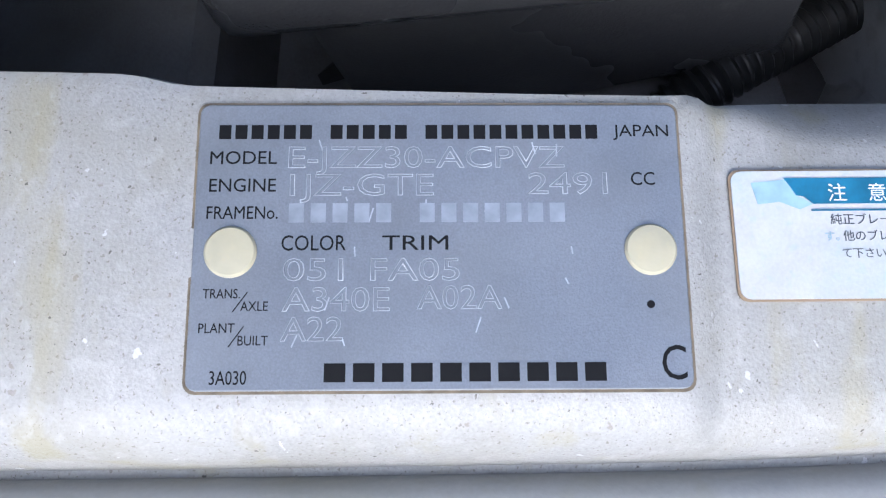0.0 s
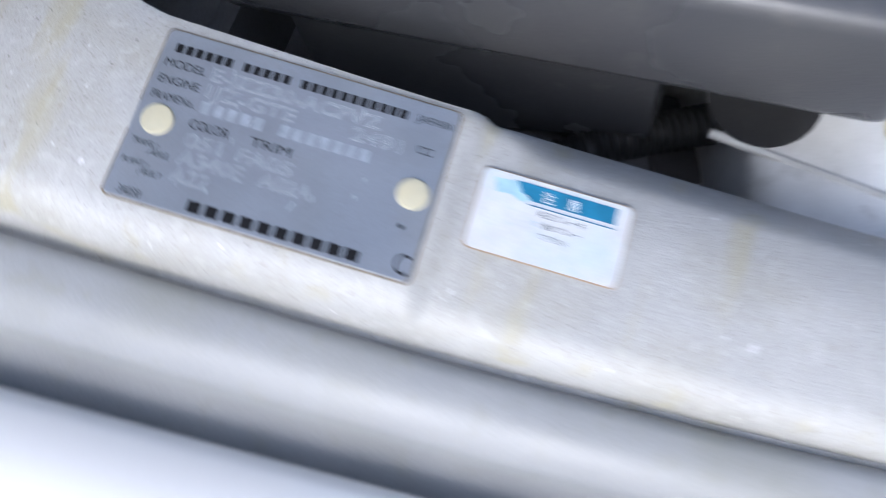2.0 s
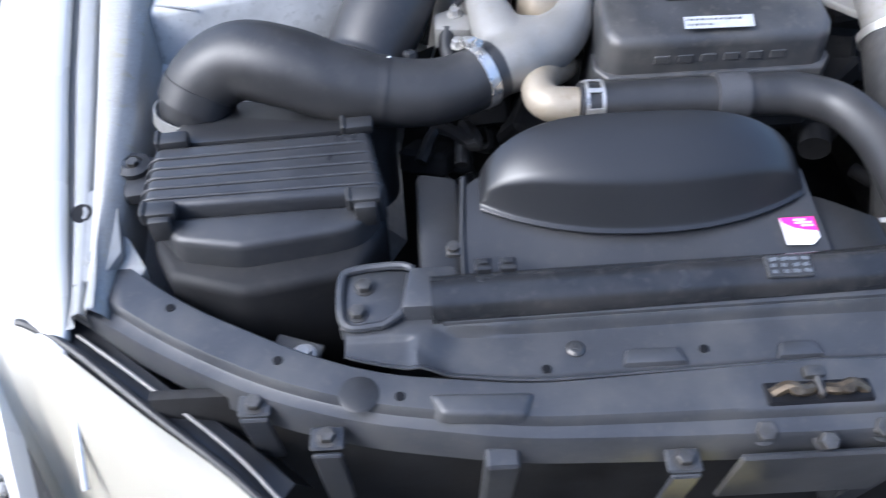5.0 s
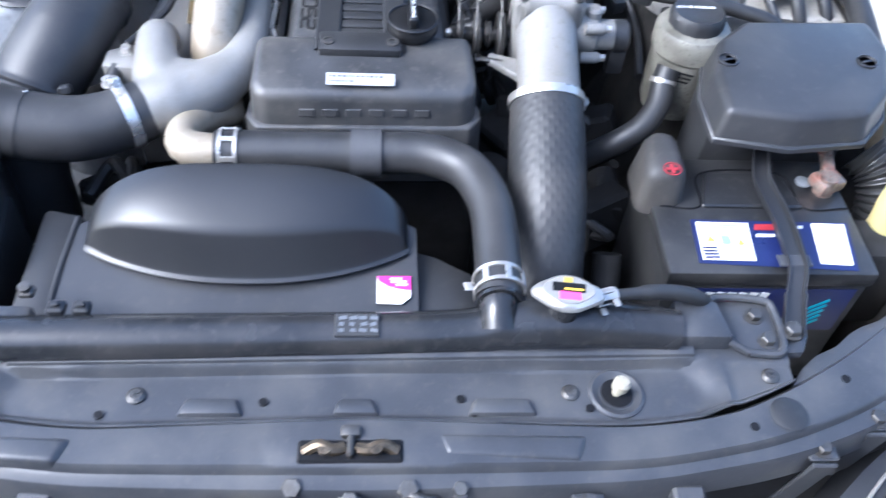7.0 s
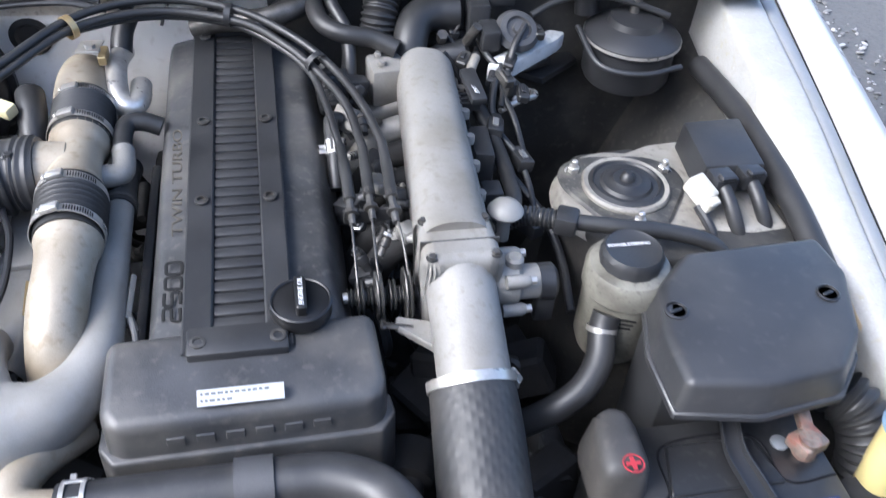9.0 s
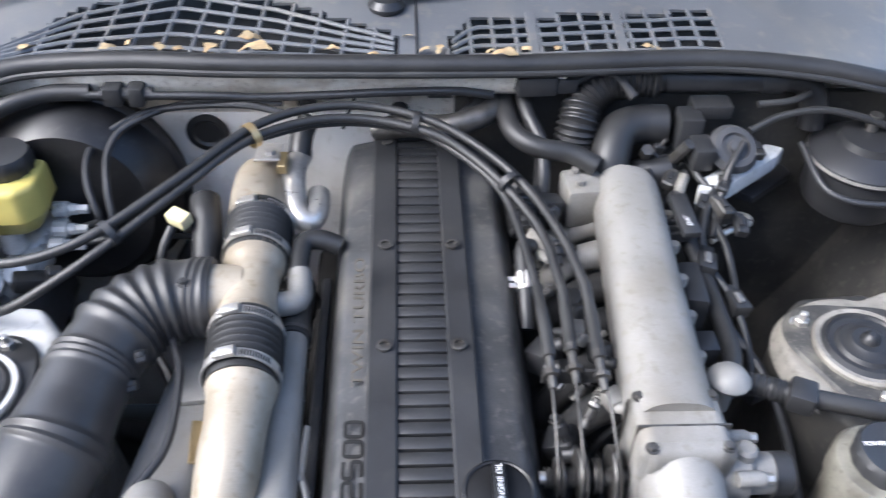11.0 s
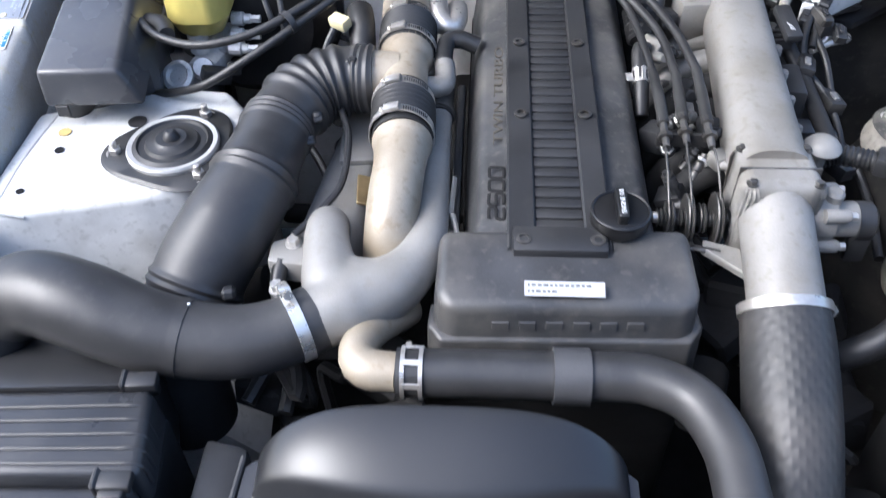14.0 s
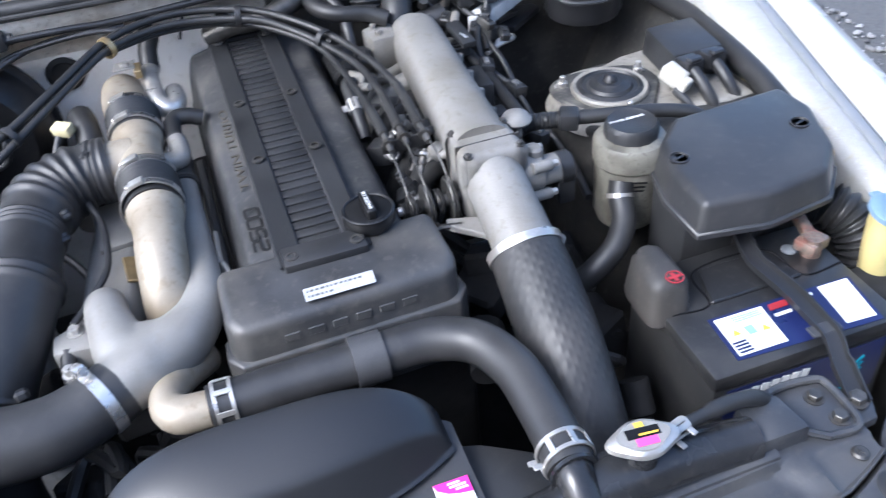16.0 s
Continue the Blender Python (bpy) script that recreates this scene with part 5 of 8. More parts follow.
part("red_stripe", box(0.10, 0.0008, 0.004, 0, 1, at(0.40, 0.1678, 0.703)), RED, front_label)
for i in range(5):
    part("teal_streak", box(0.028, 0.0008, 0.004, 0, 1, at(0.505, 0.1678, 0.70 - i * 0.009, 0, -40)), TEAL, front_label)
DUSTED = material("brown dusted black rubber", (0.036, 0.034, 0.0315), 0.52, var=0.25, scale=30, grain=0.2, gscale=700, bump=0.25, dirt=(0.10, 0.09, 0.078), dirt_amount=0.5)
pc = part("terminal_cover", prism([(0.304, 0.262), (0.306, 0.330), (0.322, 0.352), (0.350, 0.352), (0.362, 0.335), (0.358, 0.262)], 0.745, 0.802, 0.014, 4, 0.009), DUSTED, bat, "dusty black positive terminal cover")
part("plus_mark", join(box(0.014, 0.004, 0.001, 0, 1, at(0.335, 0.276, 0.8026)), box(0.004, 0.005, 0.001, 0, 1, at(0.335, 0.2805, 0.8026)), box(0.004, 0.005, 0.001, 0, 1, at(0.335, 0.2715, 0.8026)), lathe([(0.0088, 0), (0.0102, 0), (0.0102, 0.0008), (0.0088, 0.0008), (0.0088, 0)], 28, at(0.335, 0.276, 0.8022))), RED, pc, "red plus mark in a ring")
RELAY_GREY = material("grey moulded plastic", (0.13, 0.14, 0.15), 0.4, var=0.15, scale=60)
part("vent_plug", lathe([(0, 0), (0.009, 0), (0.009, 0.002), (0.006, 0.003), (0, 0.003)], 20, at(0.510, 0.305, 0.757)), RELAY_GREY, bat, "grey vent plug")
NEG = material("dull lead and copper", (0.24, 0.195, 0.16), 0.5, metal=0.5, var=0.4, scale=120, dirt=(0.26, 0.06, 0.035), dirt_amount=0.6, dscale=60)
part("terminal", join(lathe([(0, 0.755), (0.012, 0.755), (0.011, 0.78), (0, 0.78)], 18, at(0.530, 0.292, 0)), box(0.034, 0.028, 0.016, 0.004, 2, at(0.532, 0.296, 0.768, 0, 0, 20)), box(0.014, 0.045, 0.012, 0.003, 2, at(0.538, 0.322, 0.775, 10, 0, -10)), bolt(0.006, 0.012, 1.5, at(0.534, 0.333, 0.782))), NEG, bat, "corroded copper negative terminal")
hd = thing("battery_clamp", (0.45, 0.2, 0.70), "black steel strap holding the battery down", "battery clamp")
HD = [(0.466, 0.347, 0.778), (0.459, 0.325, 0.776), (0.452, 0.292, 0.772), (0.455, 0.262, 0.770), (0.458, 0.232, 0.769), (0.457, 0.185, 0.768), (0.455, 0.163, 0.767), (0.448, 0.140, 0.759), (0.438, 0.106, 0.753), (0.432, 0.090, 0.752)]
CHANNEL = ((-1.0, 0.55), (-0.82, 0.55), (-0.72, -0.05), (0.72, -0.05), (0.82, 0.55), (1.0, 0.55), (0.92, -0.35), (-0.92, -0.35))
part("strap", sweep(HD, lambda s, L: 0.0088 + 0.0022 * math.sin(math.pi * min(1, s / L * 1.15)) + 0.002 * (s > 0.8 * L), 8, 0.004, lambda a: CHANNEL[int(round(a / (2 * math.pi) * 8)) % 8]), BLACK_SATIN, hd, sharp=30)
part("stud", join(lathe([(0.0035, 0.75), (0.0035, 0.80), (0, 0.801)], 10, at(0.466, 0.347, 0)), bolt(0.0065, 0.008, 1.5, at(0.466, 0.347, 0.776))), BOLT_DARK, hd)
part("strap_bolt", bolt(0.0085, 0.008, 1.35, at(0.432, 0.094, 0.752)), BOLT_DARK, hd)
part("side_tab", box(0.036, 0.016, 0.003, 0.001, 1, at(0.456, 0.176, 0.7665)), STEEL_BLACK, hd)
# fuse box
fb = thing("fuse_box", (0.5, 0.42, 0.70), "black plastic fuse box with a chamfered lid", "fuse box")
FB_TOP = [(0.396, 0.322), (0.399, 0.390), (0.418, 0.452), (0.462, 0.494), (0.622, 0.502), (0.627, 0.445), (0.595, 0.362), (0.557, 0.322), (0.475, 0.311)]


def spread(poly, d):
    """The outline moved outwards from its middle."""
    cx, cy = sum(p[0] for p in poly) / len(poly), sum(p[1] for p in poly) / len(poly)
    return [(x + (x - cx) / math.hypot(x - cx, y - cy) * d, y + (y - cy) / math.hypot(x - cx, y - cy) * d) for x, y in poly]


FUSE = material("greyed black fuse lid plastic", (0.027, 0.0277, 0.030), 0.37, var=0.18, scale=14, grain=0.12, gscale=900, bump=0.2, dirt=(0.075, 0.072, 0.066), dirt_amount=0.4)
fl = part("lid", prism(spread(FB_TOP, 0.008), 0.814, 0.850, 0.009, 4, 0.008), FUSE, fb)
part("lid_rim", prism(spread(FB_TOP, 0.012), 0.806, 0.814, 0.002, 1), FUSE, fb)
part("base", prism([(0.403, 0.362), (0.403, 0.437), (0.452, 0.482), (0.607, 0.492), (0.622, 0.442), (0.58, 0.37), (0.512, 0.352)], 0.66, 0.807, 0.004, 2), BLACK, fb)
for x, y in ((0.418, 0.411), (0.588, 0.415)):
    part("twist_screw", join(lathe([(0.0115, 0.848), (0.0125, 0.8515), (0.0105, 0.8525), (0.0095, 0.850), (0, 0.850)], 26, at(x, y, 0)), box(0.014, 0.0035, 0.002, 0.0008, 1, at(x, y, 0.8512, 0, 0, 15))), BLACK_SATIN, fl)
hose("corrugated_conduit", "black corrugated conduit out of the fuse box", [(0.60, 0.352, 0.765), (0.615, 0.332, 0.755), (0.622, 0.312, 0.735), (0.622, 0.295, 0.70), (0.62, 0.28, 0.62)], 0.03, RUBBER, "conduit", 20, 0.0016, corrugated(0.028, 0.0105, 0.0028))
# washer filler
wf = thing("washer_bottle_neck", (0.615, 0.27, 0.65), "yellowed washer bottle neck with a blue cap", "washer bottle")
YELLOW = material("yellowed translucent plastic", (0.46, 0.395, 0.17), 0.4, var=0.12, scale=20, bump=0.1, dirt=(0.5, 0.4, 0.15), dirt_amount=0.3)
part("neck", sweep([(0.617, 0.277, 0.795, 0.021), (0.616, 0.274, 0.775, 0.022), (0.613, 0.270, 0.755, 0.0225), (0.612, 0.268, 0.73, 0.021), (0.612, 0.266, 0.66, 0.02)], None, 22), YELLOW, wf)
# Added dark block stands for the shaded recess round the neck's foot.
part("dark_shoulder", box(0.066, 0.062, 0.13, 0.010, 2, at(0.604, 0.248, 0.662)), DARK, wf)
BLUECAP = material("grey blue cap plastic", (0.16, 0.24, 0.34), 0.4, var=0.1, scale=30)
part("cap", join(lathe([(0.023, 0), (0.026, 0.001), (0.026, 0.007), (0.022, 0.010), (0.012, 0.0105), (0, 0.0095)], 30, at(0.618, 0.278, 0.795, 14, 8)), box(0.016, 0.02, 0.006, 0.002, 1, at(0.622, 0.302, 0.80, 14, 8))), BLUECAP, wf, "grey blue flip cap")
# power steering reservoir
ps = thing("power_steering_reservoir", (0.4, 0.495, 0.72), "milky power steering reservoir with black cap", "reservoir")
CREAM = material("grimy milky plastic", (0.155, 0.148, 0.122), 0.42, var=0.25, scale=40, grain=0.2, bump=0.15, dirt=(0.06, 0.055, 0.042), dirt_amount=0.8, dscale=26)
part("tank", lathe([(0, 0.72), (0.038, 0.72), (0.043, 0.735), (0.044, 0.808), (0.047, 0.812), (0.047, 0.836), (0.043, 0.842), (0.034, 0.845), (0, 0.845)], 36, at(0.4, 0.492, 0)), CREAM, ps)
pcap = part("cap", lathe([(0.030, 0.842), (0.0335, 0.844), (0.0335, 0.858), (0.030, 0.863), (0.027, 0.861), (0, 0.861)], 40, at(0.4, 0.492, 0), lambda a, z: 1 + 0.02 * math.cos(14 * a) if z < 0.86 else 1), BLACK, ps)
words("POWER STEERING", 0.0062, at(0.374, 0.498, 0.8616), WHITE_PRINT, pcap, "lettering", 0.0002, "white lettering", 0.92)
part("label_bars", join(*[box(0.03 - 0.004 * i, 0.0006, 0.0022, 0, 1, at(0.385, 0.4485, 0.80 - 0.006 * i, 0, 0, -20)) for i in range(3)]), INK, ps)
hose("steering_hose", "black hose with a spring clip below the reservoir", [(0.372, 0.46, 0.80), (0.366, 0.45, 0.785), (0.358, 0.425, 0.768), (0.336, 0.403, 0.75), (0.305, 0.395, 0.73), (0.27, 0.40, 0.70)], 0.0155)
part("spring_clip", band((0.366, 0.4515, 0.786), (-0.2, -0.5, -0.8), 0.0157, 0.006, 0.001, False), ZINC, ps)
# right strut area
ec = thing("control_unit", (0.59, 0.68, 0.80), "grey black control box with wiring plugs by the strut", "control unit")
part("case", prism([(0.546, 0.635), (0.556, 0.735), (0.640, 0.738), (0.628, 0.632)], 0.81, 0.850, 0.004, 2, 0.003), BLACK, ec)
for x, y in ((0.565, 0.622), (0.605, 0.628)):
    part("plug", join(box(0.03, 0.028, 0.022, 0.003, 2, at(x, y, 0.838, 0, 0, 5)), box(0.022, 0.012, 0.008, 0.002, 1, at(x, y - 0.01, 0.851, 0, 0, 5))), BLACK_SATIN, ec)
    part("lead", sweep([(x, y - 0.01, 0.835), (x + 0.004, y - 0.035, 0.82), (x + 0.012, y - 0.055, 0.79), (x + 0.015, y - 0.06, 0.74)], 0.009, 12), RUBBER, ec)
WHITE_GREY = material("yellowed white nylon", (0.5, 0.48, 0.42), 0.5, var=0.1, scale=40, dirt=(0.25, 0.22, 0.16), dirt_amount=0.5, dscale=50)
wp = thing("diagnostic_plug", (0.535, 0.61, 0.80), "white wiring plug beside the control unit", "wiring plug")
part("plug", join(box(0.024, 0.034, 0.022, 0.003, 2, at(0.535, 0.612, 0.834, 20, 0, 25)), box(0.018, 0.012, 0.018, 0.002, 1, at(0.541, 0.592, 0.828, 20, 0, 25))), WHITE_GREY, wp)
part("lead", sweep([(0.53, 0.60, 0.82), (0.54, 0.575, 0.805), (0.55, 0.56, 0.78)], 0.006, 10), BLACK, wp)
hs = thing("wiring_harness", (0.4, 0.56, 0.8), "taped black wiring harness across the strut tower", "wiring harness")
part("loom", sweep([(0.275, 0.60, 0.81), (0.313, 0.598, 0.826), (0.345, 0.583, 0.83), (0.373, 0.572, 0.832), (0.422, 0.558, 0.832), (0.47, 0.55, 0.828), (0.518, 0.535, 0.82), (0.54, 0.52, 0.80)], 0.0095, 16), RUBBER, hs)
part("loom_conduit", sweep([(0.29, 0.60, 0.818), (0.313, 0.598, 0.826), (0.345, 0.583, 0.83)], corrugated(0.0115, 0.005, 0.001), 16, 0.001), RUBBER, hs)
part("clip", box(0.026, 0.03, 0.024, 0.004, 2, at(0.356, 0.577, 0.832, 0, 0, -25)), BLACK, hs)
hose("dark_gusset_seal", "black rubber strip inside the wing by the control unit", [(0.655, 0.90, 0.83), (0.662, 0.75, 0.83), (0.652, 0.60, 0.822), (0.645, 0.48, 0.80)], 0.016, RUBBER, "rubber strip")
# ---- air box ----
DUSTY_BLACK = material("dusty black plastic lid", (0.030, 0.031, 0.034), 0.34, var=0.2, scale=20, grain=0.12, gscale=900, bump=0.2, dirt=(0.06, 0.058, 0.054), dirt_amount=0.4)
BOX_BLACK = material("matt black box plastic", (0.011, 0.0113, 0.0125), 0.6, var=0.2, scale=20, grain=0.12, gscale=900, bump=0.2, dirt=(0.035, 0.033, 0.03), dirt_amount=0.35, spec=0.25)
ab = thing("air_box", (-0.5, 0.2, 0.55), "black plastic air filter box with ribbed lid", "air box")
part("body", prism([(-0.612, 0.172), (-0.612, 0.275), (-0.385, 0.285), (-0.375, 0.19), (-0.405, 0.125), (-0.515, 0.105), (-0.590, 0.128)], 0.5, 0.745, 0.012, 3), BOX_BLACK, ab)
al = part("lid", prism([(-0.616, 0.180), (-0.616, 0.270), (-0.388, 0.283), (-0.373, 0.190)], 0.745, 0.789, 0.009, 3, 0.003), DUSTY_BLACK, ab, "ribbed black lid")
part("lid_nose", prism([(-0.605, 0.182), (-0.378, 0.190), (-0.398, 0.160), (-0.420, 0.152), (-0.517, 0.136), (-0.580, 0.148)], 0.735, 0.776, 0.009, 3, 0.003), DUSTY_BLACK, ab)
for i in range(5):
    k = i / 4
    y0, y1 = 0.193 + 0.056 * k, 0.202 + 0.060 * k
    xr = -0.376 - 0.013 * k
    part("rib", sweep([(-0.619, y0, 0.755), (-0.618, y0, 0.775), (-0.612, y0, 0.7855), (-0.604, y0, 0.789), *[(x, lerp(x, [-0.6, xr], [y0, y1]), 0.789) for x in steps(-0.594, xr - 0.012, 20)], (xr - 0.004, y1, 0.7855), (xr, y1, 0.778), (xr + 0.001, y1, 0.755)], 0.0021, 8, 0.008), DUSTY_BLACK, al)
part("back_ramp", prism([(-0.61, 0.272), (-0.395, 0.285), (-0.40, 0.300), (-0.42, 0.37), (-0.56, 0.385), (-0.60, 0.35)], 0.66, lambda x, y: 0.786 - 0.35 * max(0, y - 0.285), 0.006, 2, 0.003), BLACK_SATIN, ab)
for x, y, rz in ((-0.594, 0.276, 5), (-0.402, 0.287, 5), (-0.592, 0.176, 3), (-0.394, 0.183, 3)):
    part("latch", join(box(0.030, 0.018, 0.012, 0.003, 2, at(x, y, 0.789, 0, 0, rz)), box(0.022, 0.010, 0.028, 0.003, 2, at(x, y + (0.006 if y > 0.25 else -0.012), 0.778, 0, 0, rz)), box(0.006, 0.02, 0.018, 0.002, 1, at(x - 0.016, y, 0.788, 0, 0, rz))), BLACK, al)
part("mount_bracket", join(prism([(-0.662, 0.262), (-0.655, 0.290), (-0.625, 0.288), (-0.604, 0.235), (-0.645, 0.228)], 0.745, 0.758, 0.003, 2), lathe([(0.011, 0.755), (0.018, 0.757), (0.018, 0.764), (0.010, 0.767), (0.009, 0.762), (0, 0.762)], 24, at(-0.643, 0.270, 0))), BLACK, ab)
part("mount_bolt", bolt(0.0065, 0.006, 1.3, at(-0.643, 0.270, 0.763)), BOLT_DARK, ab)
ab2 = thing("lower_bolt_bracket", (-0.47, 0.07, 0.66), "black bracket with a bolt below the air box", "bracket")
part("tab", join(box(0.05, 0.03, 0.006, 0.002, 1, at(-0.47, 0.075, 0.685, 0, 0, -20)), box(0.17, 0.02, 0.05, 0.004, 1, at(-0.53, 0.095, 0.66, 0, 0, -25))), STEEL_BLACK, ab2)
part("bolt", bolt(0.0085, 0.007, 1.4, at(-0.462, 0.070, 0.688)), ZINC, ab2)
# ---- relay box and brake side ----
def hull(low, top, z0, z1, bevel):
    """A box between two plan outlines."""
    bm = bmesh.new()
    a = [bm.verts.new((x, y, z0(x, y))) for x, y in low]
    b = [bm.verts.new((x, y, z1(x, y))) for x, y in top]
    bm.faces.new(a[::-1])
    bm.faces.new(b)
    for i in range(len(a)):
        j = (i + 1) % len(a)
        bm.faces.new((a[i], a[j], b[j], b[i]))
    bmesh.ops.bevel(bm, geom=bm.edges[:], offset=bevel, segments=3, affect="EDGES", profile=0.5)
    return bm


RELAY = material("faded black relay cover", (0.055, 0.056, 0.060), 0.27, var=0.15, scale=9, grain=0.1, gscale=900, bump=0.15, dirt=(0.1, 0.098, 0.094), dirt_amount=0.4)
rb = thing("relay_box", (-0.56, 0.75, 0.8), "black plastic relay box cover on the rail side", "relay box")
part("cover", hull([(-0.6235, 0.660), (-0.500, 0.668), (-0.532, 0.895), (-0.650, 0.885)], [(-0.6215, 0.662), (-0.523, 0.668), (-0.558, 0.886), (-0.645, 0.880)], lambda x, y: 0.828 + 0.1 * (y - 0.66), lambda x, y: 0.879 + 0.1 * (y - 0.66), 0.007), RELAY, rb)
part("skirt", prism([(-0.612, 0.735), (-0.515, 0.735), (-0.54, 0.87), (-0.636, 0.87)], 0.76, 0.835, 0.003, 2), RELAY, rb)
part("corner_tab", box(0.016, 0.004, 0.016, 0.001, 1, at(-0.604, 0.663, 0.823)), BLACK, rb)
part("outlet_boot", sweep([(-0.530, 0.81, 0.86, 0.013), (-0.505, 0.79, 0.868, 0.012), (-0.49, 0.76, 0.872, 0.010)], None, 14), RUBBER, rb)
SERVO = material("dull black servo paint", (0.008, 0.008, 0.0088), 0.42, var=0.2, scale=12, grain=0.1, bump=0.15, dirt=(0.05, 0.045, 0.04), dirt_amount=0.4)
bb = thing("brake_booster", (-0.42, 0.98, 0.7), "large black round brake servo on the firewall", "brake servo")
part("drum", lathe([(0, -0.062), (0.035, -0.062), (0.05, -0.06), (0.085, -0.05), (0.105, -0.042), (0.108, -0.036), (0.122, -0.030), (0.127, -0.022), (0.127, -0.008), (0.133, -0.005), (0.133, 0.003), (0.126, 0.006), (0.118, 0.04), (0.10, 0.06), (0, 0.062)], 56, at(-0.435, 0.965, 0.800, 84)), SERVO, bb)
part("clamp_rim", lathe([(0.128, -0.007), (0.1355, -0.0065), (0.1362, -0.002), (0.1355, 0.004), (0.128, 0.005)], 56, at(-0.435, 0.965, 0.800, 84)), SERVO, bb)
part("nose_collar", lathe([(0.034, -0.068), (0.040, -0.067), (0.041, -0.058), (0.034, -0.056)], 36, at(-0.435, 0.965, 0.800, 84)), BLACK, bb)
ALLOY_BRIGHT = material("clean bright cast alloy", (0.62, 0.61, 0.585), 0.34, metal=0.3, var=0.15, scale=40, grain=0.2, bump=0.25, dirt=(0.2, 0.18, 0.15), dirt_amount=0.4, dscale=40)
RESERVOIR = material("bright yellowed reservoir plastic", (0.55, 0.465, 0.13), 0.38, var=0.12, scale=30, grain=0.05, bump=0.08, dirt=(0.5, 0.38, 0.10), dirt_amount=0.4, dscale=30)
mc = thing("brake_master_cylinder", (-0.47, 0.84, 0.75), "yellowed brake fluid reservoir on an alloy cylinder", "brake cylinder")
tank = part("tank", join(prism([(-0.521, 0.842), (-0.498, 0.828), (-0.455, 0.830), (-0.437, 0.852), (-0.440, 0.905), (-0.515, 0.905)], 0.846, 0.888, 0.008, 3, 0.002), prism([(-0.519, 0.845), (-0.497, 0.831), (-0.457, 0.833), (-0.440, 0.852), (-0.443, 0.90), (-0.513, 0.90)][::-1], 0.845, 0.82, 0.006, 2, 0.010)), RESERVOIR, mc, "yellowed plastic tank")
part("cap", lathe([(0.030, 0.884), (0.032, 0.888), (0.032, 0.902), (0.029, 0.908), (0, 0.908)], 48, at(-0.480, 0.882, 0.002), lambda a, z: 1 + 0.03 * math.cos(16 * a) if z < 0.905 else 1), BLACK, mc, "ribbed black cap")
part("neck", lathe([(0.014, 0), (0.014, 0.03)], 18, at(-0.487, 0.852, 0.793)), ALLOY_BRIGHT, mc)
part("cylinder", join(sweep([(-0.500, 0.80, 0.762, 0.017), (-0.49, 0.83, 0.768, 0.019), (-0.47, 0.88, 0.778, 0.021), (-0.455, 0.93, 0.785, 0.03)], None, 22), box(0.04, 0.05, 0.03, 0.006, 2, at(-0.475, 0.845, 0.775, 0, 0, -15))), ALLOY_BRIGHT, mc)
part("end_cap", lathe([(0, 0), (0.02, 0), (0.022, 0.003), (0.022, 0.012), (0.016, 0.014), (0.012, 0.010), (0, 0.010)], 26, at(-0.505, 0.803, 0.779, 40, 0, -10)), ALLOY_BRIGHT, mc)
part("side_port", lathe([(0, 0), (0.015, 0), (0.016, 0.003), (0.013, 0.012), (0, 0.012)], 22, at(-0.474, 0.812, 0.787, 40, 0, 15)), ALLOY_BRIGHT, mc)
for i, (x, y, z) in enumerate(((-0.445, 0.888, 0.822), (-0.443, 0.868, 0.808), (-0.445, 0.852, 0.796))):
    part("union", join(lathe([(0, 0), (0.010, 0), (0.010, 0.016), (0.007, 0.018), (0.007, 0.026), (0, 0.026)], 10, at(x, y, z, 0, 90)), lathe([(0, 0.024), (0.006, 0.024), (0.006, 0.04), (0, 0.04)], 6, at(x, y, z, 0, 90))), ALLOY_BRIGHT, mc)
part("sensor_plug", join(box(0.04, 0.022, 0.02, 0.004, 2, at(-0.452, 0.795, 0.79, 0, 20, 25)), box(0.018, 0.016, 0.016, 0.003, 1, at(-0.428, 0.803, 0.795, 0, 20, 25))), BLACK, mc)
for ctrl in ([(-0.41, 0.872, 0.808), (-0.385, 0.868, 0.82), (-0.378, 0.85, 0.84), (-0.390, 0.87, 0.868), (-0.395, 0.90, 0.885), (-0.385, 0.928, 0.895), (-0.34, 0.957, 0.912), (-0.286, 0.958, 0.922), (-0.213, 0.947, 0.930), (-0.16, 0.935, 0.925)],
             [(-0.41, 0.855, 0.796), (-0.372, 0.85, 0.81), (-0.362, 0.845, 0.835), (-0.368, 0.87, 0.87), (-0.372, 0.91, 0.89), (-0.355, 0.94, 0.905), (-0.30, 0.965, 0.918), (-0.23, 0.965, 0.925), (-0.17, 0.96, 0.925)]):
    o = thing("brake_line", ctrl[0], "thin black steel brake line bent over the servo", "brake line", "brake lines")
    part("run", sweep(ctrl, 0.0042, 10), BLACK_SATIN, o)
hose("servo_vacuum_hose", "black vacuum hose into the brake servo", [(-0.536, 0.925, 0.85), (-0.540, 0.928, 0.87), (-0.530, 0.934, 0.90), (-0.496, 0.938, 0.93), (-0.443, 0.956, 0.940), (-0.393, 0.960, 0.940)], 0.0105)
fp = thing("servo_vacuum_pipe", (-0.1, 0.96, 0.93), "black steel vacuum pipe along the firewall", "pipe")
part("pipe", sweep([(-0.40, 0.954, 0.940), (-0.342, 0.953, 0.940), (-0.242, 0.953, 0.939), (-0.20, 0.955, 0.936), (-0.130, 0.957, 0.937), (-0.032, 0.960, 0.940), (0.038, 0.962, 0.940), (0.084, 0.966, 0.932)], 0.0052, 12), BLACK_SATIN, fp)
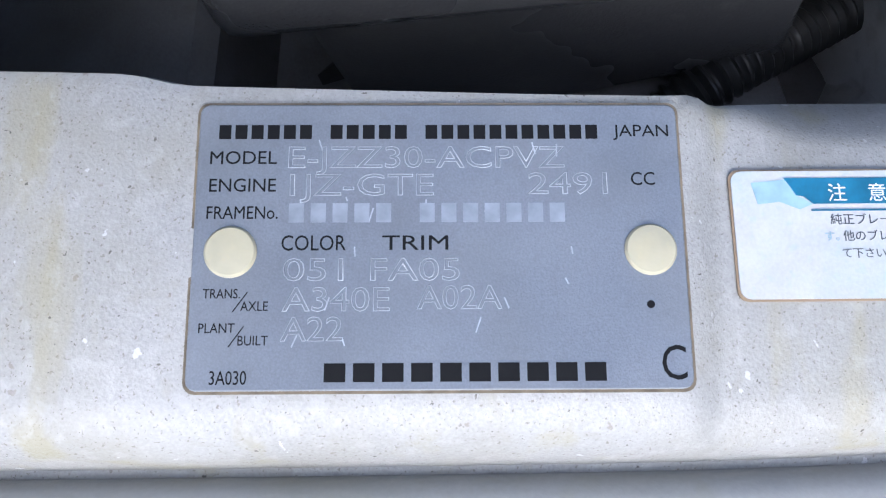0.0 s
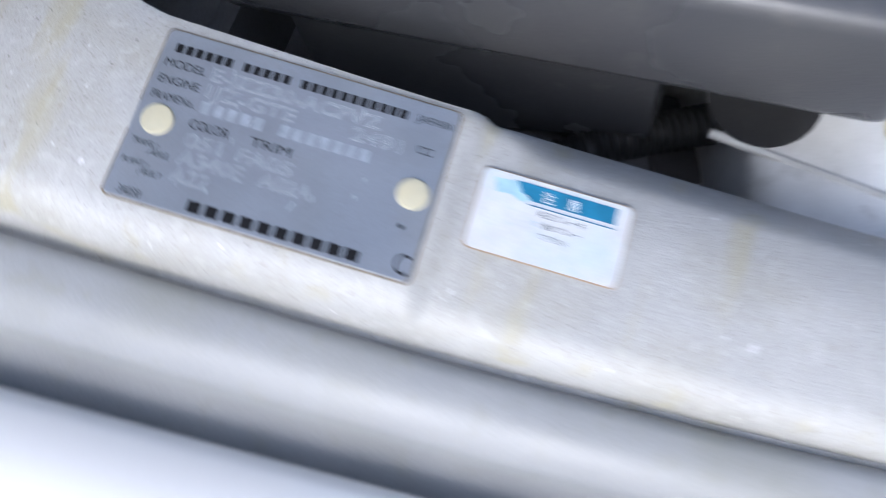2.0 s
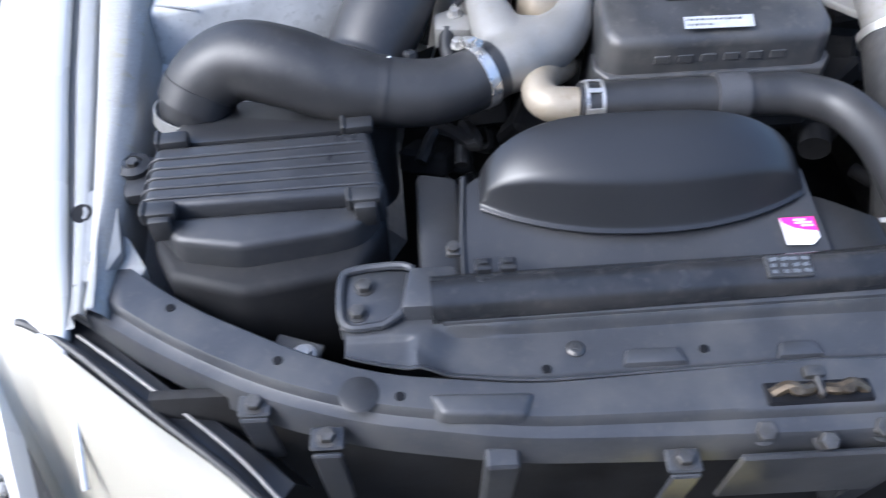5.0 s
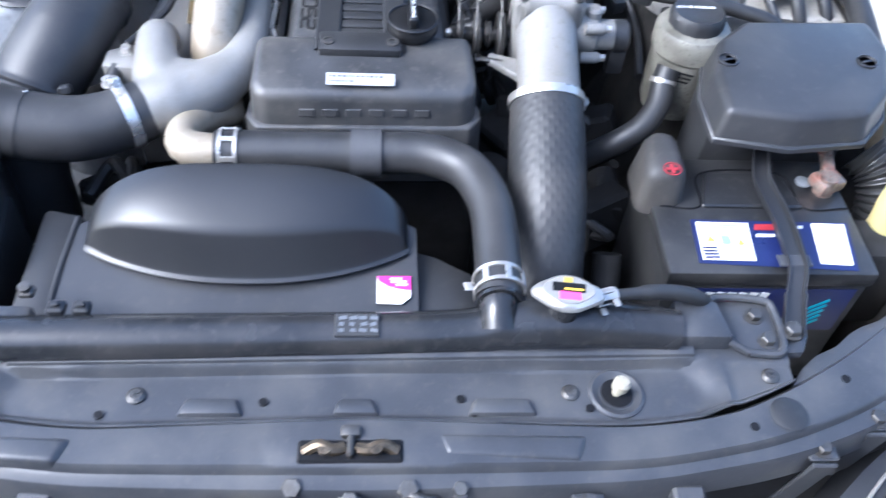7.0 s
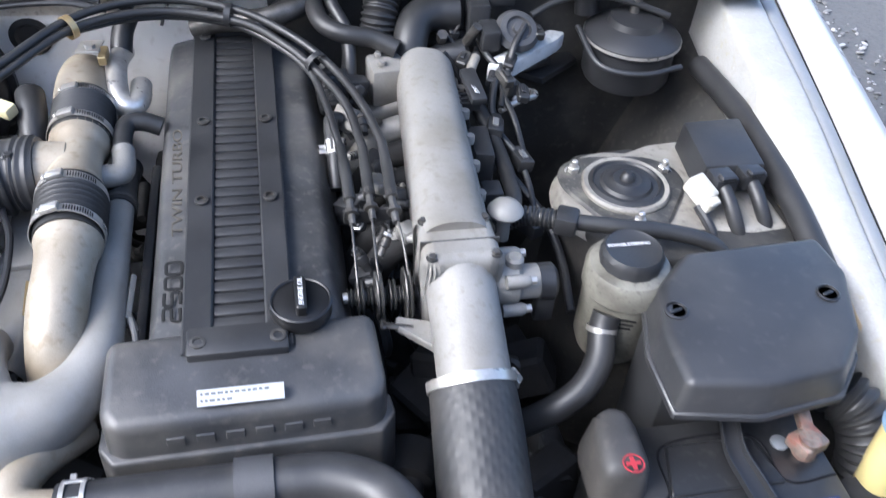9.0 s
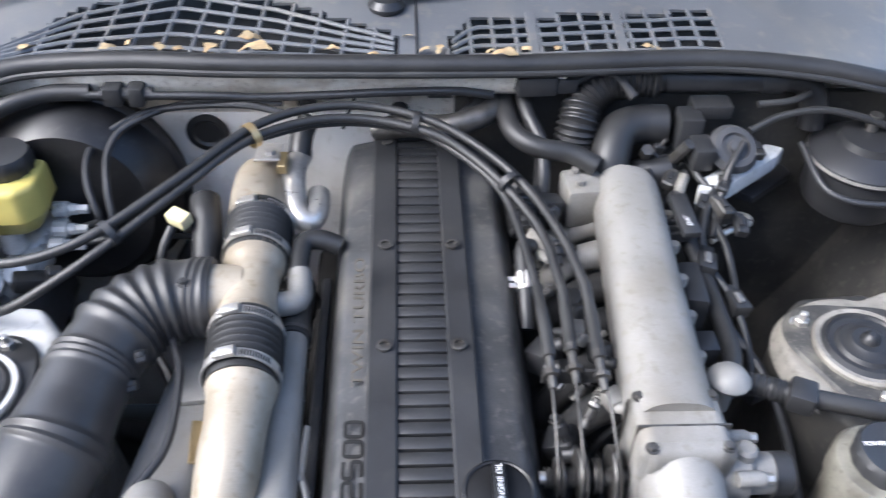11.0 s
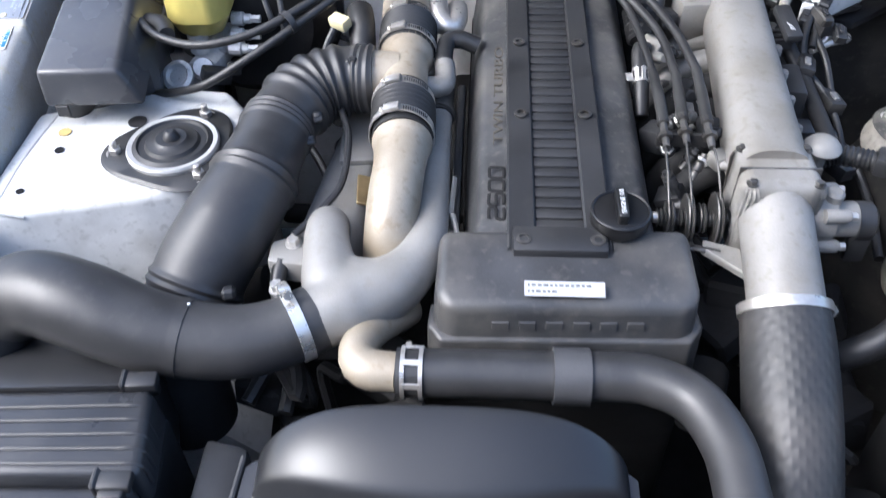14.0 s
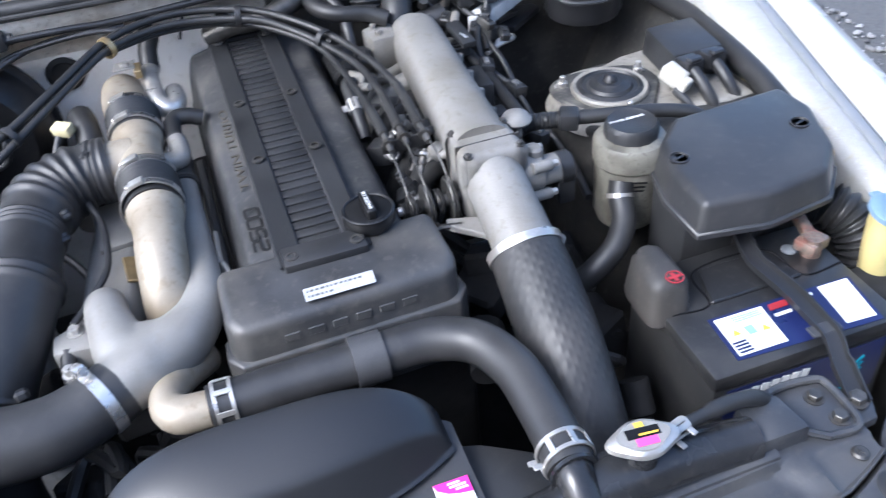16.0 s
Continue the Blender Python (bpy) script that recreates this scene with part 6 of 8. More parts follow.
part("check_valve", join(box(0.022, 0.024, 0.024, 0.003, 2, at(-0.365, 0.957, 0.940)), box(0.02, 0.026, 0.026, 0.005, 2, at(-0.338, 0.957, 0.940)), lathe([(0, -0.03), (0.008, -0.03), (0.008, 0.03), (0, 0.03)], 12, at(-0.35, 0.957, 0.94, 0, 90))), BLACK, fp)
# bonnet stays
for ctrl, lab in (([(-0.82, 0.91, 1.063), (-0.75, 0.91, 1.0), (-0.637, 0.91, 0.895)], "thin black gas stay rising from the rail"), ([(-0.533, 0.921, 0.97), (-0.552, 0.915, 0.92), (-0.571, 0.908, 0.875)], "black release cable dropping through a grommet")):
    o = thing("bonnet_stay" if "stay" in lab else "release_cable", ctrl[-1], lab, "stay" if "stay" in lab else "cable")
    part("rod", sweep(ctrl, 0.0052, 10), BLACK_SATIN, o)
    part("end_joint", lathe([(0, -0.008), (0.011, -0.006), (0.012, 0), (0.011, 0.006), (0, 0.008)], 18, at(*ctrl[-1])), RUBBER, o)
part("grommet_disc", lathe([(0, 0), (0.023, 0), (0.024, 0.003), (0.02, 0.006), (0, 0.006)], 24, at(-0.549, 0.937, 0.944, 20)), RUBBER, o)


# ---- radiator details ----
rc = thing("radiator_filler", (0.19, 0.09, 0.79), "bright radiator cap with a printed label", "radiator cap")
part("neck", lathe([(0.016, 0.775), (0.016, 0.80), (0.019, 0.803), (0.019, 0.809), (0, 0.809)], 28, at(0.192, 0.094, 0)), TANK_BLACK, rc)
rcm = at(0.192, 0.094, 0.811, 4, 0, -6)
part("cap_shell", lathe([(0.0255, -0.002), (0.0265, 0.0), (0.025, 0.004), (0.021, 0.0065), (0, 0.007)], 40, rcm @ Matrix.Diagonal((1.0, 0.80, 1, 1)), lambda a, z: 0.97 + 0.36 * abs(math.cos(a)) ** 9), ZINC, rc, "polished two eared cap")
part("label_disc", lathe([(0, 0.0072), (0.0190, 0.0072), (0.0190, 0.0078), (0, 0.0078)], 40, rcm @ Matrix.Diagonal((1, 0.82, 1, 1)), lambda a, z: 1 + 0.30 * abs(math.cos(a)) ** 9), ALLOY_DARK, rc, "printed silver label")
for x, y, w, h, mt in ((0, 0.003, 0.031, 0.010, INK), (0.001, -0.008, 0.020, 0.008, None), (0.005, 0.0005, 0.018, 0.002, AMBER), (-0.001, 0.0125, 0.008, 0.005, AMBER)):
    part("print_bar", moved(box(w, h, 0.0006, 0, 1), rcm @ at(x * 0.9, y * 0.85, 0.0081 if mt is not AMBER else 0.0085)), mt or material("pink print", (0.75, 0.08, 0.3), 0.4, var=0.05, bump=0), rc)
hose("overflow_hose", "thin black overflow hose from the radiator neck", [(0.213, 0.095, 0.797), (0.232, 0.101, 0.798), (0.261, 0.107, 0.796), (0.297, 0.114, 0.790), (0.329, 0.118, 0.778), (0.352, 0.125, 0.75), (0.36, 0.13, 0.70)], 0.0075, rad=lambda s, L: 0.0062 if s < 0.06 else 0.0082)
clip_ring((0.232, 0.101, 0.798), (1, 0.3, 0), 0.0065, rc)
rl2 = thing("radiator_label", (-0.005, 0.078, 0.77), "black raised label with worn grey print", "label")
part("plate", box(0.042, 0.024, 0.004, 0.001, 1, at(-0.005, 0.081, 0.7775, 8)), BLACK, rl2)
random.seed(4)
for i in range(4):
    for j in range(3):
        part("worn_print", box(0.004 + 0.004 * random.random(), 0.0035, 0.0005, 0, 1, at(-0.020 + 0.010 * i + 0.002 * random.random(), 0.0745 + 0.0065 * j, 0.7790 + 0.0009 * j, 8, 0, random.uniform(-20, 20))), RELAY_GREY, rl2)
fs = thing("coolant_sticker", (0.03, 0.138, 0.757), "pink and white coolant sticker on the shroud", "sticker")
PINK = material("magenta print", (0.8, 0.03, 0.32), 0.4, var=0.05, bump=0)
stm = at(0.030, 0.1385, 0.7585, 5.5)
part("sheet", moved(prism([(-0.017, -0.016), (0.008, -0.017), (0.017, -0.009), (0.017, 0.016), (-0.017, 0.016)], 0, 0.0006), stm), WHITE_PRINT, fs)
part("pink_field", moved(prism([(-0.017, 0.016), (-0.015, 0.010), (-0.006, 0.004), (0.004, 0.001), (0.017, -0.001), (0.017, 0.016)], 0.0007, 0.0011), stm), PINK, fs, "magenta field")
for i in range(3):
    part("print_bar", moved(box(0.012 + 0.004 * (i % 2), 0.0022, 0.0004, 0, 1), stm @ at(0.002 + 0.003 * i, 0.0125 - 0.0035 * i, 0.0014)), WHITE_PRINT, fs)
# shroud lip and clips
part("edge_rib", sweep([(-0.302, 0.108, 0.753), (-0.301, 0.16, 0.759), (-0.296, 0.225, 0.766)], 0.003, 8), BLACK, shroud)
part("side_box", prism([(-0.345, 0.115), (-0.345, 0.26), (-0.30, 0.25), (-0.30, 0.115)], 0.66, 0.744, 0.008, 2), BLACK, shroud)
for x in (-0.285, -0.262):
    part("clip", join(box(0.016, 0.014, 0.010, 0.002, 1, at(x, 0.101, 0.775)), box(0.008, 0.006, 0.004, 0.001, 1, at(x, 0.101, 0.782))), BLACK_SATIN if x < -0.27 else BLACK, shroud)
part("clip", join(box(0.014, 0.012, 0.008, 0.002, 1, at(-0.312, 0.112, 0.785)), lathe([(0, 0), (0.006, 0), (0.006, 0.004), (0, 0.005)], 12, at(-0.312, 0.112, 0.79))), BOLT_DARK, shroud)


# ---- radiator mounting brackets ----
def rad_bracket(s):
    o = thing("radiator_bracket", (s * 0.38, 0.09, 0.74), "black pressed radiator bracket with two bolts", "bracket", "radiator brackets")
    d = 0.0 if s > 0 else -0.013
    P = lambda rows: [(s * x, y + d) for x, y in rows][::s]
    part("plate", prism(P([(0.420, 0.066), (0.420, 0.122), (0.408, 0.134), (0.358, 0.134), (0.348, 0.112), (0.358, 0.082), (0.380, 0.066)]), 0.735, 0.7515, 0.003, 2), STEEL_BLACK, o)
    part("rim", sweep([(s * 0.380, 0.068 + d, 0.753), (s * 0.415, 0.070 + d, 0.753), (s * 0.419, 0.12 + d, 0.754), (s * 0.406, 0.132 + d, 0.755), (s * 0.358, 0.132 + d, 0.758), (s * 0.350, 0.112 + d, 0.760), (s * 0.360, 0.082 + d, 0.757), (s * 0.380, 0.068 + d, 0.753)], 0.0042, 8, 0.005), STEEL_BLACK, o)
    part("clamp_block", prism(P([(0.366, 0.074), (0.357, 0.124), (0.308, 0.124), (0.304, 0.074)]), 0.735, lambda x, y: 0.768 + 0.06 * (y - 0.074 - d), 0.006, 2, 0.003), STEEL_BLACK, o)
    for y in (0.083, 0.113):
        part("bolt", bolt(0.0075, 0.007, 1.35, at(s * (0.4035 - 0.2 * (y - 0.083)), y + d, 0.7515)), BOLT_DARK, o)
    return o


rad_bracket(-1)
rb_r = rad_bracket(1)
part("strap_foot", prism([(0.415, 0.070), (0.415, 0.118), (0.440, 0.115), (0.452, 0.095), (0.440, 0.072)], 0.738, 0.748, 0.003, 2), STEEL_BLACK, rb_r)

# ---- pressed panel details ----
part("back_flange", loft([[(x, skew(x) + 0.051, 0.743), (x, skew(x) + 0.054, 0.752), (x, skew(x) + 0.058, 0.754), (x, skew(x) + 0.064, 0.754), (x, skew(x) + 0.066, 0.74)] for x in steps(-0.325, 0.325, 20)]), STEEL_BLACK, panel)
for x0, x1 in ((-0.168, -0.106), (-0.028, 0.018), (0.098, 0.165)):
    part("raised_pad", prism([(x0, 0.006), (x1, 0.006), (x1 - 0.006, 0.024), (x0 + 0.006, 0.024)], 0.736, 0.744, 0.003, 2, 0.003), STEEL_BLACK, panel)
for x, y, z in ((-0.206, 0.028, 0.739), (0.198, 0.031, 0.739), (0.397, 0.045, 0.7465)):
    part("screw", join(lathe([(0, 0), (0.0085, 0), (0.0085, 0.0012), (0.006, 0.0032), (0, 0.0036)], 20, at(x, y, z)), box(0.007, 0.0018, 0.0012, 0, 1, at(x, y, z + 0.0038, 0, 0, 30)), box(0.0018, 0.007, 0.0012, 0, 1, at(x, y, z + 0.0038, 0, 0, 30))), BOLT_DARK, panel)
for x, y in ((-0.090, 0.021), (-0.235, 0.008), (0.093, 0.024), (0.215, 0.014), (0.105, 0.009)):
    part("hole", lathe([(0, 0), (0.0042, 0), (0.0042, 0.0012), (0, 0.0012)], 14, at(x, y, 0.7392)), INK, panel)
part("cup", lathe([(0.009, -0.006), (0.020, 0.0), (0.024, 0.002), (0.027, 0.0005), (0.027, -0.002)], 30, at(0.243, 0.030, 0.7395)), STEEL_BLACK, panel)
# The shade inside the cup is drawn as a black disc.
part("cup_well", lathe([(0, 0), (0.0145, 0), (0.0155, 0.0016), (0, 0.0016)], 24, at(0.243, 0.030, 0.7388)), INK, panel, "black disc for the shaded inside of the cup")
PIN = material("greyed cream rubber stop", (0.36, 0.33, 0.25), 0.55, var=0.3, scale=120, grain=0.2, bump=0.15, dirt=(0.12, 0.10, 0.07), dirt_amount=0.6, dscale=120)
part("stop_pin", join(lathe([(0.0045, -0.002), (0.0045, 0.007), (0.008, 0.0085), (0.0085, 0.017), (0.006, 0.020), (0, 0.020)], 18, at(0.243, 0.030, 0.740, -4, 8))), PIN, panel, "cream rubber bonnet stop")

# ---- tie bar details ----
part("rubber_plug", lathe([(0, 0), (0.017, 0), (0.018, 0.001), (0.015, 0.0025), (0, 0.0018)], 30, at(-0.402, -0.012, 0.7455)), RUBBER, bar)
part("rubber_plug", lathe([(0, 0), (0.017, 0), (0.018, 0.001), (0.015, 0.0025), (0, 0.0018)], 30, at(0.403, 0.003, 0.7462)), RUBBER, bar)
for x, y in ((-0.585, 0.100), (-0.476, 0.030), (-0.366, -0.016), (0.366, -0.010), (0.476, 0.045), (0.588, 0.124)):
    part("hole", lathe([(0, 0), (0.0045, 0), (0.0045, 0.0015), (0, 0.0015)], 14, at(x, y, 0.7455 - 0.02 * max(0, abs(x) - 0.4) * 3)), INK, bar)
for x0, x1 in ((-0.335, -0.255), (0.072, 0.20)):
    part("pressing", prism([(x0, -0.040), (x1, -0.046), (x1 + 0.01, -0.020), (x0 - 0.01, -0.016)], 0.74, 0.7525, 0.005, 3, 0.006), STEEL_BLACK, bar)
for x, y, h in ((-0.497, -0.004, 0.10), (-0.431, -0.040, 0.13), (-0.128, -0.078, 0.10), (0.204, -0.074, 0.10), (0.436, -0.022, 0.12), (0.502, 0.010, 0.12), (0.62, 0.09, 0.12)):
    b = part("hanger", join(box(0.026, 0.005, h, 0.002, 1, at(x, y - 0.006, 0.722 - h / 2, 8)), box(0.03, 0.022, 0.005, 0.002, 1, at(x, y, 0.722))), STEEL_BLACK, bar)
    part("hanger_bolt", bolt(0.0075, 0.007, 1.4, at(x, y, 0.7245)), BOLT_DARK, b)
part("inner_flange", loft([[(x, bar_in(x) - 0.004, 0.735), (x, bar_in(x) + 0.5 * w, 0.734), (x, bar_in(x) + w, 0.731), (x, bar_in(x) + w, 0.722)] for x, w in ((0.425, 0.004), (0.441, 0.014), (0.46, 0.019), (0.487, 0.015), (0.507, 0.018), (0.522, 0.016), (0.545, 0.008), (0.575, 0.004))]), STEEL_BLACK, bar)
for x in (-0.28, 0.09, 0.30):
    part("brace", box(0.03, 0.02, 0.22, 0.003, 1, at(x, -0.045, 0.61, 10)), STEEL_BLACK, bar)
GREASE = material("brown greasy latch steel", (0.15, 0.115, 0.075), 0.38, metal=0.7, var=0.35, scale=120, grain=0.2, bump=0.3, dirt=(0.03, 0.026, 0.02), dirt_amount=0.8, dscale=70)
latch = thing("bonnet_latch", (-0.008, -0.035, 0.72), "greasy brass coloured bonnet latch in the tie bar", "latch")
part("recess", box(0.092, 0.022, 0.006, 0.002, 1, at(-0.008, -0.036, 0.7515)), INK, latch)
for sgn in (-1, 1):
    part("jaw", sweep([(-0.008 + sgn * 0.040, -0.036, 0.752), (-0.008 + sgn * 0.028, -0.033, 0.759), (-0.008 + sgn * 0.016, -0.037, 0.758), (-0.008 + sgn * 0.006, -0.034, 0.755)], 0.0055, 8, 0.003), GREASE, latch)
    part("pivot", lathe([(0, 0), (0.006, 0), (0.006, 0.003), (0, 0.004)], 14, at(-0.008 + sgn * 0.022, -0.038, 0.760)), GREASE, latch)
part("striker_lug", join(box(0.018, 0.012, 0.012, 0.003, 2, at(-0.008, -0.018, 0.753)), box(0.006, 0.02, 0.010, 0.002, 1, at(-0.008, -0.034, 0.757))), BOLT_DARK, latch)
for x, y, r in ((-0.058, -0.060, 0.009), (-0.008, -0.072, 0.008), (0.043, -0.062, 0.009), (0.088, -0.062, 0.007)):
    part("latch_bolt", bolt(r, 0.012, 1.35, at(x, y, 0.732, 25)), BOLT_DARK, latch)
part("lower_plate", box(0.15, 0.006, 0.10, 0.003, 1, at(-0.008, -0.078, 0.685, 6)), STEEL_BLACK, latch)
hose("latch_cable", "small bent latch lever and cable", [(0.03, -0.062, 0.735), (0.055, -0.075, 0.738), (0.07, -0.07, 0.725), (0.06, -0.085, 0.71)], 0.0045, BOLT_DARK, "lever")
wbl = thing("front_bottle", (-0.06, -0.13, 0.45), "cream plastic bottle in front of the tie bar", "bottle")
part("bottle", prism([(-0.145, -0.19), (-0.15, -0.105), (-0.11, -0.088), (0.0, -0.09), (0.01, -0.18)], 0.45, 0.628, 0.018, 3, 0.008), YELLOW, wbl)
part("cap", lathe([(0, 0.625), (0.024, 0.625), (0.024, 0.642), (0, 0.643)], 24, at(-0.015, -0.12, 0)), BLACK, wbl)

# ---- headlamps, front corner ----
LENS = bpy.data.materials.new("yellowed clear lens")
LENS.use_nodes = True
lb = LENS.node_tree.nodes["Principled BSDF"]
lb.inputs["Base Color"].default_value = (0.56, 0.53, 0.44, 1)
lb.inputs["Roughness"].default_value, lb.inputs["Transmission Weight"].default_value, lb.inputs["IOR"].default_value = 0.30, 0.35, 1.4
REFL = material("headlamp reflector", (0.75, 0.74, 0.68), 0.25, metal=0.7, var=0.1, scale=30, bump=0.2)
ORANGE = material("orange lens plastic", (0.75, 0.14, 0.02), 0.3, var=0.1)


def headlamp(s):
    o = thing("headlamp", (s * 0.65, 0.0, 0.55), "yellowed wide headlamp beside the white wing", "headlamp", "headlamps")
    BX = [0.776, 0.770, 0.750, 0.694, 0.607, 0.530, 0.490]
    BY = [0.085, 0.110, 0.119, 0.078, 0.011, -0.042, -0.075]
    BZ = [0.683, 0.691, 0.697, 0.699, 0.684, 0.664, 0.652]

    def shell(back):
        def fn(u, v):
            k = u * 6
            x, y, z = lerp(k, range(7), BX), lerp(k, range(7), BY), lerp(k, range(7), BZ)
            bow = math.sin(math.pi * u)
            return (s * (x - 0.075 * v * (1 - u) - back * 0.012), y - 0.15 * v - 0.012 * bow * v, z - 0.085 * v - 0.12 * v * v + 0.012 * math.sin(math.pi * min(1, v * 1.6)) * bow - back * 0.035)
        return fn
    part("lens", surface(shell(0), 36, 16, 0.003), LENS, o, "yellowed clear lens", 60)
    part("reflector", surface(shell(1), 36, 16, 0.002), REFL, o, "cream silver reflector", 60)
    part("lamp_divider", sweep([(s * 0.690, 0.074, 0.688), (s * 0.683, 0.03, 0.668), (s * 0.674, -0.03, 0.625)], 0.004, 8), REFL, o)
    part("top_seal", sweep([(s * 0.752, 0.120, 0.695), (s * 0.742, 0.117, 0.697), (s * 0.690, 0.084, 0.702), (s * 0.60, 0.014, 0.686), (s * 0.53, -0.038, 0.668), (s * 0.486, -0.075, 0.655)], 0.0045, 8), RUBBER, o)
    part("housing_top", loft([[(s * (x - 0.0), y, z - 0.004), (s * (x - 0.02), y + 0.03, z - 0.006), (s * (x - 0.03), y + 0.045, z - 0.05)] for x, y, z in zip(BX[2:], BY[2:], BZ[2:])]), BLACK_SATIN, o)
    part("trim_strip", sweep([(s * 0.685, 0.098, 0.700), (s * 0.62, 0.050, 0.692), (s * 0.53, -0.018, 0.672), (s * 0.478, -0.068, 0.657)], 0.002, 8), ALLOY, o, "bright thin trim strip")
    return o


headlamp(-1)
headlamp(1)


def corner(s):
    o = thing("front_bumper_corner", (s * 0.79, 0.0, 0.3), "white painted bumper corner around the headlamp", "bumper")
    secs = []
    for i in range(13):
        k = i / 12
        y = 0.098 - 0.26 * k
        xs = -smoother(y, *SIDE) - 0.10 * k * k
        inner = 0.776 - 0.075 * k
        zt = 0.690 - 0.085 * k - 0.10 * k * k
        secs.append([(s * (inner - 0.01), y, zt - 0.03), (s * inner, y, zt), (s * (inner + 0.4 * (xs - inner)), y, zt - 0.002), (s * (inner + 0.75 * (xs - inner)), y, zt - 0.014), (s * (inner + 0.93 * (xs - inner)), y, zt - 0.04), (s * xs, y, zt - 0.09), (s * (xs + 0.003), y, 0.45), (s * (xs - 0.02), y, 0.2)])
    part("corner_panel", loft(secs), PAINT, o, sharp=60)
    part("side_marker", sweep([(s * 0.828, 0.228, 0.650), (s * 0.824, 0.206, 0.648), (s * 0.815, 0.178, 0.645)], 0.018, 10, 0.01, None, 0.7), ORANGE, o, "orange side marker")
    return o


corner(-1)
corner(1)


# ---- cowl and seal ----
COWL = material("faded grey blue cowl plastic", (0.105, 0.111, 0.12), 0.42, var=0.15, scale=8, grain=0.1, gscale=500, bump=0.12, dirt=(0.22, 0.2, 0.16), dirt_amount=0.5, dscale=7)
seal = thing("bonnet_seal", (0, 0.96, 0.96), "long black rubber bonnet seal along the cowl", "rubber seal")
SEAL = [(-0.76, 0.933, 0.930), (-0.70, 0.925, 0.935), (-0.64, 0.928, 0.940), (-0.556, 0.945, 0.955), (-0.50, 0.962, 0.963), (-0.45, 0.972, 0.969), (-0.34, 0.972, 0.974), (-0.2, 0.963, 0.975), (0.1, 0.963, 0.975), (0.33, 0.975, 0.975), (0.45, 0.965, 0.972), (0.54, 0.945, 0.965), (0.64, 0.93, 0.945), (0.74, 0.93, 0.932)]
part("bulb", sweep(SEAL, 0.0125, 16), RUBBER, seal)
part("flange", sweep([(x, y - 0.012, z - 0.006) for x, y, z in SEAL], 0.0045, 10), RUBBER, seal)




def cowl_z(y):
    return 0.968 + 0.17 * (y - 0.97)


def seal_y(x):
    return lerp(x, [p[0] for p in SEAL], [p[1] for p in SEAL])


def in_left(x, y):
    top = lerp(x, [-0.53, -0.42, -0.30, -0.18, -0.03], [0.985, 1.088, 1.135, 1.10, 1.03])
    return -0.53 < x < -0.03 and y < top


def in_right(x, y):
    top = lerp(x, [0.03, 0.06, 0.36], [1.02, 1.062, 1.085])
    return 0.03 < x < 0.375 and y < top


cowl = thing("cowl_panel", (0, 1.1, 0.95), "faded grey cowl panel with grilles and dry leaves", "cowl")
NX, NY = 150, 44
bm = bmesh.new()
vg = {}
for i in range(NX):
    for j in range(NY):
        x0, x1 = -0.75 + 1.5 * i / NX, -0.75 + 1.5 * (i + 1) / NX
        y0, y1 = 0.86 + 0.50 * j / NY, 0.86 + 0.50 * (j + 1) / NY
        xm, ym = (x0 + x1) / 2, (y0 + y1) / 2
        if ym < seal_y(xm) + 0.004 or in_left(xm, ym) or in_right(xm, ym):
            continue
        quad = []
        for a, b in ((i, j), (i + 1, j), (i + 1, j + 1), (i, j + 1)):
            if (a, b) not in vg:
                x, y = -0.75 + 1.5 * a / NX, 0.86 + 0.50 * b / NY
                vg[a, b] = bm.verts.new((x, y, cowl_z(y) + 0.006 * math.sin(9 * x + 1) * math.sin(12 * y) - 0.035 * max(0, abs(x) - 0.45) / 0.25))
            quad.append(vg[a, b])
        bm.faces.new(quad)
bmesh.ops.recalc_face_normals(bm, faces=bm.faces)
bmesh.ops.solidify(bm, geom=bm.faces[:], thickness=0.004)
part("sheet", bm, COWL, cowl)
part("well", box(1.3, 0.27, 0.01, 0.002, 1, at(0, 1.165, 0.925)), DARK, cowl)


def grille_slats(test, x0, x1, px, rows, slant):
    """Bars along the car, and bars across that bow with the outline of the opening."""
    n = int((x1 - x0) / px)
    span = {}
    for x in steps(x0 + 0.006, x1 - 0.006, 60):
        ys = [y for y in steps(0.955, 1.16, 120) if y > seal_y(x) + 0.008 and test(x, y)]
        if ys:
            span[x] = (ys[0], ys[-1])
    for i in range(n + 1):
        x = x0 + i * px
        ys = [y for y in steps(0.955, 1.16, 60) if y > seal_y(x) + 0.010 and test(x + slant * (y - 1.0), y)]
        if len(ys) > 4:
            part("slat", sweep([(x + slant * (ys[0] - 1.0), ys[0] - 0.004, cowl_z(ys[0])), (x + slant * (ys[-1] - 1.0), ys[-1] + 0.004, cowl_z(ys[-1]))], 0.0030, 6, 0.05), COWL, cowl)
    for j in range(1, rows + 1):
        f = j / (rows + 1)
        ctrl = [(x, a + (b - a) * f, cowl_z(a + (b - a) * f) + 0.0008) for x, (a, b) in span.items() if b - a > 0.012]
        if len(ctrl) > 4:
            part("slat", sweep(ctrl[::3] + [ctrl[-1]], 0.0030, 6, 0.02), COWL, cowl)


grille_slats(in_left, -0.53, -0.03, 0.036, 5, 0.10)
grille_slats(in_right, 0.03, 0.375, 0.0285, 4, -0.02)
for x in (0.135, 0.245):
    part("grille_bar", box(0.012, 0.11, 0.006, 0.001, 1, at(x, 1.02, cowl_z(1.02) + 0.001, 9.6)), COWL, cowl)
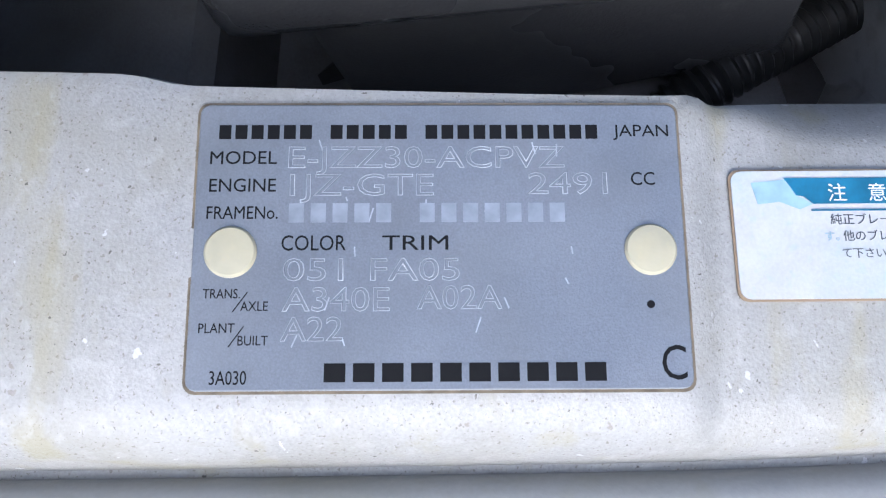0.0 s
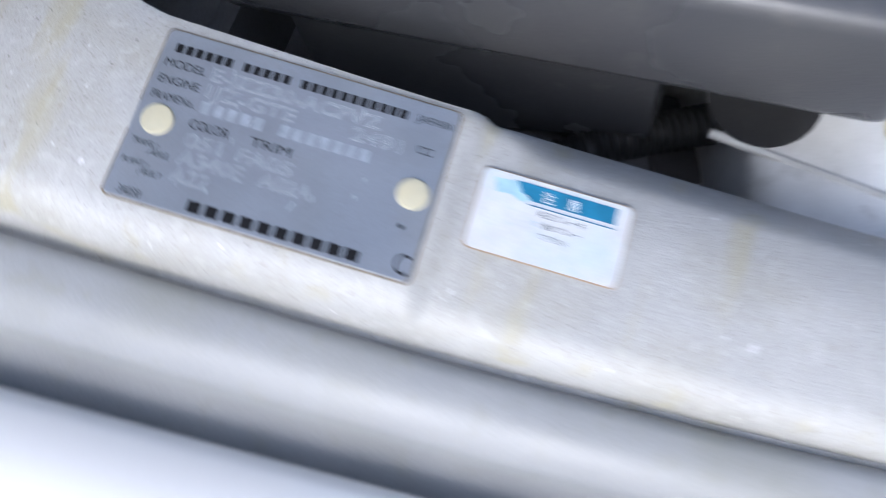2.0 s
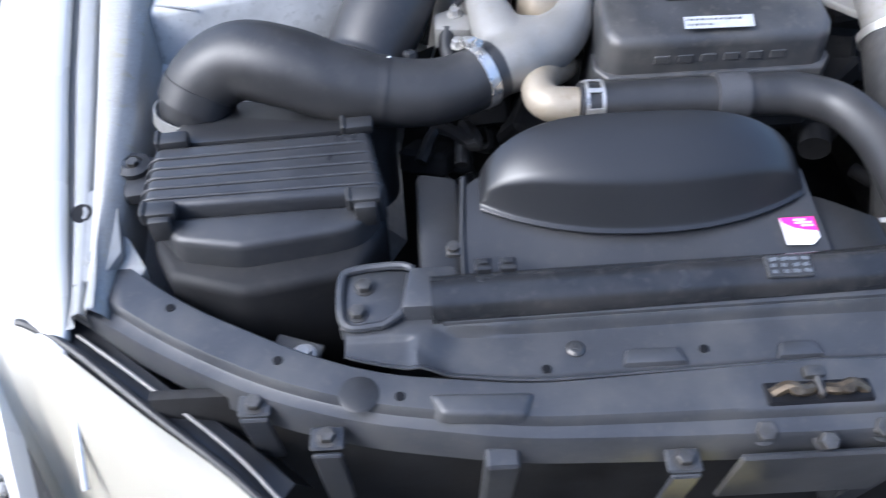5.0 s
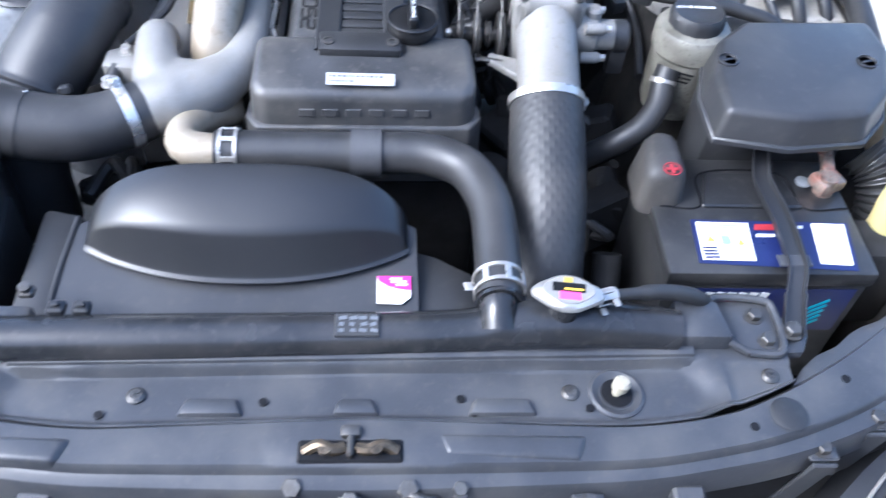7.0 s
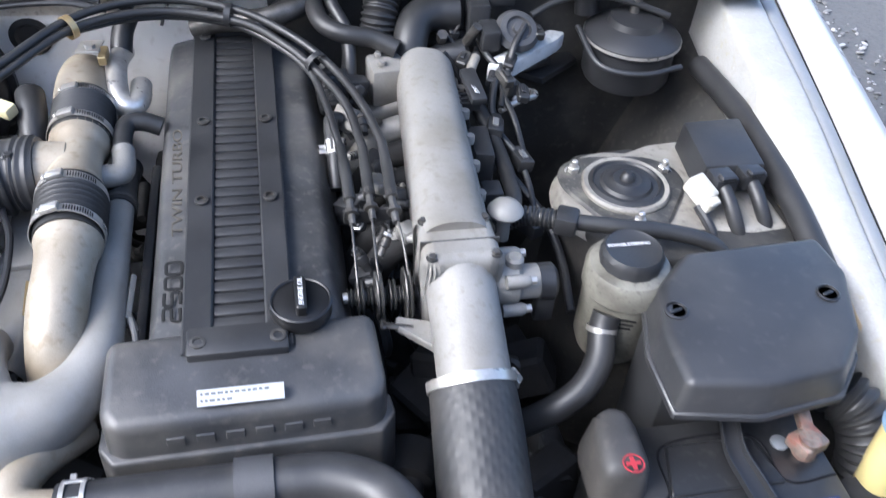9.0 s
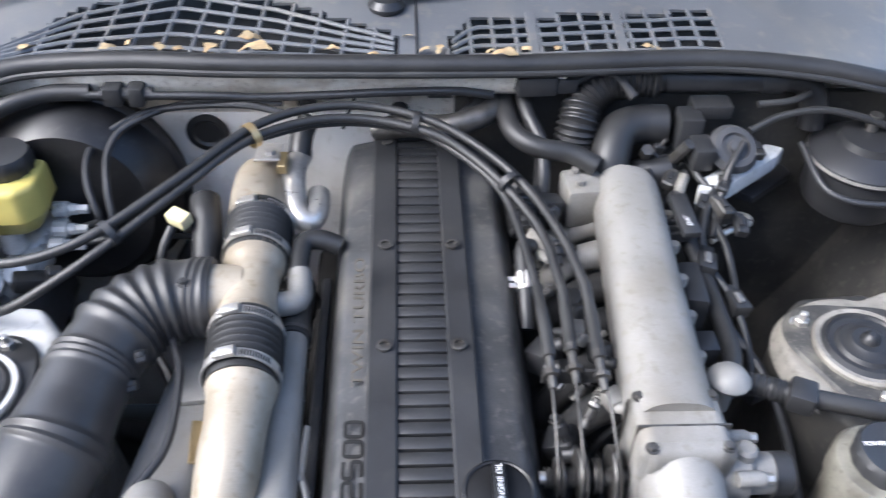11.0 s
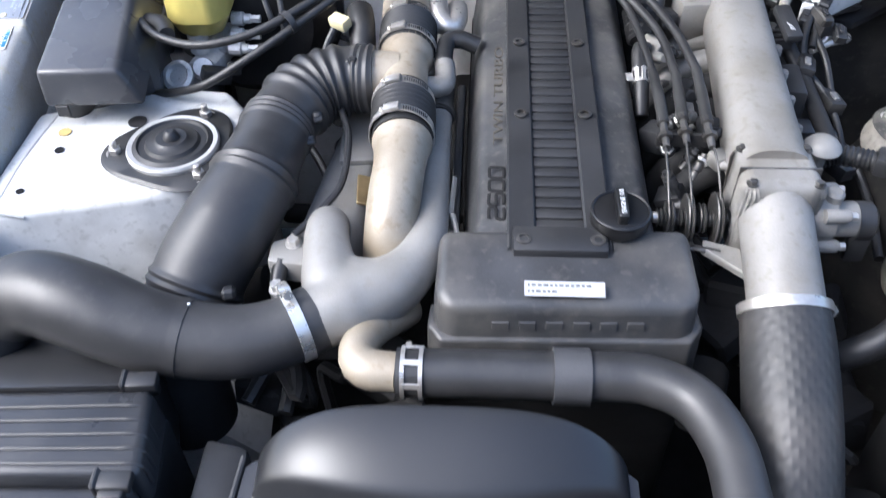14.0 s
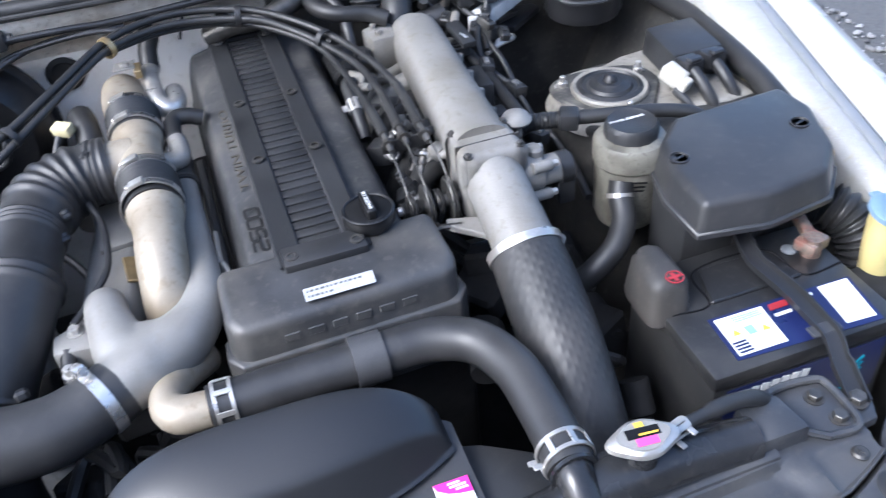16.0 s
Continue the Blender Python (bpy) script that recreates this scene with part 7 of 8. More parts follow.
part("wiper_cap", lathe([(0, 0), (0.022, 0), (0.024, 0.006), (0.018, 0.014), (0, 0.016)], 28, at(-0.045, 1.085, cowl_z(1.085))), BLACK_SATIN, cowl)
part("wiper_cap", lathe([(0, 0), (0.022, 0), (0.024, 0.006), (0.018, 0.014), (0, 0.016)], 28, at(-0.585, 1.09, cowl_z(1.09) - 0.012)), BLACK_SATIN, cowl)
part("wiper_arm", sweep([(-0.58, 1.09, 1.0), (-0.50, 1.115, 1.006), (-0.25, 1.19, 1.03)], 0.007, 8, 0.02), BLACK_SATIN, cowl)
part("wiper_arm", sweep([(-0.04, 1.085, 1.005), (0.05, 1.10, 1.010), (0.30, 1.12, 1.02)], 0.007, 8, 0.02), BLACK_SATIN, cowl)
part("panel_seam", sweep([(-0.008, 0.985, cowl_z(0.985) + 0.002), (-0.008, 1.2, cowl_z(1.2) + 0.002)], 0.0012, 6, 0.05), INK, cowl)
GLASS = material("dark windscreen glass", (0.03, 0.035, 0.04), 0.05, var=0.05, bump=0, coat=0.5)
single(part("windscreen", surface(lambda u, v: (-0.72 + 1.44 * u, 1.33 + 0.5 * v - 0.06 * math.sin(math.pi * u) * 0, 1.03 + 0.34 * v), 20, 10, 0.005), GLASS), "raked dark windscreen glass above the cowl", "windscreen", kind="structure")
LEAF = material("dry pale leaf", (0.36, 0.28, 0.16), 0.7, var=0.3, scale=90, grain=0.2, dirt=(0.35, 0.2, 0.08), dirt_amount=0.6, dscale=40)
random.seed(11)
spots = [(-0.198, 0.978, 0.03), (0.096, 0.967, 0.024), (-0.25, 0.985, 0.018), (-0.31, 0.985, 0.016), (-0.37, 0.985, 0.014), (-0.21, 1.02, 0.02), (-0.47, 1.0, 0.016), (-0.62, 0.985, 0.024), (0.02, 1.0, 0.012), (-0.11, 1.0, 0.013), (-0.06, 0.99, 0.01), (0.16, 0.985, 0.01), (0.27, 0.99, 0.01)]
for x, y, r in spots:
    r *= 0.72
    rz = random.uniform(0, 360)
    bm = surface(lambda u, v: ((u - 0.5) * 2 * r, (v - 0.5) * r * (1.0 + 0.4 * math.sin(11 * u + 40 * x)) * math.sin(math.pi * min(1, max(0, 0.06 + 0.9 * u))), 0.35 * r * math.sin(math.pi * u) + 0.25 * r * (v - 0.5) ** 2), 8, 5, 0.0004)
    bm.transform(at(x, y, max(cowl_z(y) + 0.002, 0.984 if y < seal_y(x) + 0.02 and x > -0.45 else 0), random.uniform(-15, 15), random.uniform(-15, 15), rz))
    tagged(part("leaf", bm, LEAF), "dry curled fallen leaf on the cowl", "leaf", "fallen leaves")
for i in range(14):
    x, y = random.uniform(-0.45, 0.3), random.uniform(0.978, 1.03)
    bm = surface(lambda u, v: ((u - 0.5) * 0.012, (v - 0.5) * 0.006, 0.002 * math.sin(3 * u)), 3, 2, 0.0004)
    bm.transform(at(x, y, cowl_z(y) + 0.004, random.uniform(-30, 30), random.uniform(-30, 30), random.uniform(0, 360)))
    tagged(part("leaf", bm, LEAF), "small dry leaf scrap in the grille", "leaf", "fallen leaves")

# ---- firewall fittings ----
fh = thing("firewall_grommet", (-0.284, 1.04, 0.83), "round black rubber grommet in the white firewall", "grommet")
part("disc", lathe([(0, 0), (0.026, 0), (0.028, 0.004), (0.02, 0.006), (0.016, 0.003), (0, 0.003)], 30, at(-0.279, 1.0155, 0.849, 90)), RUBBER, fh)
for x, z in ((-0.03, 0.905), (-0.145, 0.925)):
    o = thing("firewall_stud", (x, 1.0, z), "short black rubber stud on the firewall", "stud", "firewall studs")
    part("stud", lathe([(0, 0), (0.012, 0), (0.012, 0.025), (0.009, 0.03), (0, 0.03)], 16, at(x, 1.014, z - 0.02, 90)), RUBBER, o)
st = thing("firewall_bracket", (0.015, 0.97, 0.92), "folded steel bracket with bolt on the firewall ledge", "bracket")
part("tab", join(box(0.03, 0.004, 0.05, 0.001, 1, at(0.02, 0.985, 0.945, -15)), bolt(0.007, 0.006, 1.4, at(0.015, 0.975, 0.942, 70))), BOLT_DARK, st)
hose("bonnet_release_wire", "thin black wire looping down the firewall", [(-0.10, 0.965, 0.885), (-0.09, 0.972, 0.91), (-0.075, 0.978, 0.935), (-0.05, 0.975, 0.945), (-0.02, 0.975, 0.94)], 0.0022, BLACK, "wire", 8)
hose("heater_hose", "black heater hose bending down behind the engine", [(0.02, 0.945, 0.885), (0.05, 0.960, 0.90), (0.080, 0.995, 0.915), (0.094, 1.005, 0.916), (0.099, 0.975, 0.912), (0.108, 0.930, 0.902), (0.135, 0.907, 0.896), (0.174, 0.903, 0.890), (0.205, 0.890, 0.880)], 0.0125)
hose("foil_wrapped_pipe", "wrapped dark pipe behind the cam covers", [(-0.06, 0.985, 0.87), (-0.02, 0.972, 0.885), (0.03, 0.955, 0.895), (0.075, 0.965, 0.905), (0.095, 0.985, 0.91)], 0.015, BOLT_DARK, "pipe")
hose("thin_heater_hose", "thin black hose between heater hose and plenum", [(0.12, 0.985, 0.93), (0.125, 0.955, 0.915), (0.14, 0.92, 0.895), (0.142, 0.89, 0.87), (0.14, 0.87, 0.84)], 0.0085)
hose("looped_hose", "looped thin black hose by the plenum end", [(0.118, 0.95, 0.88), (0.126, 0.945, 0.90), (0.138, 0.925, 0.90), (0.14, 0.90, 0.87), (0.135, 0.88, 0.83)], 0.0075)
rc2 = thing("sensor_connector", (0.13, 0.965, 0.94), "black connector with a red clip on the firewall", "connector")
part("body", join(box(0.05, 0.026, 0.026, 0.004, 2, at(0.135, 0.967, 0.948, 0, 0, 5)), box(0.03, 0.02, 0.02, 0.003, 2, at(0.170, 0.970, 0.946, 0, 0, 5))), BLACK, rc2)
part("clip", box(0.018, 0.014, 0.008, 0.002, 1, at(0.121, 0.964, 0.963)), RED, rc2, "red lock clip")
part("lead", sweep([(0.18, 0.972, 0.946), (0.21, 0.98, 0.955), (0.235, 0.975, 0.952), (0.255, 0.955, 0.935)], 0.007, 10), RUBBER, rc2)
ac = thing("air_duct_hose", (0.2, 0.95, 0.85), "corrugated black duct hose with a smooth pipe", "hose")
part("corrugated_run", sweep([(0.186, 0.945, 0.875), (0.190, 0.955, 0.90), (0.200, 0.975, 0.92), (0.225, 0.988, 0.935), (0.262, 0.990, 0.942), (0.29, 0.988, 0.944)], corrugated(0.024, 0.0075, 0.002), 18, 0.0012), RUBBER, ac)
part("pipe", sweep([(0.285, 0.988, 0.944), (0.33, 0.985, 0.944), (0.42, 0.984, 0.944), (0.455, 0.988, 0.943), (0.480, 0.988, 0.935), (0.493, 0.982, 0.915), (0.496, 0.975, 0.88)], 0.017, 18), BLACK_SATIN, ac)
part("collar", band((0.312, 0.986, 0.944), (1, 0, 0), 0.0172, 0.03, 0.0015, False), BLACK, ac)
part("collar", band((0.43, 0.984, 0.944), (1, 0, 0), 0.0172, 0.03, 0.0015, False), BLACK, ac)
hose("black_elbow", "smooth black rubber elbow behind the plenum", [(0.222, 0.90, 0.83), (0.226, 0.915, 0.87), (0.240, 0.945, 0.892), (0.268, 0.958, 0.895), (0.30, 0.958, 0.895)], 0.0245)
vv = thing("vacuum_valves", (0.33, 0.93, 0.85), "cluster of black and brass vacuum valves", "valve cluster")
part("solenoid", join(box(0.03, 0.035, 0.05, 0.004, 2, at(0.325, 0.945, 0.895)), box(0.026, 0.04, 0.03, 0.004, 2, at(0.335, 0.91, 0.885)), box(0.05, 0.03, 0.02, 0.004, 2, at(0.355, 0.965, 0.915))), BLACK, vv)
part("round_valve", lathe([(0, 0), (0.03, 0), (0.032, 0.004), (0.026, 0.012), (0.018, 0.013), (0.016, 0.009), (0.009, 0.009), (0.008, 0.016), (0, 0.017)], 30, at(0.375, 0.915, 0.885, 35, 0, 8)), SLEEVE, vv, "faded grey round valve")
part("brass_union", join(lathe([(0, 0), (0.008, 0), (0.008, 0.014), (0, 0.014)], 6, at(0.272, 0.925, 0.872, 30)), lathe([(0, 0), (0.007, 0), (0.007, 0.035), (0, 0.035)], 10, at(0.305, 0.915, 0.872, 20, 20))), BOLT_DARK, vv)
part("canister", lathe([(0, -0.026), (0.017, -0.026), (0.020, -0.018), (0.020, 0.02), (0.014, 0.026), (0, 0.026)], 24, at(0.285, 0.918, 0.85, 0, 80)), BLACK, vv)
for ctrl in ([(0.325, 0.925, 0.87), (0.33, 0.89, 0.865), (0.345, 0.862, 0.85), (0.335, 0.83, 0.82), (0.32, 0.80, 0.78)], [(0.385, 0.91, 0.90), (0.365, 0.885, 0.88), (0.352, 0.86, 0.85), (0.335, 0.815, 0.83)], [(0.40, 0.935, 0.90), (0.44, 0.945, 0.915), (0.49, 0.95, 0.92), (0.54, 0.94, 0.915), (0.60, 0.92, 0.90)], [(0.41, 0.955, 0.925), (0.45, 0.955, 0.93), (0.475, 0.965, 0.935)]):
    part("vacuum_tube", sweep(ctrl, 0.0048, 10), RUBBER, vv)
db = thing("dipstick_handle", (0.293, 0.81, 0.84), "black engine oil dipstick grip with white lettering", "dipstick")
part("grip", box(0.022, 0.062, 0.012, 0.004, 2, at(0.293, 0.81, 0.868, 10, 0, 6)), BLACK, db)
words("ENGINE OIL", 0.0085, at(0.2965, 0.787, 0.8722, 10, 0, 96), WHITE_PRINT, db, "lettering", 0.0002, "white lettering")
part("tube", sweep([(0.295, 0.84, 0.865), (0.298, 0.87, 0.85), (0.30, 0.88, 0.80)], 0.006, 10), BLACK, db)
pb = thing("ignition_module", (0.29, 0.735, 0.79), "black finned module beside the plenum", "module")
part("case", prism([(0.276, 0.705), (0.280, 0.768), (0.306, 0.768), (0.302, 0.70)], 0.78, 0.838, 0.006, 2), BLACK, pb)
part("plug", join(*[box(0.03, 0.006, 0.014, 0.001, 1, at(0.288, 0.80 + 0.011 * i, 0.845, 0, 0, 5)) for i in range(4)]), BLACK, pb)
part("bracket", box(0.025, 0.03, 0.03, 0.004, 2, at(0.292, 0.668, 0.80)), BLACK_SATIN, pb)
hose("side_loom", "black wiring loom along the plenum side", [(0.305, 0.82, 0.83), (0.315, 0.76, 0.815), (0.318, 0.70, 0.81), (0.315, 0.65, 0.81), (0.30, 0.61, 0.81)], 0.010)
wb = thing("white_brace", (0.39, 0.93, 0.83), "white painted brace on the dark firewall", "brace")
part("brace_plate", join(prism([(0.325, 0.865), (0.335, 0.89), (0.44, 0.965), (0.462, 0.955), (0.445, 0.935), (0.36, 0.87)], 0.84, 0.862, 0.004, 2)), PAINT_BAY, wb)
dr = thing("drain_canister", (0.535, 0.93, 0.78), "large black canister in the bay corner", "canister")
part("can", lathe([(0, 0.80), (0.06, 0.80), (0.065, 0.81), (0.065, 0.858), (0.070, 0.862), (0.070, 0.870), (0.06, 0.878), (0.04, 0.886), (0.037, 0.895), (0.02, 0.898), (0, 0.898)], 44, at(0.555, 0.93, 0)), BLACK_SATIN, dr)
part("top_pipe", lathe([(0, 0), (0.008, 0), (0.008, 0.03), (0, 0.03)], 12, at(0.555, 0.94, 0.89)), BOLT_DARK, dr)
part("rim_band", band((0.555, 0.93, 0.866), (0, 0, 1), 0.0705, 0.004, 0.001, False), ZINC, dr, "bright crimped rim")
part("strap", sweep([(0.475, 0.945, 0.875), (0.49, 0.875, 0.852), (0.545, 0.852, 0.848), (0.61, 0.868, 0.848)], 0.0042, 10), BLACK_SATIN, dr)
sw = thing("sleeved_wire", (0.30, 0.84, 0.80), "black wire with a printed white sleeve", "wire")
part("run", sweep([(0.318, 0.90, 0.862), (0.305, 0.872, 0.858), (0.298, 0.845, 0.852), (0.293, 0.82, 0.845)], 0.0055, 10), RUBBER, sw)
part("sleeve", sweep([(0.3145, 0.892, 0.8615), (0.305, 0.872, 0.8592), (0.300, 0.855, 0.8555)], lambda s, L: 0.0066 + 0.0004 * math.cos(2 * math.pi * s / 0.006), 12, 0.0012), TOWER_WORN, sw, "worn grey printed sleeve")
hose("fuel_line", "thin bright steel fuel line bent in a hook", [(0.335, 0.815, 0.825), (0.365, 0.835, 0.825), (0.392, 0.850, 0.822), (0.398, 0.872, 0.815), (0.385, 0.882, 0.81), (0.372, 0.875, 0.80)], 0.0042, ZINC, "pipe", 10)
for k, ctrl in enumerate(([(0.345, 0.875, 0.86), (0.342, 0.84, 0.84), (0.352, 0.80, 0.82), (0.362, 0.76, 0.78)], [(0.362, 0.895, 0.858), (0.347, 0.87, 0.855), (0.332, 0.845, 0.85), (0.322, 0.81, 0.83), (0.325, 0.77, 0.80)], [(0.32, 0.785, 0.82), (0.345, 0.74, 0.80), (0.35, 0.68, 0.78), (0.335, 0.62, 0.77)], [(0.33, 0.72, 0.79), (0.36, 0.66, 0.77), (0.37, 0.60, 0.75), (0.36, 0.52, 0.74)])):
    hose("bay_wire", "thin black wire hanging beside the plenum", ctrl, 0.0045 + 0.001 * (k % 2), RUBBER, "wire", 10)
for x, y, z, a in ((0.352, 0.845, 0.845, 20), (0.318, 0.775, 0.825, -15), (0.348, 0.735, 0.80, 10), (0.335, 0.63, 0.78, 30), (0.362, 0.905, 0.835, -25)):
    o = thing("wire_connector", (x, y, z - 0.01), "small black plastic plug on the bay wiring", "connector", "bay connectors")
    part("shell", join(box(0.022, 0.030, 0.018, 0.003, 2, at(x, y, z, 0, 10, a)), box(0.016, 0.014, 0.013, 0.002, 1, at(x - 0.02 * math.sin(radians(a)), y + 0.02 * math.cos(radians(a)), z, 0, 10, a))), BLACK, o)
    part("lock_tab", box(0.008, 0.016, 0.004, 0.001, 1, at(x + 0.001, y, z + 0.0105, 0, 10, a)), COWL, o)
random.seed(8)
for k in range(7):
    x, y, z = random.uniform(0.27, 0.33), random.uniform(0.88, 0.96), random.uniform(0.85, 0.89)
    ctrl = [(x, y, z)]
    for i in range(4):
        x, y, z = min(0.345, max(0.272, x + random.uniform(-0.025, 0.025))), y - random.uniform(0.005, 0.03), z + random.uniform(-0.04, 0.0)
        ctrl.append((x, y, z))
    hose("bay_wire", "thin black wire looping behind the plenum", ctrl, random.uniform(0.0025, 0.0048), RUBBER, "wire", 8)
for k in range(9):
    x, y, z = random.uniform(0.28, 0.41), random.uniform(0.80, 0.95), random.uniform(0.84, 0.885)
    a = random.uniform(-40, 40)
    o = thing("wire_connector", (x, y, z - 0.01), "small dark plug among the firewall wiring", "connector", "bay connectors")
    part("shell", join(box(0.015, 0.024, 0.013, 0.002, 1, at(x, y, z, 10, 8, a)), box(0.011, 0.010, 0.010, 0.001, 1, at(x - 0.015 * math.sin(radians(a)), y + 0.015 * math.cos(radians(a)), z, 10, 8, a))), BLACK if k % 3 else BOLT_DARK, o)
    part("lock_tab", box(0.006, 0.012, 0.003, 0.0008, 1, at(x, y, z + 0.0085, 10, 8, a)), BLACK_SATIN, o)
rs = thing("red_cap", (0.262, 0.765, 0.85), "small red cap on the plenum edge", "cap")
part("cap", lathe([(0, 0), (0.006, 0), (0.0065, 0.008), (0.004, 0.011), (0, 0.011)], 14, at(0.2615, 0.765, 0.848, 0, 30)), RED, rs)
ho = thing("bay_opening", (0.45, 0.95, 0.78), "dark recessed opening with a mounted bracket", "opening")
part("rim", prism([(0.395, 0.955), (0.405, 1.0), (0.49, 1.015), (0.50, 0.985), (0.43, 0.93)], 0.79, 0.80, 0.004, 2), BLACK_SATIN, ho)
part("arm", join(box(0.05, 0.012, 0.012, 0.003, 1, at(0.425, 0.955, 0.81, 0, 0, 25)), bolt(0.010, 0.01, 1.4, at(0.435, 0.965, 0.812))), BOLT_DARK, ho)
# random filler shapes low between engine and wings; gap shade is in their colour
random.seed(21)
low = thing("gap_filler_parts", (0.25, 0.6, 0.5), "random dark filler shapes in the shaded gaps of the bay", "engine part")
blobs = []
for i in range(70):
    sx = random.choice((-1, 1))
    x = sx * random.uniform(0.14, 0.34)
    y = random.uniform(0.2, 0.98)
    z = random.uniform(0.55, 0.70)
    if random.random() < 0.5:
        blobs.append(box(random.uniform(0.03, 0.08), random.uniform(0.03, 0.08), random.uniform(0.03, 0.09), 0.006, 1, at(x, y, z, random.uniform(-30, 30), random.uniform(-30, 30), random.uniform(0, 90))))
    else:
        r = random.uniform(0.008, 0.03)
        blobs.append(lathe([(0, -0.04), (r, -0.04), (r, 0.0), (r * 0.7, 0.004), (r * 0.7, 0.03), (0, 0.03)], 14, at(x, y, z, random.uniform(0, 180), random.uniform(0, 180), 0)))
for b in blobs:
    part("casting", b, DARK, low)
tubes = []
for i in range(34):
    sx = random.choice((-1, 1))
    x, y, z = sx * random.uniform(0.13, 0.33), random.uniform(0.2, 0.95), random.uniform(0.60, 0.74)
    ctrl = [(x, y, z)]
    for k in range(4):
        x, y, z = x + random.uniform(-0.05, 0.05), y + random.uniform(-0.07, 0.07), z + random.uniform(-0.05, 0.03)
        ctrl.append((x, y, min(z, 0.75)))
    tubes.append(sweep(ctrl, random.uniform(0.003, 0.010), 8, 0.01))
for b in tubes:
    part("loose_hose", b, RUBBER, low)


# ---- build plate on the rail ----
SLOPE = math.degrees(math.atan(0.2))
PLATE_ALU = material("dull anodised aluminium plate", (0.255, 0.275, 0.305), 0.42, metal=0.55, var=0.05, scale=60, grain=0.25, gscale=2500, bump=0.12, dirt=(0.22, 0.23, 0.24), dirt_amount=0.35, dscale=70)
EMBOSS = material("bright worn embossing", (0.50, 0.53, 0.57), 0.45, metal=0.4, var=0.2, scale=300, bump=0.1)
BAR_GREY = material("worn pale stamping", (0.37, 0.40, 0.445), 0.4, metal=0.5, var=0.2, scale=300, bump=0.1)
RIVET = material("cream plastic rivet", (0.43, 0.405, 0.295), 0.45, var=0.06, scale=120, bump=0.1, dirt=(0.5, 0.45, 0.28), dirt_amount=0.4, dscale=120)
plate = thing("build_plate", (-0.707, 0.82, 0.885), "aluminium build plate with black print on the rail", "build plate")
# plate frame: origin at its upper left corner, x along the rail to the front, y towards the engine, metres
ax = Vector((0.060, -1.0, -0.2)).normalized()
az = Vector((0.0, -0.2, 1.0)).normalized()
ay = az.cross(ax)
PM = Matrix((ax, ay, az)).transposed().to_4x4()
PM.translation = Vector((-0.6850, 0.8628, zr(0.8628) + 0.0048))


def mm(x, y, z=0.0):
    return PM @ Matrix.Translation((x / 1000, -0.956 * y / 1000, z / 1000))


sheet = part("sheet", moved(prism(rounded(0.0012, -0.0503, 0.0855, -0.0001, 0.0018, 4), 0, 0.0007, 0.0002, 1), PM), PLATE_ALU, plate)


GRIME = material("brown grime line", (0.16, 0.13, 0.09), 0.8, var=0.4, scale=200, grain=0.3, bump=0.1)
part("grime_edge", moved(prism(rounded(0.0007, -0.0508, 0.0860, 0.0004, 0.002, 4), -0.0002, 0.0002), PM), GRIME, plate, "thin brown grime round the plate")


def print_word(text, x, y, h, width, mat=INK, z=0.75, depth=0.00003):
    """Lettering of height h and width in millimetres with its foot at y."""
    n = len(text)
    cu_size = h / 0.70 / 1000
    ob = words(text, cu_size, Matrix.Identity(4), mat, sheet, "lettering", depth, outline=0.00007 if mat is EMBOSS else 0.0)
    xs = [v.co.x for v in ob.data.vertices]
    k = width / 1000 / max(1e-6, max(xs) - min(xs))
    ob.data.transform(mm(x, y, z) @ Matrix.Diagonal((k, 1, 1, 1)) @ Matrix.Translation((-min(xs), 0, 0)))
    return ob


def blocks(x, y, h, width, counts, mat=INK):
    """A name drawn as plain blocks, one a character."""
    total = sum(counts) + (len(counts) - 1) * 0.9
    step = width / total
    cx = x
    for c in counts:
        for i in range(c):
            part("name_block", moved(box(step * 0.74 / 1000, h / 1000, 0.00006, 0, 1), mm(cx + step * 0.4, y - h / 2, 0.76)), mat, sheet)
            cx += step
        cx += step * 0.9


blocks(4.65, 6.8, 2.6, 67.3, (6, 5, 11))
print_word("JAPAN", 74.1, 6.4, 2.2, 9.8)
for word, x, y, h, w in (("MODEL", 3.4, 11.65, 2.4, 11.6), ("ENGINE", 3.5, 16.9, 2.4, 11.5), ("FRAMENo.", 3.3, 22.0, 2.3, 12.2), ("CC", 76.8, 15.8, 2.4, 4.2), ("COLOR", 16.3, 27.85, 2.7, 11.0), ("TRIM", 33.5, 27.8, 2.6, 11.3),
                         ("TRANS.", 3.4, 36.45, 1.65, 6.25), ("AXLE", 9.8, 38.7, 1.65, 4.6), ("PLANT", 3.0, 42.55, 1.65, 6.0), ("BUILT", 9.6, 44.75, 1.65, 5.0), ("3A030", 5.2, 51.5, 2.3, 6.1), ("C", 80.3, 51.0, 5.8, 4.1)):
    print_word(word, x, y, h, w)
for x, y in ((9.7, 39.0), (9.3, 45.1)):
    part("slash", moved(box(0.00018, 0.0042, 0.00005, 0, 1), mm(x, y - 1.9, 0.76) @ at(0, 0, 0, 0, 0, -35)), INK, sheet)
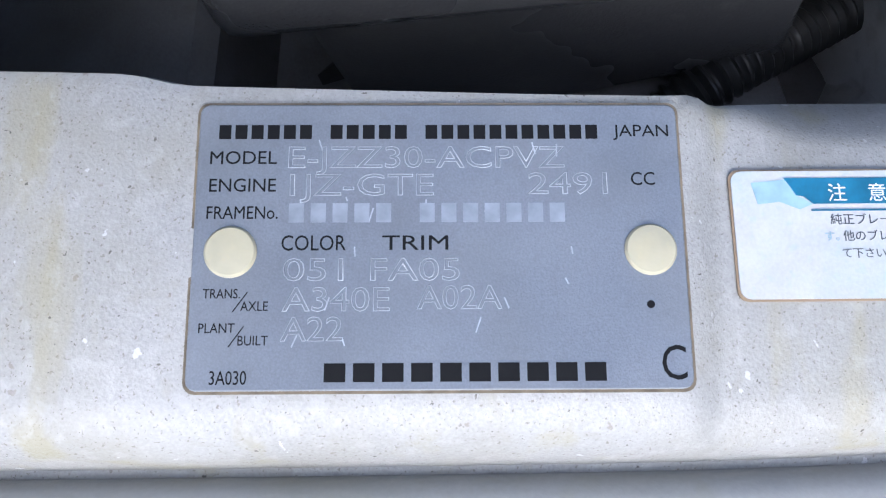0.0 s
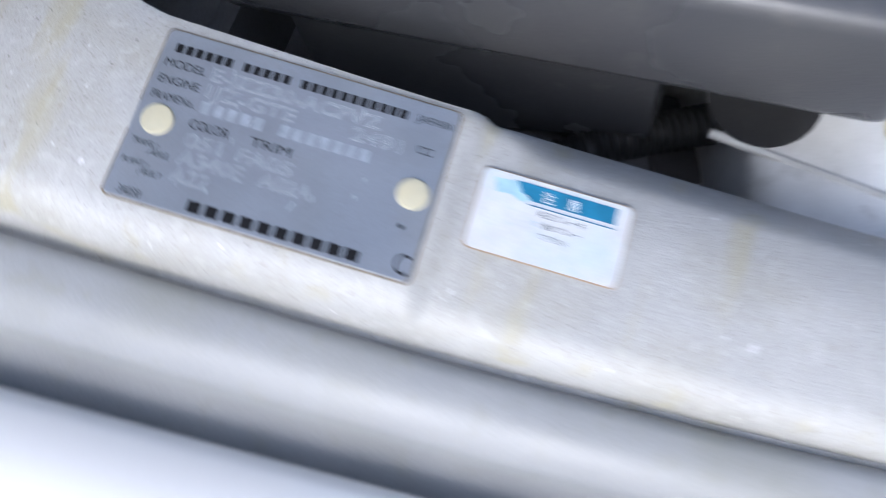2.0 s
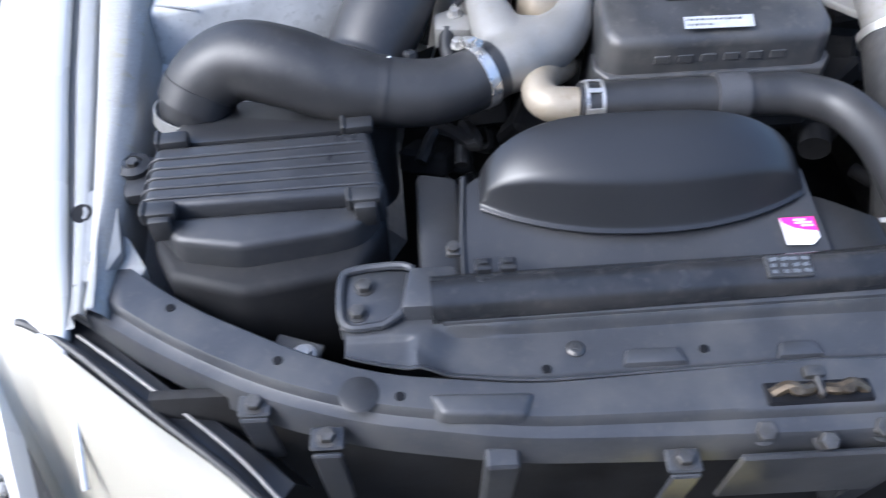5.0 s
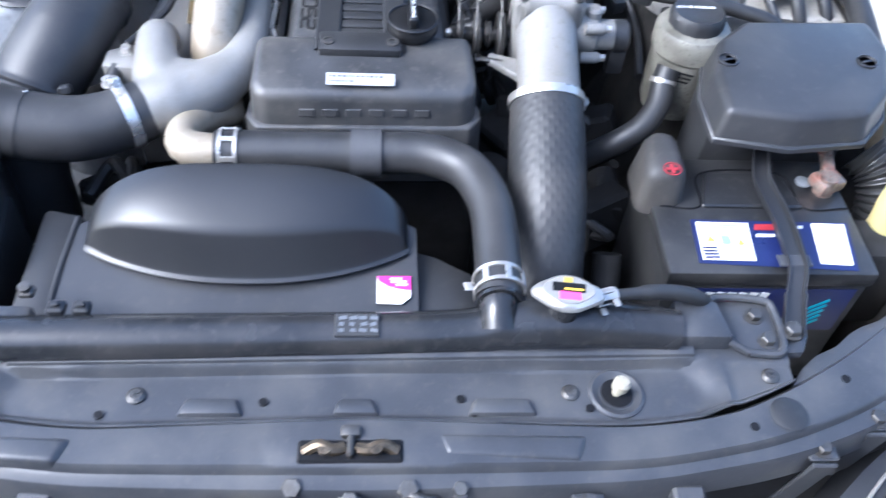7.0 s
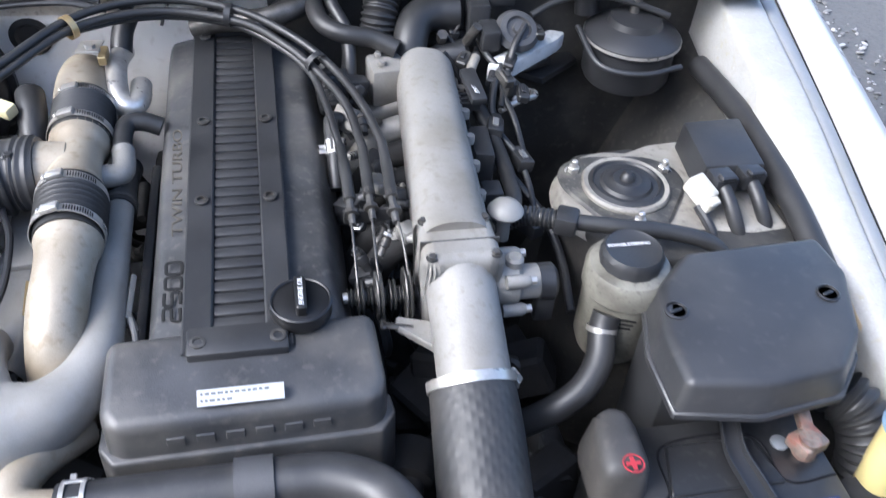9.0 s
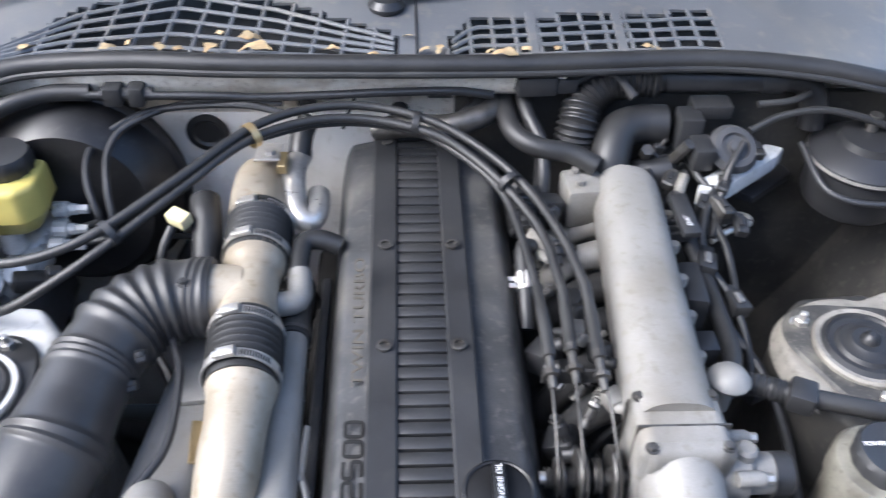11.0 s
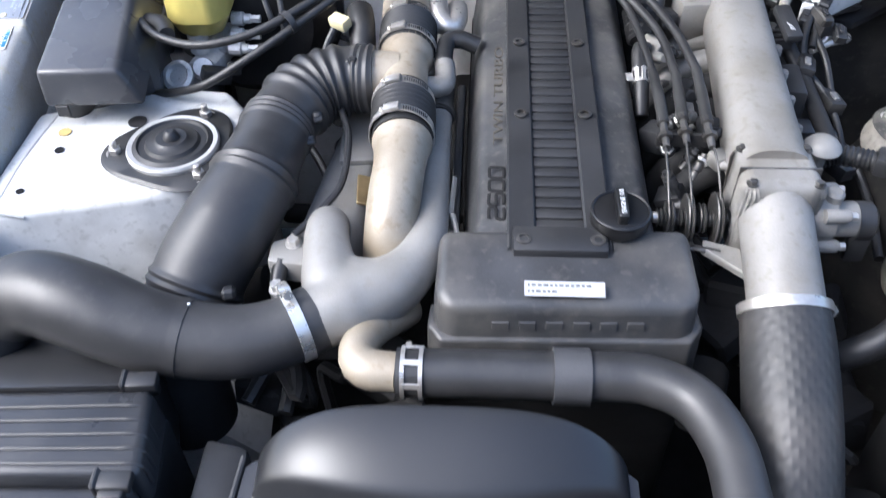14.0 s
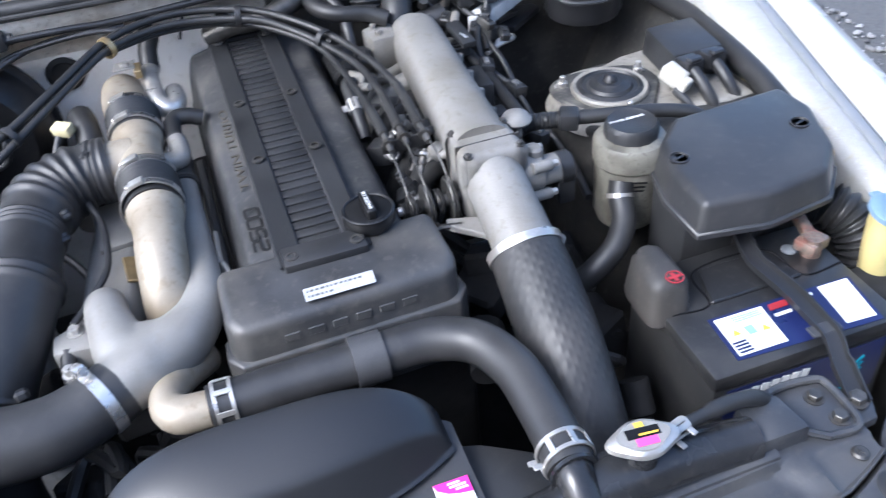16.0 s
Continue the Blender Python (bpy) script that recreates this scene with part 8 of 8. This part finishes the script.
for word, x, y, h, w in (("E-JZZ30-ACPVZ", 17.0, 12.35, 3.9, 48.4), ("1JZ-GTE", 17.4, 17.6, 3.9, 25.0), ("2491", 58.8, 17.4, 3.9, 13.9), ("051", 16.7, 33.3, 3.9, 10.3), ("FA05", 31.5, 33.3, 3.9, 15.3), ("A340E", 16.7, 38.75, 4.1, 18.2), ("A02A", 39.4, 38.45, 4.1, 14.5), ("A22", 16.6, 44.0, 4.1, 10.5)):
    print_word(word, x, y, h, w, EMBOSS, 0.74, 0.00006)
for i in range(13):
    if i != 5:
        part("number_bar", moved(box(0.0026, 0.0034, 0.00012, 0, 1), mm(18.7 + i * 3.75, 20.9, 0.74)), BAR_GREY, sheet)
blocks(23.9, 51.1, 3.1, 48.1, (10,))
for x, y in ((7.7, 28.1), (79.5, 27.85)):
    part("rivet", lathe([(0.0045, 0.0006), (0.0045, 0.0010), (0.0041, 0.0015), (0.002, 0.0018), (0, 0.0018)], 30, mm(x, y)), RIVET, plate, "cream plastic rivet")
part("pin_hole", lathe([(0, 0.0007), (0.0007, 0.0007), (0.0006, 0.00085), (0, 0.00085)], 12, mm(79.0, 37.8)), INK, sheet)
random.seed(5)
for i in range(16):
    part("scratch", moved(box(0.00025, random.uniform(0.0008, 0.0028), 0.00004, 0, 1), mm(random.uniform(16, 68), random.uniform(8, 45), 0.76) @ at(0, 0, 0, 0, 0, random.uniform(-25, 25))), EMBOSS, sheet)

# ---- caution sticker ----
SM = PM.copy()
SM = SM @ at(0.0959, -0.0113, -0.0041, 0, 0, 0.3)
cs = thing("caution_sticker", (-0.70, 0.75, 0.87), "peeling white and blue caution sticker on the rail", "sticker")
CYAN = material("worn petrol blue print", (0.015, 0.14, 0.25), 0.45, var=0.25, scale=300, bump=0.05)
STICKER = material("weathered sticker stock", (0.50, 0.51, 0.52), 0.4, var=0.07, scale=180, grain=0.15, gscale=1500, bump=0.1, dirt=(0.36, 0.50, 0.58), dirt_amount=0.45, dscale=60)
FADED = material("faded pale blue print", (0.30, 0.45, 0.53), 0.45, var=0.2, scale=260, bump=0.05)
ALUM = material("thin brown sticker edge", (0.3, 0.22, 0.14), 0.6, var=0.2, bump=0)
part("edge", moved(prism(rounded(-0.0004, -0.0238, 0.0424, 0.0004, 0.002, 4), 0, 0.0003), SM), ALUM, cs)
part("sheet", moved(prism(rounded(0, -0.0234, 0.042, 0, 0.002, 4), 0.0002, 0.0006), SM), STICKER, cs)
part("blue_band", moved(prism([(0.0095, -0.0014), (0.038, -0.0014), (0.038, -0.0062), (0.0145, -0.0062), (0.0128, -0.0048), (0.0115, -0.0046), (0.0105, -0.0028)], 0.0007, 0.00085), SM), CYAN, cs, "worn blue heading band")
part("faded_patch", moved(prism([(0.0035, -0.0022), (0.0098, -0.0016), (0.0118, -0.0046), (0.0145, -0.0062), (0.012, -0.0072), (0.0085, -0.0058), (0.0045, -0.0062)], 0.00062, 0.0007), SM), FADED, cs, "faded pale blue patch")
TEXT_GREY = material("faded dark print", (0.07, 0.08, 0.095), 0.6, var=0.3, scale=900, bump=0)
for text, size, x, y, mt in (("注", 0.0036, 0.0171, -0.0055, WHITE_PRINT), ("意", 0.0036, 0.0244, -0.0055, WHITE_PRINT), ("純正ブレーキ", 0.0022, 0.0172, -0.0099, TEXT_GREY), ("す。", 0.0020, 0.0158, -0.0129, FADED), ("他のブレー", 0.0021, 0.0192, -0.0129, TEXT_GREY), ("て下さい", 0.0020, 0.0186, -0.0160, TEXT_GREY)):
    words(text, size, SM @ Matrix.Translation((x, y, 0.0009 if mt is WHITE_PRINT else 0.0007)), mt, cs, "lettering", 0.00003, "white caution characters" if mt is WHITE_PRINT else "faded printed characters")
part("blue_rule", moved(box(0.024, 0.0003, 0.0001, 0, 1), SM @ Matrix.Translation((0.026, -0.0074, 0.0008))), CYAN, cs)

# ---- rail and tower fittings ----
def socket(x, y, z, r, name, label, mat, category, tilt=0.0):
    o = part(name, lathe([(0, 0), (r, 0), (r * 1.02, 0.0012), (r * 0.8, 0.0014), (r * 0.55, 0.0008), (0, 0.0012)], 22, at(x, y, z, tilt)), mat)
    return tagged(o, label, category)


GLUE = material("yellow sealant", (0.5, 0.36, 0.13), 0.5, var=0.2, scale=90)
socket(-0.598, 0.613, 0.8014, 0.0058, "tower_hole", "open round hole in the white strut tower", INK, "hole")
socket(-0.616, 0.537, 0.8014, 0.0045, "tower_hole", "small dark bolt hole near the tower edge", INK, "hole")
socket(-0.520, 0.672, 0.8014, 0.0115, "tower_plug", "oval dark plug beside the strut mount", RUBBER, "plug")
socket(-0.604, 0.648, 0.8014, 0.0078, "sealant_spot", "yellow brown sealant spot on the white tower", GLUE, "sealant")
socket(-0.605, 0.698, 0.8014, 0.020, "tower_grommet", "black rubber grommet under the relay box", RUBBER, "grommet")
rbolt = thing("wing_bolt", (-0.743, 0.590, zr(0.59) - 0.03), "painted wing bolt in a pressed dimple", "bolt")
part("dimple", lathe([(0, 0.0004), (0.011, 0.0004), (0.0135, 0.0016), (0.016, 0.0012), (0.0175, -0.002)], 30, at(-0.738, 0.593, zr(0.593) - 0.0092, SLOPE)), GUTTER, rbolt)
part("bolt_head", bolt(0.0052, 0.0035, 1.6, at(-0.738, 0.593, zr(0.593) - 0.0086, SLOPE)), GUTTER, rbolt)
socket(-0.687, 0.211, zr(0.211) - 0.010, 0.011, "rail_hole", "round dark hole in the pale rail end", INK, "hole", SLOPE)
rend = thing("rail_end_bracket", (-0.67, 0.15, 0.73), "pale painted rail end plate with a bolt", "bracket")
part("end_plate", prism([(-0.690, 0.235), (-0.662, 0.245), (-0.650, 0.215), (-0.640, 0.165), (-0.655, 0.138), (-0.685, 0.13)], lambda x, y: zr(y) - 0.02, lambda x, y: zr(y) - 0.009, 0.003, 2), GUTTER, rend)
part("end_bolt", bolt(0.0075, 0.005, 1.5, at(-0.667, 0.158, zr(0.158) - 0.0095, SLOPE)), GUTTER, rend)
part("inner_flange", prism([(-0.655, 0.20), (-0.640, 0.19), (-0.618, 0.155), (-0.632, 0.125), (-0.655, 0.13)], lambda x, y: zr(y) - 0.04, lambda x, y: zr(y) - 0.022, 0.003, 2), PAINT_RAIL, rend)
tb = thing("hose_tab", (-0.42, 0.54, 0.66), "white steel hose tab at the tower foot", "tab")
part("tab", join(prism([(-0.445, 0.545), (-0.435, 0.525), (-0.41, 0.525), (-0.40, 0.543), (-0.415, 0.555)], 0.675, 0.682, 0.002, 1), box(0.03, 0.02, 0.02, 0.003, 1, at(-0.43, 0.56, 0.665))), PAINT_BAY, tb)
part("tab_hole", lathe([(0, 0), (0.005, 0), (0.005, 0.001), (0, 0.001)], 16, at(-0.422, 0.538, 0.6822)), INK, tb)
tg = thing("hose_label_tab", (-0.44, 0.45, 0.78), "small green tape tab on the ribbed hose", "tape")
part("tape", box(0.007, 0.003, 0.011, 0.0005, 1, at(-0.4335, 0.459, 0.774, -20, -30)), TEAL, tg)
SEAM = material("grey fold line", (0.40, 0.40, 0.38), 0.55, var=0.2, scale=60, bump=0.1)
# folds pressed into the apron and tower front, drawn as thin grey lines
for ctrl in ([(-0.623, 0.713, 0.8), (-0.631, 0.648, 0.8), (-0.636, 0.586, 0.8), (-0.635, 0.524, 0.8)], [(-0.649, 0.504, 0.8005), (-0.626, 0.501, 0.7995), (-0.601, 0.503, 0.792)]):
    o = part("panel_fold", sweep(ctrl, 0.0019, 8, 0.01), SEAM)
    tagged(o, "pressed fold in the white bay panel", "panel fold", "panel folds")
TRAY = material("dusty dark plastic tray", (0.13, 0.132, 0.138), 0.55, var=0.3, scale=25, grain=0.2, gscale=800, bump=0.2, dirt=(0.08, 0.075, 0.065), dirt_amount=0.5)
h = thing("corrugated_loom", (-0.6, 0.72, 0.70), "black corrugated wiring tube below the rail", "conduit")
part("run", sweep([(-0.53, 0.62, 0.68), (-0.575, 0.69, 0.735), (-0.602, 0.73, 0.752), (-0.625, 0.765, 0.755), (-0.655, 0.81, 0.73)], corrugated(0.0085, 0.0038, 0.0009), 16, 0.0008), RUBBER, h)
dk = thing("dark_loom_mass", (-0.58, 0.83, 0.6), "dark wiring and brackets beneath the relay box", "wiring", kind="stuff")
part("brackets", join(box(0.11, 0.13, 0.03, 0.006, 1, at(-0.57, 0.90, 0.66, 10, 20)), lathe([(0, 0), (0.016, 0), (0.016, 0.012), (0.008, 0.014), (0.008, 0.02), (0, 0.02)], 20, at(-0.615, 0.80, 0.72)), box(0.10, 0.20, 0.012, 0.003, 1, at(-0.60, 0.80, 0.70, 0, 12))), TRAY, dk)
part("looms", join(sweep([(-0.64, 0.95, 0.72), (-0.60, 0.88, 0.74), (-0.56, 0.80, 0.73), (-0.50, 0.74, 0.70)], 0.008, 10), sweep([(-0.5, 0.95, 0.66), (-0.55, 0.86, 0.70), (-0.63, 0.78, 0.72)], 0.012, 10)), RUBBER, dk)

tray = part("relay_tray", prism([(-0.668, 0.712), (-0.668, 1.0), (-0.50, 1.0), (-0.49, 0.79), (-0.60, 0.735)], 0.60, 0.745, 0.01, 2), TRAY)
# Added dark block hides the pale apron, which lies in shade here.
part("tray_back", box(0.11, 0.14, 0.2, 0.006, 1, at(-0.612, 0.985, 0.70)), TRAY, tray)
tagged(tray, "dark plastic tray beneath the relay box", "tray")
bc = thing("tray_bolt", (-0.598, 0.827, 0.745), "dull washer and bolt on the dark tray", "bolt")
part("washer", lathe([(0.006, 0), (0.011, 0), (0.011, 0.002), (0.006, 0.003), (0.005, 0.002), (0, 0.002)], 24, at(-0.606, 0.826, 0.745)), BOLT_DARK, bc)
STAINED = material("dirt stained cream paint", (0.42, 0.35, 0.24), 0.6, var=0.2, scale=30, grain=0.2, gscale=500, bump=0.25, dirt=(0.25, 0.16, 0.08), dirt_amount=0.6, dscale=25)
flank = part("wing_flank", prism([(0.652, 0.14), (0.640, 0.18), (0.652, 0.30), (0.652, 0.62), (0.672, 0.62), (0.672, 0.14)], lambda x, y: zr(y) - 0.16, lambda x, y: zr(y) - 0.012, 0.006, 2), STAINED)
tagged(flank, "dirt stained cream inner flank of the wing", "inner wing")


# ---- gravel stones ----
random.seed(3)
STONES = []
for k in range(10):
    bm = bmesh.new()
    bmesh.ops.create_icosphere(bm, subdivisions=2, radius=1)
    ph = [random.uniform(0, 6.28) for _ in range(6)]
    sx, sy, sz = random.uniform(0.85, 1.25), random.uniform(0.7, 1.0), random.uniform(0.5, 0.75)
    for v in bm.verts:
        q = 1 + 0.13 * math.sin(3 * v.co.x + ph[0]) + 0.13 * math.sin(3.5 * v.co.y + ph[1]) + 0.10 * math.sin(4 * v.co.z + ph[2]) + random.uniform(-0.05, 0.05)
        v.co = Vector((v.co.x * sx, v.co.y * sy, v.co.z * sz)) * q
    me = bpy.data.meshes.new("stone")
    for f in bm.faces:
        f.smooth = random.random() < 0.6
    bm.to_mesh(me)
    bm.free()
    me.materials.append(STONE)
    STONES.append(me)
bed = thing("gravel_bed", (-1.2, 0.9, 0), "loose grey gravel with a few brown stones", "gravel", kind="stuff")


def stone_pose(x, y, r):
    m = pose(x, y, -0.012 + 0.45 * r + random.uniform(0, 0.004), random.uniform(-25, 25), random.uniform(-25, 25), random.uniform(0, 360))
    return m @ Matrix.Diagonal((r, r, r, 1))


def scatter(n, x0, x1, y0, y1):
    """One mesh of many stones on a patch."""
    verts, faces, flat = [], [], []
    shapes = [(np.array([v.co for v in me.vertices]), [tuple(p.vertices) for p in me.polygons]) for me in STONES]
    base = 0
    allv = []
    for i in range(n):
        r = 0.0036 + 0.0108 * random.random() ** 2.4
        m = np.array(stone_pose(random.uniform(x0, x1), random.uniform(y0, y1), r))
        vs, fs = random.choice(shapes)
        allv.append(vs @ m[:3, :3].T + m[:3, 3])
        faces += [tuple(a + base for a in f) for f in fs]
        base += len(vs)
    me = bpy.data.meshes.new("pebbles")
    me.from_pydata(np.concatenate(allv).tolist(), [], faces)
    me.materials.append(STONE)
    ob = new("pebbles", me)
    ob.parent = bed
    ob.matrix_parent_inverse = Matrix.Translation(-bed.location)
    return tagged(ob, kind="stuff")


scatter(19000, -1.47, -0.86, -0.12, 1.95)
scatter(2500, 0.86, 2.2, 0.6, 2.8)
for i in range(290):
    r = 0.008 + 0.010 * random.random() ** 1.6
    ob = new("stone", random.choice(STONES))
    ob.parent = bed
    ob.matrix_parent_inverse = Matrix.Translation(-bed.location)
    ob.matrix_basis = Matrix.Translation(bed.location) @ Matrix.Translation((0, 0, 0.008)) @ Matrix.Translation(-bed.location) @ stone_pose(random.uniform(-1.45, -0.93), random.uniform(0.15, 1.45), r)
